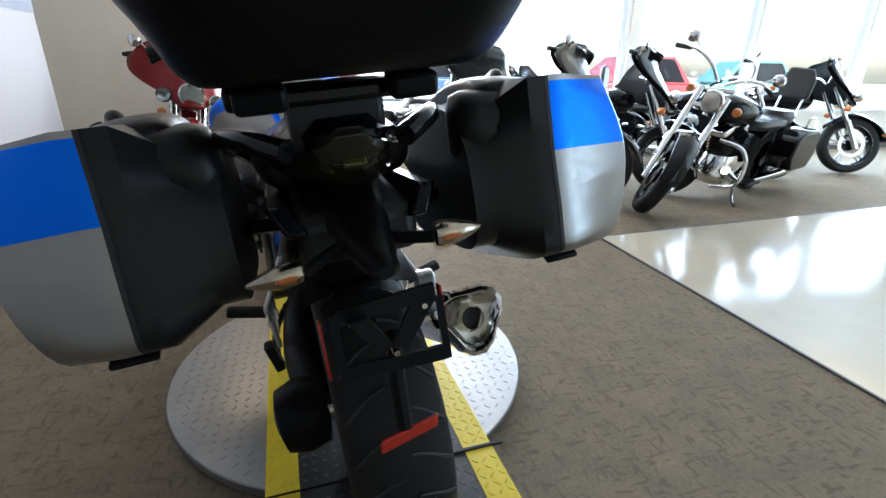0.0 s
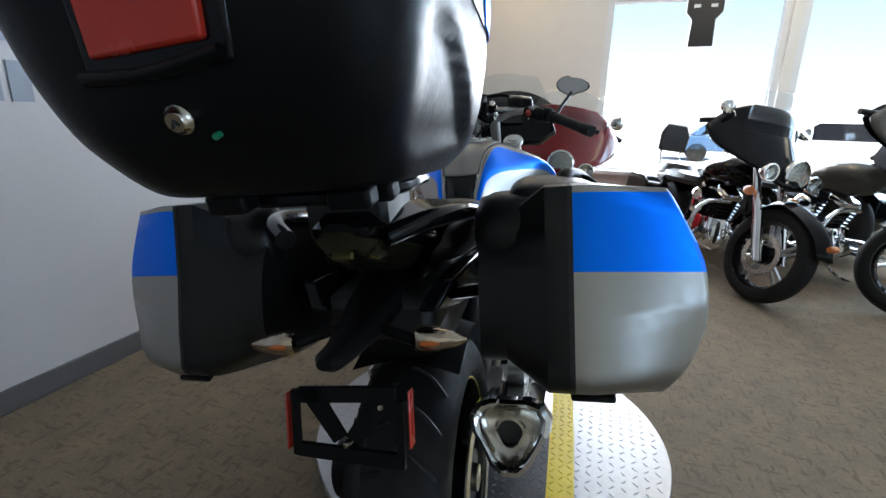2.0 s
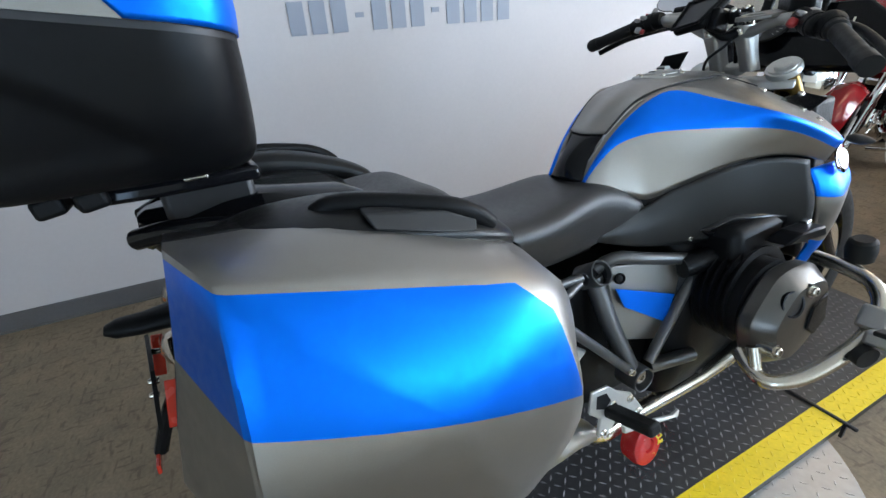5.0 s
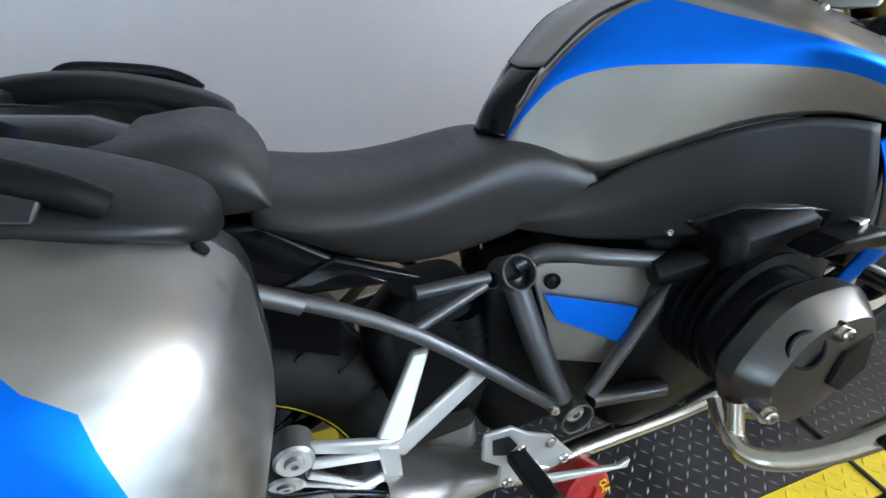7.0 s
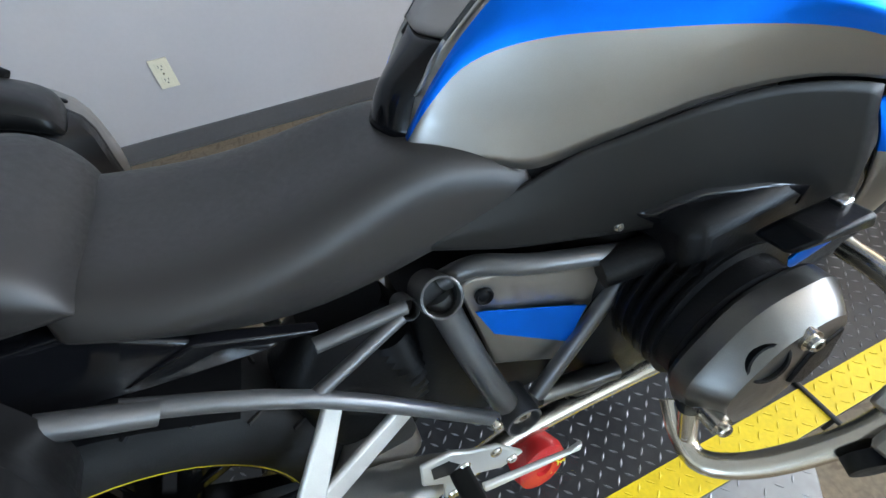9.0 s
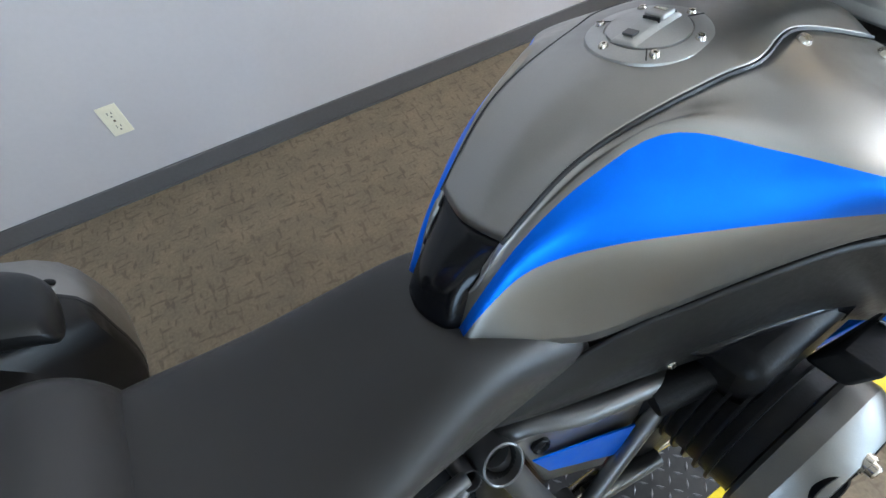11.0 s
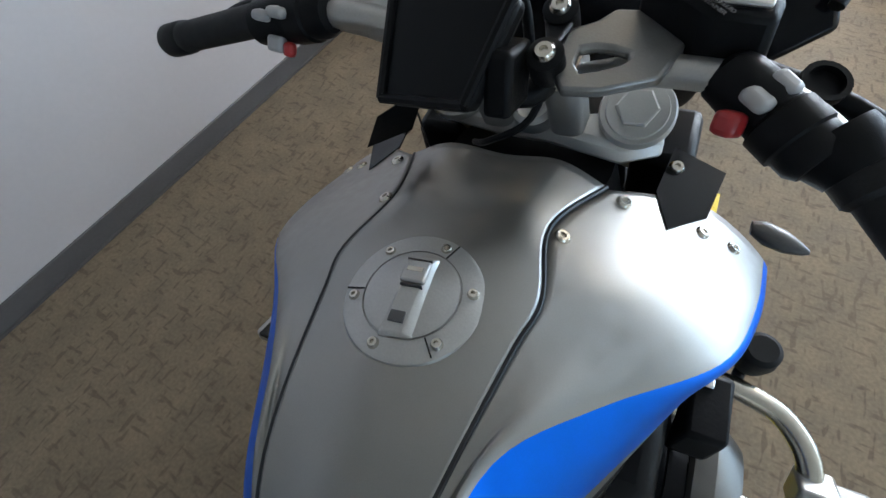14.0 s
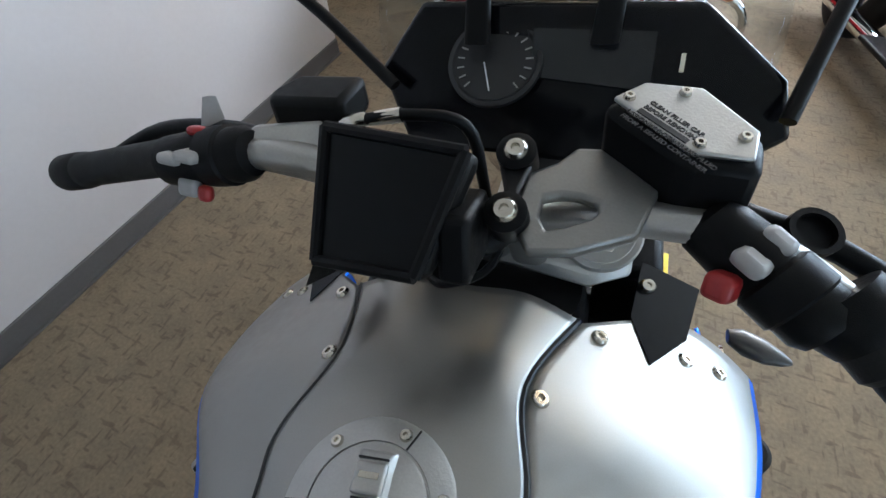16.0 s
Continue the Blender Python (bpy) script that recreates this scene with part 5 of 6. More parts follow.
# ---- engine ----
section(0, 0.010, 0.010)
part("engine_block", loft([rrect(0, 0.84, 0.26, 0.36, 0.19, 0.06), rrect(0, 0.86, 0.32, 0.40, 0.28, 0.06), rrect(0, 0.87, 0.34, 0.36, 0.50, 0.06), rrect(0, 0.88, 0.26, 0.34, 0.62, 0.06)]), ENGBLACK, bike, "black engine block")
part("gearbox", loft([rrect(0, 0.58, 0.16, 0.30, 0.24, 0.05), rrect(0, 0.58, 0.18, 0.34, 0.36, 0.05), rrect(0, 0.60, 0.14, 0.30, 0.56, 0.05)]), ENGBLACK, bike)
for s in (1, -1):
    m = lambda *p: V(s * p[0], p[1], p[2])
    part("cylinder", loft([[m(x, 0.83 + r * math.cos(a), 0.48 + r * 0.85 * math.sin(a)) for a in (2 * math.pi * k / 24 for k in range(24))] for x, r in ((0.15, 0.11), (0.27, 0.11), (0.27, 0.112))]), ENGBLACK, bike)
    for k in range(5):
        part("cooling_fin", lathe(bmesh.new(), [(0, 0.10), (0, 0.118), (0.004, 0.118), (0.004, 0.10)], m(0.17 + 0.018 * k, 0.83, 0.485), (s, 0, 0), 28, False), ENGBLACK, bike)
    OC = [(0.722, 0.43), (0.715, 0.475), (0.745, 0.518), (0.797, 0.560), (0.865, 0.565), (0.93, 0.550), (0.962, 0.50), (0.955, 0.43), (0.90, 0.380), (0.81, 0.345), (0.745, 0.375)]

    def oc(x, k):
        sp = spline([V(0, (y - 0.835) * k + 0.835, (z - 0.455) * k + 0.455) for y, z in OC] + [V(0, (OC[0][0] - 0.835) * k + 0.835, (OC[0][1] - 0.455) * k + 0.455)], 3)[:-1]
        return [m(x, p.y, p.z) for p in sp]
    hc = part("cylinder_head_cover", loft([oc(0.272, 0.97), oc(0.278, 1.0), oc(0.304, 1.0), oc(0.310, 0.975), oc(0.336, 0.80), oc(0.341, 0.76), oc(0.344, 0.45)]), ENGINE, bike, "grey cast cylinder head cover", 24)
    part("spark_plug_recess", lathe(bmesh.new(), [(-0.02, 0.028), (0.010, 0.029), (0.010, 0.025), (0.0, 0.022), (0.0, 0)], m(0.331, 0.795, 0.510), (s, -0.20, 0.30), 26), ENGBLACK, hc)
    part("cover_pad", slab([m(0.341, 0.845, 0.435), m(0.341, 0.862, 0.485), m(0.337, 0.925, 0.495), m(0.337, 0.932, 0.425), m(0.341, 0.88, 0.405)], (s * 0.008, 0, 0)), BLACKPL, hc, bevel=0.005)
    for y, z in ((0.845, 0.528), (0.738, 0.424)):
        bm = bmesh.new()
        lathe(bm, [(-0.05, 0.017), (0.004, 0.015), (0.004, 0.010), (0.011, 0.010), (0.013, 0.008), (0.013, 0.004), (0.008, 0.004)], m(0.344, y, z), (s, -0.15, 0.1), 20)
        part("cover_bolt", bm, STEEL, hc)
    part("throttle_body", cyl(bmesh.new(), m(0.15, 0.70, 0.565), m(0.17, 0.78, 0.575), 0.026), ENGBLACK, bike)
    part("injector", boxm(m(0.265, 0.955, 0.625), (0.02, 0.018, 0.03)), CHROME, bike, bevel=0.003)
    part("coil_cover", slab([m(0.28, 0.86, 0.605), m(0.30, 0.88, 0.635), m(0.30, 0.97, 0.630), m(0.30, 0.985, 0.600)], (-s * 0.05, 0, 0)), ENGBLACK, bike, bevel=0.006)
    # crash bar with highway peg
    gb = part("crash_bar", tube(bmesh.new(), [m(0.28, 0.73, 0.395), m(0.315, 0.715, 0.372), m(0.355, 0.715, 0.362), m(0.395, 0.77, 0.378), m(0.432, 0.865, 0.435), m(0.430, 0.935, 0.490), m(0.39, 0.985, 0.515), m(0.33, 1.005, 0.525), m(0.27, 1.01, 0.53)], 0.0165, 14), STEEL, bike, "bright stainless crash bar")
    part("bar_foot", cyl(bmesh.new(), m(0.31, 0.722, 0.425), m(0.325, 0.715, 0.372), 0.013), STEEL, gb)
    part("bar_clamp", boxm(m(0.438, 0.905, 0.475), (0.05, 0.055, 0.05), rotm(-35, 0, 0)), ALU, gb, bevel=0.006)
    pg = part("highway_peg", boxm(m(0.480, 0.885, 0.455), (0.075, 0.11, 0.030), rotm(-18, 0, 0)), ALU, gb, "bright folding highway peg", bevel=0.008)
    part("peg_rubber", boxm(m(0.480, 0.875, 0.473), (0.045, 0.09, 0.010), rotm(-18, 0, 0)), RUBBER, pg, bevel=0.003)
    part("peg_end", cyl(bmesh.new(), m(0.445, 0.835, 0.432), m(0.462, 0.828, 0.430), 0.023), RUBBER, pg)
kn = bmesh.new()
lathe(kn, [(-0.032, 0.018), (-0.025, 0.027), (0.0, 0.030), (0.022, 0.027), (0.028, 0.020), (0.028, 0)], (0.338, 1.055, 0.555), (0.05, -0.1, 1), 24)
kb = part("ball_mount", kn, RUBBER, bike, "black ribbed ball mount")
part("mount_stem", tube(bmesh.new(), [(0.335, 1.055, 0.525), (0.33, 1.04, 0.50), (0.325, 1.005, 0.52)], 0.009, 10), BLACKPL, kb)
for s in (-1, 1):
    part("intake_housing", boxm((s * 0.165, 0.92, 0.60), (0.13, 0.30, 0.11)), ENGBLACK, bike, bevel=0.025)
part("oil_cooler", boxm((0, 1.12, 0.62), (0.40, 0.05, 0.30)), BLACK, bike, bevel=0.01)
part("side_stand", tube(bmesh.new(), [(-0.16, 0.62, 0.24), (-0.22, 0.66, 0.12), (-0.235, 0.68, -0.035)], 0.012, 10), BLACKPL, bike)

# ---- fork, bars and controls ----
section(-0.003, -0.010, -0.014)
for x, y, z in ((0.116, 1.100, 0.984), (-0.088, 1.105, 0.985)):
    topv = V(x, y, z)
    low = topv + V(-x * 0.1, 0.42, -0.66)
    fk = part("fork_leg", cyl(bmesh.new(), topv + (low - topv) * 0.02, low, 0.027, seg=24), BLACKGLOSS, bike, "black fork leg with gold tube")
    part("gold_tube", cyl(bmesh.new(), topv + (low - topv) * 0.03, topv + (low - topv) * 0.20, 0.0285, seg=24), GOLD, fk)
    ax = (topv - low).normalized()
    bm = bmesh.new()
    lathe(bm, [(-0.014, 0.038), (-0.004, 0.038), (0.0, 0.036), (0.0, 0.031), (0.004, 0.030), (0.004, 0.0)], topv, ax, 32)
    fcap = part("fork_cap", bm, ALUWHITE, fk, "silver fork cap")
    bm = bmesh.new()
    lathe(bm, [(0.003, 0.021), (0.010, 0.021), (0.011, 0.019), (0.011, 0)], topv, ax, 6)
    part("cap_hexagon", bm, ALUWHITE, fcap, smooth=0)
yk = slab([(-0.125, 1.11, 0.942), (-0.09, 1.088, 0.942), (-0.03, 1.080, 0.939), (0.03, 1.078, 0.939), (0.11, 1.068, 0.932), (0.15, 1.09, 0.932), (0.13, 1.13, 0.939), (0.05, 1.10, 0.943), (-0.03, 1.11, 0.945), (-0.10, 1.14, 0.949)], (0, 0.008, 0.020))
part("steering_head", loft([rrect(0.01, 1.12, 0.20, 0.12, 0.70, 0.04), rrect(0.01, 1.09, 0.21, 0.11, 0.84, 0.04), rrect(0.01, 1.07, 0.19, 0.10, 0.925, 0.04)]), BLACKPL, bike)
for x in (-0.135, 0.150):
    part("fork_shroud", boxm((x, 1.17, 0.80), (0.070, 0.10, 0.20)), BLACKPL, bike, bevel=0.012)
part("top_yoke", yk, ALUWHITE, bike, "silver cast top yoke", bevel=0.005)
bm = bmesh.new()
lathe(bm, [(0, 0.024), (0.02, 0.024), (0.024, 0.018), (0.018, 0.010), (0.018, 0)], (0.015, 1.085, 0.975), (0, -0.35, 0.9), 24)
part("steering_nut", bm, ALU, bike)
for x in (-0.02, 0.055):
    rs = part("bar_riser", loft([rrect(x, 1.075, 0.034, 0.045, 0.980, 0.012), rrect(x, 1.06, 0.034, 0.045, 1.02, 0.012), rrect(x, 1.045, 0.036, 0.055, 1.065, 0.012), rrect(x, 1.035, 0.034, 0.05, 1.088, 0.012)]), ALU, bike)
    for y, z in ((1.052, 1.094), (1.015, 1.078)):
        screw(rs, (x, y, z + 0.004), (0, -0.4, 0.9), 0.0095)
hb = part("handlebar", tube(bmesh.new(), [(-0.396, 1.014, 1.080), (-0.33, 1.016, 1.096), (-0.22, 1.012, 1.120), (-0.11, 1.022, 1.118), (-0.02, 1.035, 1.070), (0.06, 1.030, 1.068), (0.13, 1.020, 1.090), (0.20, 1.012, 1.088), (0.256, 0.980, 1.068), (0.31, 0.920, 1.042), (0.375, 0.835, 1.012)], 0.0125, 14), ALU, bike, "cast alloy handlebar with black grips")
ARM = [(0.062, 1.033), (0.080, 1.046), (0.091, 1.062), (0.110, 1.064), (0.146, 1.030), (0.135, 0.993), (0.098, 0.973), (0.072, 0.968), (0.058, 0.990)]
GAP = [(0.075, 1.012), (0.086, 1.017), (0.099, 1.017), (0.110, 1.014), (0.110, 1.005), (0.106, 0.999), (0.093, 0.991), (0.081, 0.986), (0.075, 0.996)]
az = lambda x, y: 1.112 - 0.06 * (x - 0.06) + 0.10 * (y - 1.02)
bm = bmesh.new()
skin(bm, [[bm.verts.new((x, y, az(x, y) - h)) for x, y in o] for o, h in ((GAP, 0.009), (ARM, 0.009), (ARM, 0.0), (GAP, 0.0), (GAP, 0.009))], True, False)
part("bar_casting", bm, CASTGREY, hb, "cast alloy arm with an opening", bevel=0.003)
part("bar_casting", slab([(-0.10, 1.045, 1.142), (-0.155, 1.035, 1.142), (-0.165, 1.010, 1.132), (-0.095, 1.010, 1.122), (-0.03, 1.03, 1.09), (-0.03, 1.05, 1.10)], (0, 0.002, -0.022)), ALU, hb, bevel=0.006)


def along(a, b, prof, seg=24):
    bm = bmesh.new()
    d = Vector(b) - Vector(a)
    lathe(bm, [(h * d.length, r) for h, r in prof], a, d, seg)
    return bm


part("grip", along((-0.228, 1.013, 1.118), (-0.402, 1.014, 1.079), [(0, 0.0185), (0.06, 0.0165), (0.74, 0.0165), (0.78, 0.0182), (0.80, 0.0165), (0.82, 0.0188), (0.97, 0.0188), (1.0, 0.016)]), RUBBER, hb, "black rubber grip")
part("grip", along((0.262, 0.973, 1.065), (0.388, 0.822, 1.006), [(0, 0.022), (0.10, 0.0215), (0.12, 0.0172), (0.76, 0.0168), (0.80, 0.019), (1.0, 0.019)]), RUBBER, hb, "black rubber grip")


def switch_block(c, ax, tone, mirror):
    c, ax = Vector(c), Vector(ax).normalized()
    blk = part("switch_block", along(c - ax * 0.045, c + ax * 0.048, [(0, 0.015), (0.06, 0.0215), (0.45, 0.0235), (0.50, 0.0215), (0.54, 0.0215), (0.57, 0.025), (0.78, 0.025), (0.80, 0.0225), (0.92, 0.0225), (1.0, 0.018)], 22), BLACKPL, hb, "black handlebar switch block")
    return blk


swl = switch_block((-0.195, 1.012, 1.120), (0.97, 0.03, 0.15), 0, True)
for o, s, mt, nm in ((V(-0.210, 0.995, 1.132), (0.019, 0.018, 0.010), GREYSW, "switch_button"), (V(-0.189, 0.995, 1.136), (0.019, 0.022, 0.010), GREYSW, "switch_button"), (V(-0.193, 1.018, 1.142), (0.020, 0.014, 0.008), REDSW, "red_button"), (V(-0.203, 0.988, 1.108), (0.018, 0.012, 0.016), GREYSW, "indicator_switch"), (V(-0.190, 0.987, 1.103), (0.012, 0.010, 0.014), REDSW, "red_button")):
    part(nm, boxm(o, s, rotm(-30, 8, 0)), mt, swl, bevel=0.004)
part("flash_lever", slab([(-0.20, 1.025, 1.140), (-0.187, 1.036, 1.142), (-0.190, 1.042, 1.160), (-0.197, 1.040, 1.160)], (0.006, 0, 0)), GREYSW, swl, bevel=0.002)
swr = switch_block((0.207, 0.998, 1.080), (0.74, -0.62, -0.25), 0, False)
part("starter_switch", boxm((0.184, 0.978, 1.083), (0.018, 0.018, 0.018), rotm(-30, -15, -35)), REDSW, swr, "red starter switch", bevel=0.005)
part("switch_button", boxm((0.196, 0.987, 1.0980), (0.021, 0.019, 0.011), rotm(-20, 12, -40)), GREYSW, swr, bevel=0.005)
part("switch_button", boxm((0.210, 1.003, 1.1005), (0.021, 0.015, 0.011), rotm(-6, 16, -40)), GREYSW, swr, bevel=0.005)
part("throttle_ring", along((0.244, 0.988, 1.073), (0.264, 0.970, 1.064), [(0, 0.027), (0.5, 0.028), (1, 0.023)]), BLACKPL, swr)
part("clamp_ring", lathe(bmesh.new(), [(-0.004, 0.016), (0.004, 0.016), (0.004, 0.012), (-0.002, 0.012)], (0.236, 1.028, 1.085), (0.2, -0.3, 1), 20), BLACKPL, swr)
for (a, b, c2, d2) in (((-0.15, 1.045, 1.105), (-0.22, 1.075, 1.10), (-0.33, 1.085, 1.085), (-0.41, 1.06, 1.055)), ((0.20, 1.045, 1.08), (0.275, 1.025, 1.06), (0.345, 0.955, 1.03), (0.41, 0.865, 1.0))):
    part("lever", tube(bmesh.new(), [a, b, c2, d2], 0.0085, 10), BLACKPL, hb, "black hand lever")
# fluid reservoirs
part("fluid_reservoir", slab([(0.104, 1.062, 1.085), (0.125, 1.082, 1.085), (0.165, 1.085, 1.080), (0.200, 1.050, 1.072), (0.196, 1.022, 1.070), (0.155, 1.020, 1.075)], (0.0, 0.004, 0.062)), BLACKPL, hb, "black brake fluid reservoir", bevel=0.006)
LIDN = V(0.1353, -0.1256, 1.0).normalized()


def on_lid(x, y, up=0.0):
    """A point of the reservoir lid's plane."""
    return V(x, y, 1.150 - 0.1353 * (x - 0.110) + 0.1256 * (y - 1.066)) + LIDN * up


rl = part("reservoir_lid", slab([on_lid(x, y) for x, y in ((0.110, 1.066), (0.128, 1.084), (0.163, 1.086), (0.194, 1.053), (0.190, 1.030), (0.156, 1.028))], LIDN * 0.004), ALU, hb, "silver reservoir lid with lettering", bevel=0.0015)
for x, y in ((0.119, 1.067), (0.152, 1.078), (0.185, 1.046), (0.160, 1.035)):
    screw(rl, on_lid(x, y, 0.0042), LIDN, 0.0040)
LX = V(0.799, -0.602, -0.1837).normalized()
LY = LIDN.cross(LX)
LM = Matrix.Translation(on_lid(0.128, 1.0665, 0.0043)) @ Matrix((LX, LY, LIDN)).transposed().to_4x4()
for i, body in enumerate(("CLEAN FILLER CAP", "BEFORE REMOVING", "", "USE ONLY DOT4 BRAKE FLUID", "FROM A SEALED CONTAINER")):
    if body:
        text(body, LM @ Matrix.Translation((0.004 if i < 2 else 0.0, -0.0055 * i, 0)), 0.0046, BLACK, rl, 0.0002)
part("warning_bar", boxm(LM @ V(0.022, -0.0095, 0.0), (0.036, 0.0040, 0.0008), LM.to_3x3()), BLACK, rl)
part("fluid_reservoir", slab([(-0.075, 1.085, 1.125), (-0.135, 1.085, 1.125), (-0.150, 1.060, 1.125), (-0.145, 1.045, 1.125), (-0.080, 1.045, 1.125)], (0, 0.004, 0.028)), BLACKPL, hb, "black clutch fluid reservoir", bevel=0.006)
part("hose", tube(bmesh.new(), [(-0.075, 1.05, 1.135), (-0.03, 1.055, 1.140), (0.01, 1.065, 1.125), (0.02, 1.06, 1.07), (0.015, 1.08, 1.0)], 0.0048, 10), BLACKPL, hb)
part("hose_fitting", along((-0.085, 1.049, 1.134), (-0.035, 1.055, 1.140), [(0, 0.004), (0.1, 0.0065), (0.4, 0.0065), (0.45, 0.005), (0.75, 0.006), (1, 0.006)], 14), STEEL, hb)
part("cable", tube(bmesh.new(), [(0.05, 1.04, 1.09), (0.04, 0.995, 1.05), (0.0, 0.99, 1.02), (-0.03, 1.02, 0.985)], 0.0035, 8), BLACKPL, hb)
# navigation device cradle
TL, TR, BL, BR = V(-0.077, 1.020, 1.155), V(0.037, 0.994, 1.162), V(-0.068, 0.941, 1.096), V(0.018, 0.945, 1.090)
nn = (TR - TL).cross(BL - TL).normalized()
nn = nn if nn.z > 0 else -nn
BR = BR - nn * nn.dot(BR - TL)
nav = part("navigator_cradle", loft([[p - nn * 0.022 for p in (TL, TR, BR, BL)], [TL, TR, BR, BL]]), BLACKPL, hb, "black navigation device cradle", bevel=0.008)
cc = (TL + TR + BL + BR) / 4
part("screen", loft([[p.lerp(cc, 0.10) - nn * 0.001 for p in (TL, TR, BR, BL)], [p.lerp(cc, 0.10) + nn * 0.0012 for p in (TL, TR, BR, BL)]]), mat("dark_screen", (0.004, 0.0045, 0.0045), 0.32, spec=0.12), nav, "dark unlit screen")
for p, q2 in ((TL, TR), (TR, BR), (BR, BL), (BL, TL)):
    part("rim_bar", tube(bmesh.new(), [p.lerp(cc, 0.05) + nn * 0.002, q2.lerp(cc, 0.05) + nn * 0.002], 0.0042, 8), BLACKPL, nav)
part("cradle_arm", tube(bmesh.new(), [cc - nn * 0.02, V(0.03, 1.00, 1.07), V(0.052, 1.02, 1.078)], 0.012, 10), BLACKPL, nav)
part("cradle_clamp", boxm((0.030, 0.975, 1.105), (0.022, 0.05, 0.05), rotm(-20)), BLACKPL, nav, bevel=0.005)
for c in ((0.052, 1.042, 1.121), (0.056, 0.986, 1.118)):
    bm = bmesh.new()
    lathe(bm, [(-0.02, 0.014), (0.004, 0.014), (0.006, 0.010), (0.006, 0.0)], c, (0, -0.4, 0.9), 22)
    cl = part("clamp_knob", bm, BLACKPL, nav)
    screw(cl, V(*c) + V(0, -0.003, 0.007), (0, -0.4, 0.9), 0.0085)
part("clamp_link", slab([(0.040, 1.040, 1.106), (0.064, 1.040, 1.106), (0.060, 1.014, 1.104), (0.068, 0.986, 1.102), (0.044, 0.986, 1.102), (0.049, 1.014, 1.104)], (0, -0.003, 0.012)), BLACKPL, nav, bevel=0.003)
# wind deflector ear under the cradle
part("side_deflector", slab([(-0.115, 0.985, 1.035), (-0.145, 0.985, 0.985), (-0.11, 1.02, 0.985), (-0.085, 1.03, 1.04)], (0.004, 0.004, 0)), BLACKPL, bike, bevel=0.003)
part("inner_panel", slab([(-0.120, 1.07, 0.890), (-0.085, 1.02, 0.935), (-0.105, 1.035, 1.03), (-0.150, 1.10, 1.00)], (-0.004, 0.004, 0)), BLACKPL, bike, bevel=0.002)
# instrument panel
dash = part("instrument_panel", slab([(-0.140, 1.235, 1.040), (-0.085, 1.270, 1.105), (0.205, 1.262, 1.100), (0.285, 1.222, 1.040), (0.300, 1.198, 0.990), (0.240, 1.178, 0.950), (-0.10, 1.185, 0.965)], (0, 0.035, -0.018)), BLACKGLOSS, bike, "gloss black instrument panel", bevel=0.006)
dash.location = (-0.025, 0.024, -0.002)
DN = V(0, -0.57, 0.80)
part("display", slab([(0.045, 1.220, 1.040), (0.045, 1.248, 1.080), (0.165, 1.246, 1.076), (0.165, 1.212, 1.030)], DN * 0.004), mat("dark_display", (0.012, 0.013, 0.014), 0.18), dash)
GC = V(0.005, 1.228, 1.052) + DN * 0.004
bm = bmesh.new()
lathe(bm, [(-0.004, 0.052), (0.003, 0.052), (0.004, 0.047), (0.001, 0.044), (0.001, 0)], GC, DN, 40)
dial = part("dial", bm, BLACK, dash, "round black dial with pale ticks")
for k in range(17):
    a = radians(225 - 270 * k / 16)
    q = DN.to_track_quat("Z", "Y").to_matrix()
    part("tick", boxm(GC + q @ V(0.038 * math.cos(a), 0.038 * math.sin(a), 0.0018), (0.008, 0.0016, 0.0008), q @ Matrix.Rotation(a, 3, "Z")), GREYSW, dial)
q = DN.to_track_quat("Z", "Y").to_matrix()
part("needle", boxm(GC + q @ V(-0.006, -0.018, 0.003), (0.0016, 0.034, 0.001), q @ Matrix.Rotation(0.3, 3, "Z")), LETTER, dial)
part("badge", boxm((0.192, 1.235, 1.050), (0.004, 0.010, 0.018), rotm(-35)), IVORY, dash)
# windscreen and its stays
for x in (-0.035, 0.095):
    part("screen_stay", loft([rrect(x, 1.262, 0.028, 0.016, 1.09, 0.006), rrect(x * 1.03, 1.285, 0.026, 0.016, 1.125, 0.006), rrect(x * 1.05, 1.302, 0.030, 0.018, 1.155, 0.007)]), BLACKPL, bike)
    screw(bike, (x * 1.05, 1.291, 1.148), (0, -0.9, 0.4), 0.010)
ws = surface([[(-0.17, 1.29, 1.02), (-0.165, 1.32, 1.12), (-0.12, 1.38, 1.23)], [(0.045, 1.34, 1.03), (0.045, 1.37, 1.13), (0.045, 1.42, 1.265)], [(0.26, 1.29, 1.02), (0.255, 1.32, 1.12), (0.21, 1.38, 1.23)]], 14, 8, [0, 0])
shell(part("windscreen", ws, CLEAR, bike, "small clear windscreen"), 0.003)
part("screen_brace", tube(bmesh.new(), [(-0.03, 1.31, 1.15), (0.0, 1.325, 1.168), (0.07, 1.325, 1.168), (0.098, 1.31, 1.15)], 0.008, 10), BLACKPL, bike)
bm = bmesh.new()
lathe(bm, [(-0.06, 0.05), (-0.03, 0.085), (0.02, 0.095), (0.03, 0.09), (0.035, 0.0)], (0.03, 1.33, 0.93), (0, 1, -0.1), 32)
part("headlamp", bm, CHROME, bike)
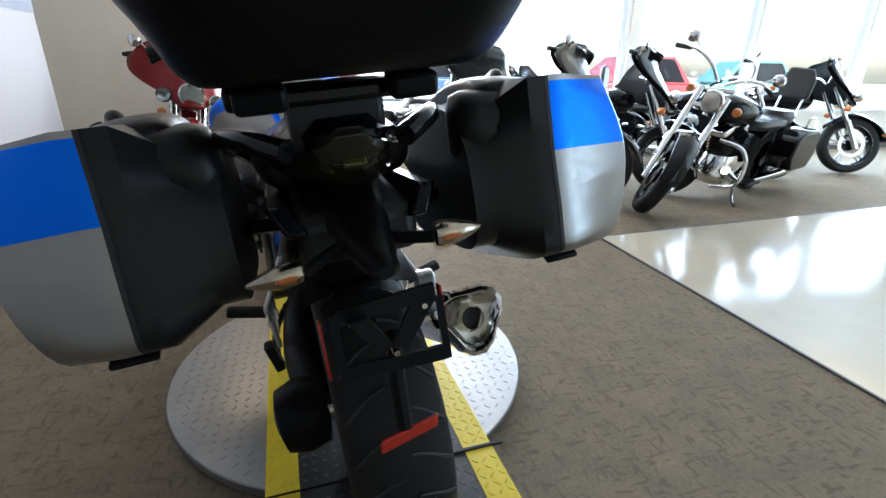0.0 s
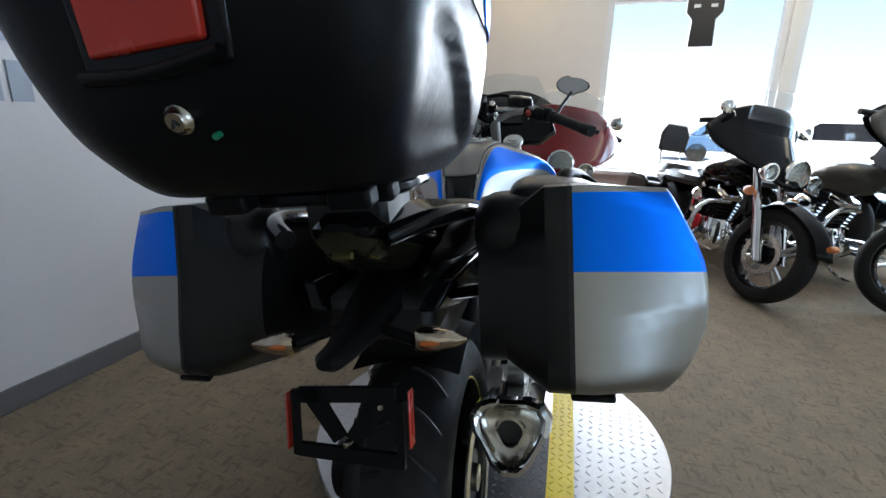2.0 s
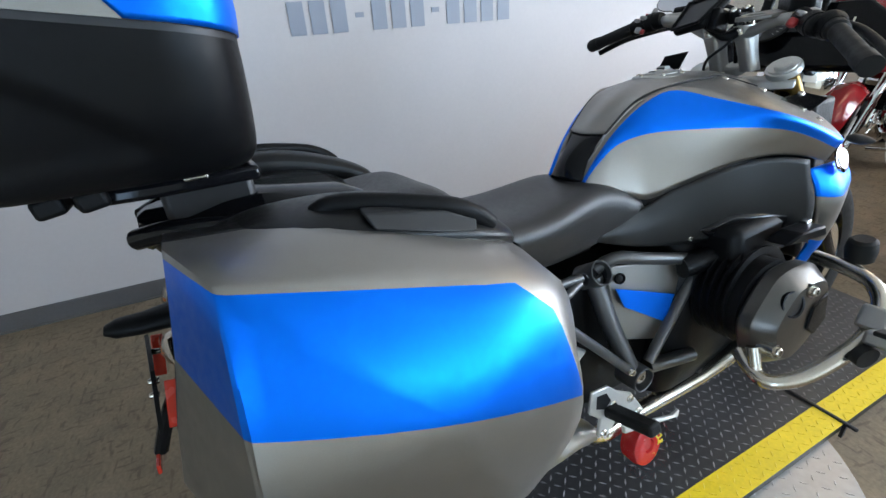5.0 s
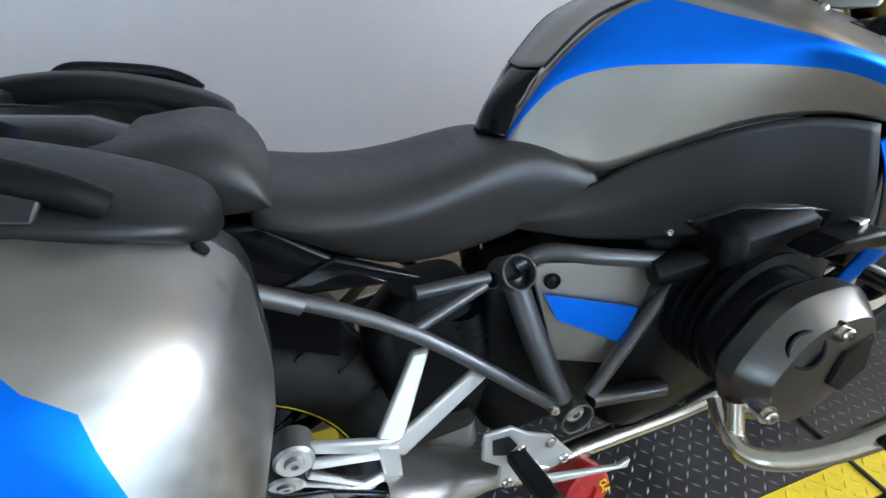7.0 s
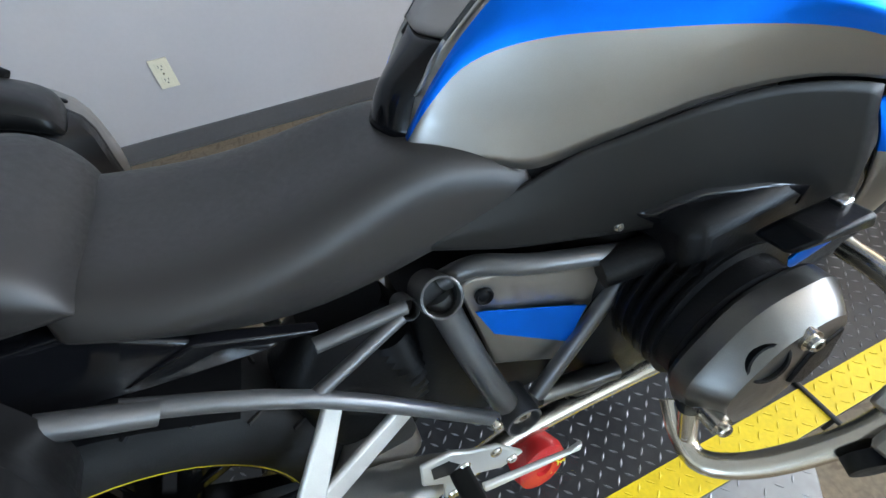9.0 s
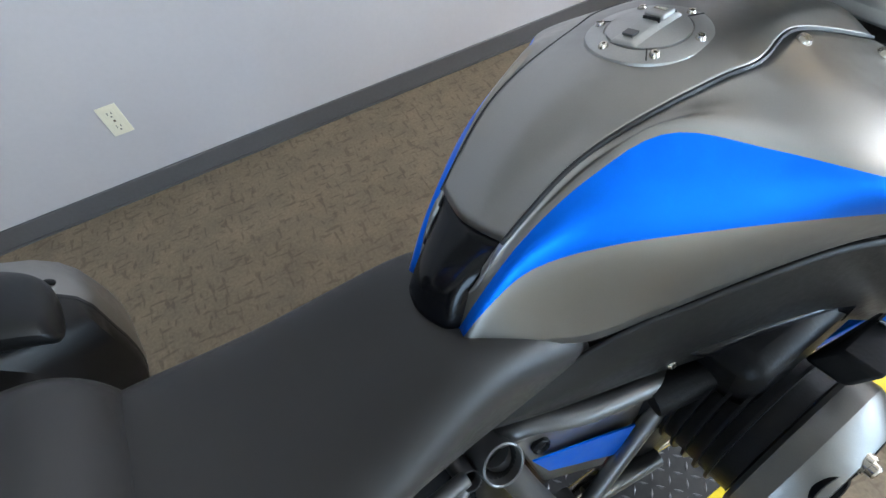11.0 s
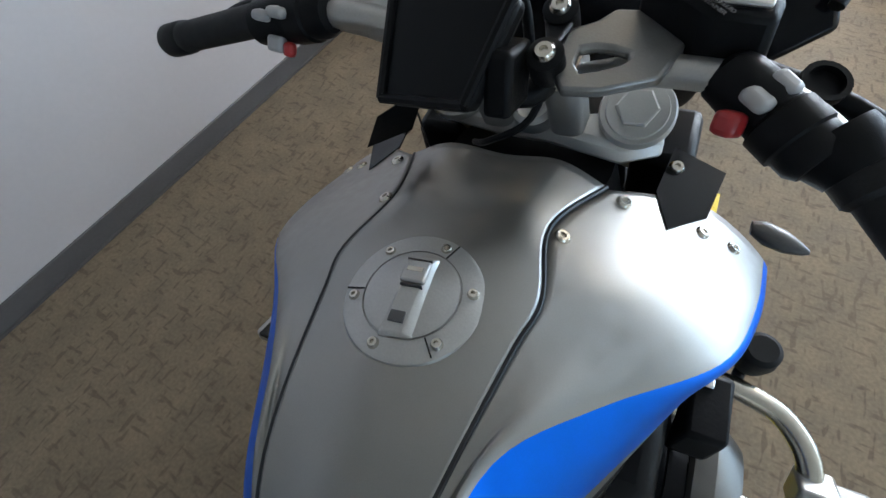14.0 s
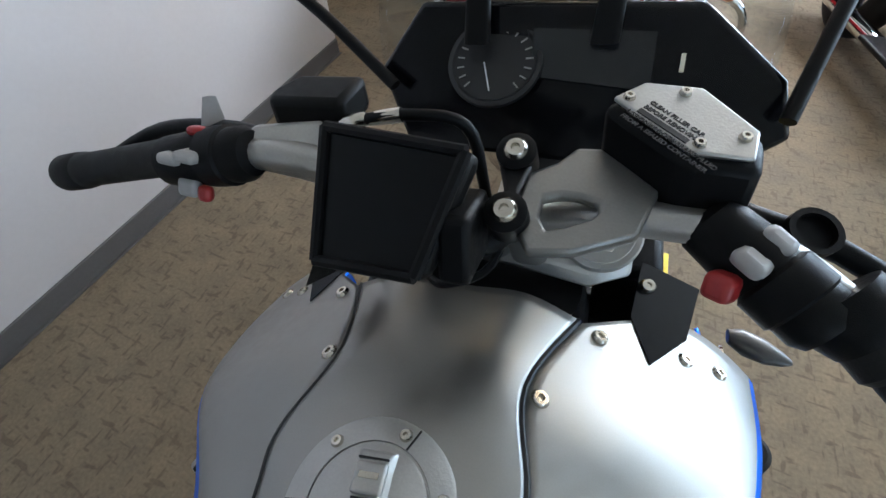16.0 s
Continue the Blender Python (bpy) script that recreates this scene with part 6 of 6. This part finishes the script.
for s, base, mc in ((1, V(0.262, 1.215, 1.035), V(0.355, 1.44, 1.185)), (-1, V(-0.13, 1.235, 1.05), V(-0.335, 1.325, 1.185))):
    mi = part("mirror", tube(bmesh.new(), [base, base.lerp(mc, 0.5) + V(0, 0.01, -0.005), mc + V(0, 0.01, -0.02)], 0.0075, 10), BLACKPL, bike, "rear-view mirror on a black stem")
    d = V(-s * 0.12, -1, 0.22).normalized()
    qq = d.to_track_quat("Z", "Y").to_matrix()
    ell = lambda k, h: [mc + qq @ V(-s * k * (0.068 * math.cos(a) + 0.018 * math.sin(a)), k * 0.040 * math.sin(a) * (1.15 if math.cos(a) > 0 else 0.9), h) for a in (2 * math.pi * i / 28 for i in range(28))]
    part("housing", loft([ell(0.35, -0.035), ell(0.8, -0.022), ell(1.0, 0.0), ell(0.97, 0.004)]), BLACKGLOSS, mi)
    part("glass", loft([ell(0.92, 0.003), ell(0.92, 0.006)]), MIRROR, mi)
part("indicator", loft([[V(0.262 + 0.034 * k, 1.110 - 0.012 * k, 0.822) + V(0, r * math.cos(a), r * 0.7 * math.sin(a)) for a in (2 * math.pi * i / 12 for i in range(12))] for k, r in ((0, 0.009), (0.4, 0.016), (1.0, 0.015), (1.5, 0.008), (1.7, 0.003))]), FRAMEM, bike)
# oil pack wedged by the footrest
sack = thing("oil_pack", BIKE, "crinkled clear bag holding a red and yellow pack", "bag")
part("pack", lathe(bmesh.new(), [(-0.03, 0.050), (0.0, 0.056), (0.012, 0.052), (0.016, 0.044), (0.016, 0.018), (0.010, 0.016), (0.010, 0)], (0.165, 0.590, 0.125), (1, 0.1, 0.15), 36), mat("red_pack", (0.45, 0.02, 0.02), 0.25), sack)
for word, a0 in (("CLE", 40), ("NER", 250)):
    for k, ch in enumerate(word):
        a = radians(a0 - 22 * k if a0 < 90 else a0 + 22 * k)
        turn = a - math.pi / 2 if a0 < 90 else a + math.pi / 2
        r = 0.030 if a0 < 90 else 0.044
        text(ch, Matrix.Translation((0.1832, 0.590 + r * math.cos(a), 0.125 + r * math.sin(a))) @ Matrix.Rotation(turn, 4, "X") @ Matrix(((0, 0, 1, 0), (1, 0, 0, 0), (0, 1, 0, 0), (0, 0, 0, 1))), 0.022, YELLOWSTRIPE, sack, 0.0006, "CENTER")
rng = random.Random(5)
ringz = [[V(0.15 + 0.05 * k, 0.590 + (0.070 + rng.uniform(-0.008, 0.010)) * math.cos(a), 0.122 + (0.072 + rng.uniform(-0.008, 0.010)) * math.sin(a)) for a in (2 * math.pi * i / 22 for i in range(22))] for k in (0, 0.5, 1)]
part("clear_bag", loft(ringz, caps=False), CLEAR, sack, "crinkled clear film", smooth=0)


# ---- motorcycles in the showroom row ----
def cruiser(m, paint, label, fairing=True, bags=True, sissy=False, steer=0, screen=True, chrome_fork=True, lift=0.0, reach=0.0):
    """A heavy touring cruiser; local y runs forward, origin under the rear axle."""
    b = thing("cruiser", m @ pose(0, 0, 0, 0, -7, 0) @ Matrix.Scale(0.92, 4), label, "motorcycle", "parked motorcycles")
    wheel(b, (0, 0, 0.32), 0.32, 0.15, 0.20, "rear_wheel", 6, None, 1, BLACKGLOSS)
    wy = 1.62 + reach
    axis = V(0, -0.45 - 1.2 * reach, 0.89).normalized()
    st = Matrix.Translation((0, wy, 0.33)) @ Matrix.Rotation(radians(steer), 4, axis) @ Matrix.Translation((0, -wy, -0.33))
    P = lambda x, y, z: st @ V(x, y + reach * (1 - 1.7 * max(0.0, z - 0.33)), z + lift * max(0.0, z - 0.75))
    AIM = st.to_3x3() @ V(0, 1, 0)
    fw = wheel(b, (0, wy, 0.33), 0.33, 0.12, 0.245, "front_wheel", 5, None, 1, BLACKGLOSS, ALU)
    fw.matrix_local = st @ Matrix.Translation((0, wy, 0.33))
    part("rim_lip", lathe(bmesh.new(), [(0.052, 0.252), (0.053, 0.240)], (0, 0, 0), (1, 0, 0), 48, False), CHROME, fw)
    fd = surface([[P(-0.085, 1.36, 0.52), P(-0.09, 1.60, 0.68), P(-0.085, 1.88, 0.57), P(-0.07, 1.99, 0.42)], [P(0, 1.31, 0.55), P(0, 1.60, 0.725), P(0, 1.92, 0.60), P(0, 2.03, 0.42)], [P(0.085, 1.36, 0.52), P(0.09, 1.60, 0.68), P(0.085, 1.88, 0.57), P(0.07, 1.99, 0.42)]], 16, 6, [0, 0])
    shell(part("front_fender", fd, paint, b), 0.003)
    if bags and fairing and screen:
        part("fender_lamp", boxm(P(0, 2.0, 0.50), (0.06, 0.035, 0.05), rotm(-55, 0, steer)), AMBER, b, "amber fender tip lamp", bevel=0.01)
    for s in (-1, 1):
        fk = part("fork_leg", cyl(bmesh.new(), P(s * 0.11, 1.64, 0.30), P(s * 0.115, 1.30, 0.98), 0.026), CHROME if chrome_fork else BLACKGLOSS, b)
        part("fork_slider", cyl(bmesh.new(), P(s * 0.11, 1.65, 0.28), P(s * 0.112, 1.50, 0.60), 0.034), CHROME, fk)
        bar = part("handlebar", tube(bmesh.new(), [P(s * 0.03, 1.26, 1.05), P(s * 0.15, 1.24, 1.14), P(s * 0.30, 1.14, 1.17), P(s * 0.44, 1.02, 1.12)], 0.013, 10), CHROME, b)
        part("grip", cyl(bmesh.new(), P(s * 0.34, 1.10, 1.155), P(s * 0.45, 1.01, 1.115), 0.019), RUBBER, bar)
        mi = part("mirror", tube(bmesh.new(), [P(s * 0.29, 1.15, 1.17), P(s * 0.31, 1.16, 1.21), P(s * 0.36, 1.15, 1.23)], 0.006, 8), CHROME, b)
        bm = bmesh.new()
        lathe(bm, [(-0.03, 0.02), (-0.02, 0.045), (0.0, 0.052), (0.004, 0.048), (0.004, 0)], P(s * 0.38, 1.15, 1.24), (0, -1, 0.1), 20)
        part("mirror_head", bm, CHROME, mi)
        bm = bmesh.new()
        lathe(bm, [(-0.05, 0.015), (-0.03, 0.030), (0.0, 0.034), (0.01, 0.030), (0.014, 0.0)], P(s * 0.20, 1.45, 0.72 if fairing else 0.95), (0, 1, 0), 20)
        part("indicator", bm, AMBER, b, "amber front indicator")
        if fairing:
            bm = bmesh.new()
            lathe(bm, [(-0.07, 0.02), (-0.04, 0.055), (0.0, 0.062), (0.008, 0.060), (0.008, 0.053), (-0.02, 0.045), (-0.03, 0.015), (-0.015, 0.010), (-0.014, 0)], P(s * 0.195, 1.54, 0.865), AIM, 24, False)
            pl = part("passing_lamp", bm, CHROME, b)
            bm = bmesh.new()
            lathe(bm, [(0.004, 0.053), (0.014, 0.045), (0.018, 0.0)], P(s * 0.195, 1.54, 0.865), AIM, 24)
            part("lens", bm, CLEAR, pl)
        if bags:
            part("saddlebag", loft([[V(s * x, y, z) for y, z in ((-0.36, 0.62), (-0.38, 0.42), (-0.30, 0.30), (0.10, 0.30), (0.20, 0.42), (0.18, 0.60), (0.05, 0.66), (-0.28, 0.68))] for x in (0.15, 0.20, 0.33, 0.37)]), paint, b, bevel=0.02)
        part("exhaust", tube(bmesh.new(), [(s * 0.16, 1.00, 0.35), (s * 0.20, 0.80, 0.24), (s * 0.21, 0.40, 0.22), (s * 0.22, -0.45, 0.24)], 0.040, 12), CHROME, b)
        part("crash_bar", tube(bmesh.new(), [(s * 0.12, 1.20, 0.62), (s * 0.30, 1.22, 0.60), (s * 0.37, 1.21, 0.48), (s * 0.34, 1.20, 0.30), (s * 0.14, 1.15, 0.22)], 0.016, 10), CHROME, b)
        part("floorboard", boxm((s * 0.30, 0.85, 0.27), (0.12, 0.30, 0.025)), BLACKPL, b, bevel=0.008)
    for y0, lean in ((0.66, -22), (0.86, 22)):
        d = Matrix.Rotation(radians(-lean), 3, "X")
        cyb = part("cylinder", boxm(V(0, y0, 0.44) + d @ V(0, 0, 0.10), (0.12, 0.12, 0.22), d), BLACKGLOSS, b)
        for k in range(7):
            part("cooling_fin", boxm(V(0, y0, 0.44) + d @ V(0, 0, 0.03 * k), (0.16, 0.16, 0.012), d), BLACKGLOSS, cyb)
        part("rocker_cover", boxm(V(0, y0, 0.44) + d @ V(0, 0, 0.24), (0.15, 0.17, 0.07), d), CHROME, cyb, bevel=0.02)
    part("crankcase", loft([rrect(0, 0.75, 0.24, 0.50, 0.20, 0.10), rrect(0, 0.75, 0.28, 0.56, 0.30, 0.12), rrect(0, 0.75, 0.24, 0.46, 0.45, 0.10)]), CHROME, b)
    bm = bmesh.new()
    lathe(bm, [(0, 0.11), (0.03, 0.105), (0.045, 0.08), (0.048, 0)], (0.13, 0.75, 0.56), (1, 0, 0), 28)
    part("air_cleaner", bm, CHROME, b)
    part("fuel_tank", loft([[V(w * math.cos(a), y, z + h * math.sin(a)) for a in (2 * math.pi * k / 18 for k in range(18))] for y, z, w, h in ((0.52, 0.80, 0.06, 0.05), (0.58, 0.81, 0.13, 0.09), (0.80, 0.83, 0.17, 0.12), (1.00, 0.84, 0.16, 0.13), (1.12, 0.84, 0.11, 0.10), (1.16, 0.84, 0.05, 0.05))]), paint, b)
    part("seat", loft([rrect(0, 0.28, 0.30, 0.60, 0.66, 0.12), rrect(0, 0.28, 0.36, 0.66, 0.70, 0.14), rrect(0, 0.27, 0.34, 0.64, 0.745, 0.14), rrect(0, 0.26, 0.22, 0.50, 0.765, 0.10)]), LEATHER, b)
    part("pillion_pad", loft([rrect(0, -0.12, 0.26, 0.34, 0.70, 0.10), rrect(0, -0.12, 0.28, 0.36, 0.76, 0.12), rrect(0, -0.12, 0.24, 0.32, 0.81, 0.12)]), LEATHER, b)
    shell(part("rear_fender", surface([[(-0.10, 0.28, 0.55), (-0.105, 0.0, 0.70), (-0.10, -0.30, 0.55), (-0.09, -0.40, 0.36)], [(0, 0.30, 0.60), (0, 0.0, 0.74), (0, -0.34, 0.58), (0, -0.44, 0.36)], [(0.10, 0.28, 0.55), (0.105, 0.0, 0.70), (0.10, -0.30, 0.55), (0.09, -0.40, 0.36)]], 14, 5, [0, 0]), paint, b), 0.003)
    if sissy:
        part("backrest", loft([[V(x, -0.33 + 0.03 * x * x * 20 - k * 0.06, z) for x, z in ((-0.14, 0.92), (0.14, 0.92), (0.15, 1.10), (0.10, 1.20), (-0.10, 1.20), (-0.15, 1.10))] for k in (0, 1)]), LEATHER, b, bevel=0.02)
        for s in (-1, 1):
            part("backrest_rod", tube(bmesh.new(), [(s * 0.10, -0.28, 0.72), (s * 0.10, -0.36, 0.95)], 0.009, 8), CHROME, b)
    if fairing:
        # batwing: low hump over the lamp, wing tips at mid height, swept back to the sides
        WING = [(0.80, 0.10), (0.87, 0.20), (0.93, 0.33), (1.00, 0.415), (1.09, 0.430), (1.16, 0.385), (1.22, 0.31), (1.265, 0.20)]
        wing = lambda k, back, dz=0.0: [[P(w * u * k, 1.60 - 0.72 * (z - 0.80) - (0.34 - 0.10 * (z - 0.8)) * abs(w * u / 0.43) ** 1.7 - back, z + dz + (0.05 * (1 - (w * u / 0.43) ** 2) if z > 1.2 else 0)) for u in (-1, -0.6, 0, 0.6, 1)] for z, w in WING]
        fr = part("fairing", surface(wing(1.0, 0.0), 18, 3, [0] * 7), paint, b, "batwing fork fairing", 60)
        shell(fr, 0.018)
        part("inner_fairing", surface(wing(0.93, 0.05), 14, 2, [0] * 7), BLACKPL, fr, "black inner fairing")
        if not screen:
            shell(part("wind_deflector", surface([[P(-0.24, 1.27, 1.24), P(-0.14, 1.33, 1.27), P(0, 1.36, 1.30), P(0.14, 1.33, 1.27), P(0.24, 1.27, 1.24)], [P(-0.20, 1.20, 1.30), P(-0.11, 1.25, 1.35), P(0, 1.27, 1.37), P(0.11, 1.25, 1.35), P(0.20, 1.20, 1.30)]], 14, 4, [0]), BLACKGLOSS, b, "short dark wind deflector"), 0.004)
        bm = bmesh.new()
        lathe(bm, [(-0.08, 0.05), (-0.04, 0.088), (0.0, 0.102), (0.015, 0.099), (0.018, 0.088), (0.0, 0.088)], P(0, 1.555, 0.895), AIM, 30, False)
        hl = part("headlamp", bm, CHROME, b)
        bm = bmesh.new()
        lathe(bm, [(0.004, 0.088), (0.022, 0.07), (0.030, 0.0)], P(0, 1.555, 0.895), AIM, 30)
        part("lens", bm, CLEAR, hl)
        part("reflector", lathe(bmesh.new(), [(0.006, 0.088), (-0.02, 0.074), (-0.04, 0.045), (-0.048, 0.016), (-0.03, 0.012), (-0.028, 0)], P(0, 1.555, 0.895), AIM, 30), LAMPBOWL, hl)
        if screen:
            shell(part("windscreen", surface([[P(-0.30, 1.28, 1.18), P(-0.29, 1.26, 1.28), P(-0.20, 1.22, 1.40)], [P(0, 1.38, 1.20), P(0, 1.33, 1.32), P(0, 1.25, 1.44)], [P(0.30, 1.28, 1.18), P(0.29, 1.26, 1.28), P(0.20, 1.22, 1.40)]], 10, 6, [0, 0]), CLEAR, b), 0.003)
    else:
        bm = bmesh.new()
        lathe(bm, [(-0.12, 0.03), (-0.06, 0.085), (0.0, 0.095), (0.012, 0.088)], P(0, 1.42, 0.93), (0, 1, -0.05), 28)
        hl = part("headlamp", bm, CHROME, b)
        bm = bmesh.new()
        lathe(bm, [(0.006, 0.084), (0.022, 0.06), (0.028, 0.0)], P(0, 1.42, 0.93), (0, 1, -0.05), 28)
        part("lens", bm, LENS, hl)
        part("fork_yoke", boxm(P(0, 1.36, 0.88), (0.27, 0.05, 0.04), rotm(25, 0, steer)), CHROME, b, bevel=0.01)
        part("fork_yoke", boxm(P(0, 1.30, 1.00), (0.27, 0.05, 0.03), rotm(25, 0, steer)), CHROME, b, bevel=0.01)
    part("kick_stand", tube(bmesh.new(), [(-0.14, 0.72, 0.25), (-0.24, 0.85, 0.08), (-0.34, 0.92, 0.035)], 0.011, 8), CHROME, b)
    return b


def park(front_xy, heading, base=1.49):
    """Pose whose front wheel stands at front_xy and which faces the heading (degrees from +y, to the left)."""
    a = radians(heading)
    return pose(front_xy[0] + base * math.sin(a), front_xy[1] - base * math.cos(a), 0, 0, 0, heading)


cruiser(park((0.13, 2.93), 184), RED, "maroon touring motorcycle with chrome lamps and clear screen", True, True, False, 2)
cruiser(park((-0.86, 3.60), 192), RED, "red fairing motorcycle standing beside the lettered wall", True, False, False, 8)
cruiser(park((1.53, 3.00), 196), BIKEBLACK, "gloss black touring motorcycle parked facing the room", True, True, True, 16)
cruiser(park((2.32, 3.01), 204), BIKEGREY, "bronze grey bagger motorcycle with spoked alloy wheel", True, True, True, 36, False)
cruiser(park((3.15, 3.17), 208), BIKEBLACK, "gloss black fairing motorcycle parked in the row", True, True, False, 36, False)
cruiser(park((2.60, 2.56), 112, 1.62), BIKEBLACK, "black naked cruiser motorcycle with wide handlebar and leather bags", False, True, True, 38, reach=0.14)
cruiser(park((4.7, 3.5), 224), BIKEBLACK, "black motorcycle with chrome engine parked by the window", False, True, True, 24)
cruiser(park((5.9, 3.6), 226), BIKEBLACK, "black touring motorcycle at the end of the row", True, True, False, 20)

# ---- wall sign and hanging shirt ----
sign = thing("round_wall_sign", pose(-0.50, FAR_Y - 0.012, 0.69, 90, 0, 0), "large round black ring sign with white letters", "sign")
bm = bmesh.new()
lathe(bm, [(0, 0.72), (0.008, 0.72), (0.008, 0.50), (0, 0.50)], (0, 0, 0), (0, 0, 1), 64, False)
part("ring", bm, BLACK, sign)
for ch, a in (("E", 123), ("R", 112), ("O", 238), ("W", 260), ("O", 274)):
    r = 0.575 if a < 180 else 0.645
    text(ch, Matrix.Translation((r * math.cos(radians(a)), r * math.sin(radians(a)), 0.010)) @ Matrix.Rotation(radians(a - 90 if a < 180 else a + 90), 4, "Z"), 0.12, LETTER, sign, 0.001, "CENTER")
shirt = thing("hanging_vest", pose(1.275, FAR_Y - 0.10, 2.04) @ Matrix.Scale(0.80, 4), "dark leather vest hung on the window frame", "vest")
part("vest", slab([(-0.20, 0, 0.24), (-0.14, 0, 0.33), (0.14, 0, 0.33), (0.20, 0, 0.24), (0.20, 0, 0.10), (0.13, 0, 0.02), (0.14, 0, -0.28), (-0.14, 0, -0.28), (-0.13, 0, 0.02), (-0.20, 0, 0.10)], (0, 0.05, 0)), LEATHER, shirt, bevel=0.015)
for x in (-0.09, 0.09):
    part("patch", boxm((x, -0.004, 0.17), (0.07, 0.006, 0.035)), LETTER, shirt)

# ---- parked cars outside ----
def car(m, paint, label, h=1.45, L=4.5):
    c = thing("car", m, label, "car", "parked cars")
    W = 1.8
    low = [(0, 0.35), (0.05, 0.72), (0.9, 0.82), (1.15, 0.86), (L - 0.9, 0.90), (L - 0.05, 0.80), (L, 0.38)]
    part("body", loft([[V(x, y, z) for y, z in low] for x in (-W / 2, -W / 2 + 0.06, W / 2 - 0.06, W / 2)]), paint, c, bevel=0.06)
    cab = [(1.05, 0.86), (1.75, h), (L - 1.5, h), (L - 0.6, 0.90)]
    part("cabin", loft([[V(x * (0.80 if z > 1 else 0.95), y, z) for y, z in cab] for x in (-W / 2, W / 2)]), paint, c, bevel=0.05)
    for s in (-1, 1):
        part("side_window", slab([V(s * (W / 2 * 0.93), 1.35, 0.93), V(s * (W / 2 * 0.83), 1.80, h - 0.07), V(s * (W / 2 * 0.83), L - 1.55, h - 0.07), V(s * (W / 2 * 0.93), L - 0.95, 0.94)], (s * 0.012, 0, 0)), BLACKGLOSS, c)
        for y in (0.85, L - 0.9):
            wc = thing_part("wheel", c)
            wc.location = (s * (W / 2 - 0.10), y, 0.32)
            bm = bmesh.new()
            lathe(bm, [(-0.10, 0.25), (-0.10, 0.31), (-0.06, 0.33), (0.06, 0.33), (0.10, 0.31), (0.10, 0.25)], (0, 0, 0), (1, 0, 0), 28)
            part("tyre", bm, RUBBER, wc)
            bm = bmesh.new()
            lathe(bm, [(-0.08, 0.22), (0.08, 0.22)], (0, 0, 0), (1, 0, 0), 24)
            part("rim", bm, ALU, wc)
    return c


WHITECAR = mat("white_car_paint", (0.75, 0.76, 0.78), 0.15, 0, 0.02, 20, 0, 0.5)
BLUECAR = mat("blue_car_paint", (0.08, 0.16, 0.30), 0.15, 0.3, 0.02, 20, 0, 0.5)
REDCAR = mat("red_car_paint", (0.42, 0.05, 0.06), 0.15, 0.2, 0.02, 20, 0, 0.5)
TEALCAR = mat("teal_car_paint", (0.10, 0.34, 0.34), 0.15, 0.2, 0.02, 20, 0, 0.5)
car(pose(9.0, 15.5, -0.15, 0, 0, 80), WHITECAR, "white saloon car parked on the forecourt")
car(pose(7.3, 19.0, -0.15, 0, 0, 84), BLUECAR, "blue estate car parked further back", 1.6)
car(pose(13.2, 14.0, -0.15, 0, 0, 86), REDCAR, "red pickup car parked by the kerb", 1.7, 4.9)
car(pose(19.5, 15.5, -0.15, 0, 0, 80), TEALCAR, "teal car parked in the sun", 1.7, 4.9)
far = thing("far_building", pose(8, 60, -0.15), "low pale building across the road", "building")
part("wall", boxm((0, 0, 1.9), (50, 10, 3.8)), WALLW, far, smooth=0)
part("roof", boxm((0, 0, 3.95), (51, 11, 0.3)), WHITETRIM, far, smooth=0)
for k in range(7):
    part("window", boxm((-21 + 7 * k, -5.03, 1.7), (3.0, 0.08, 1.6)), BAND, far, smooth=0)
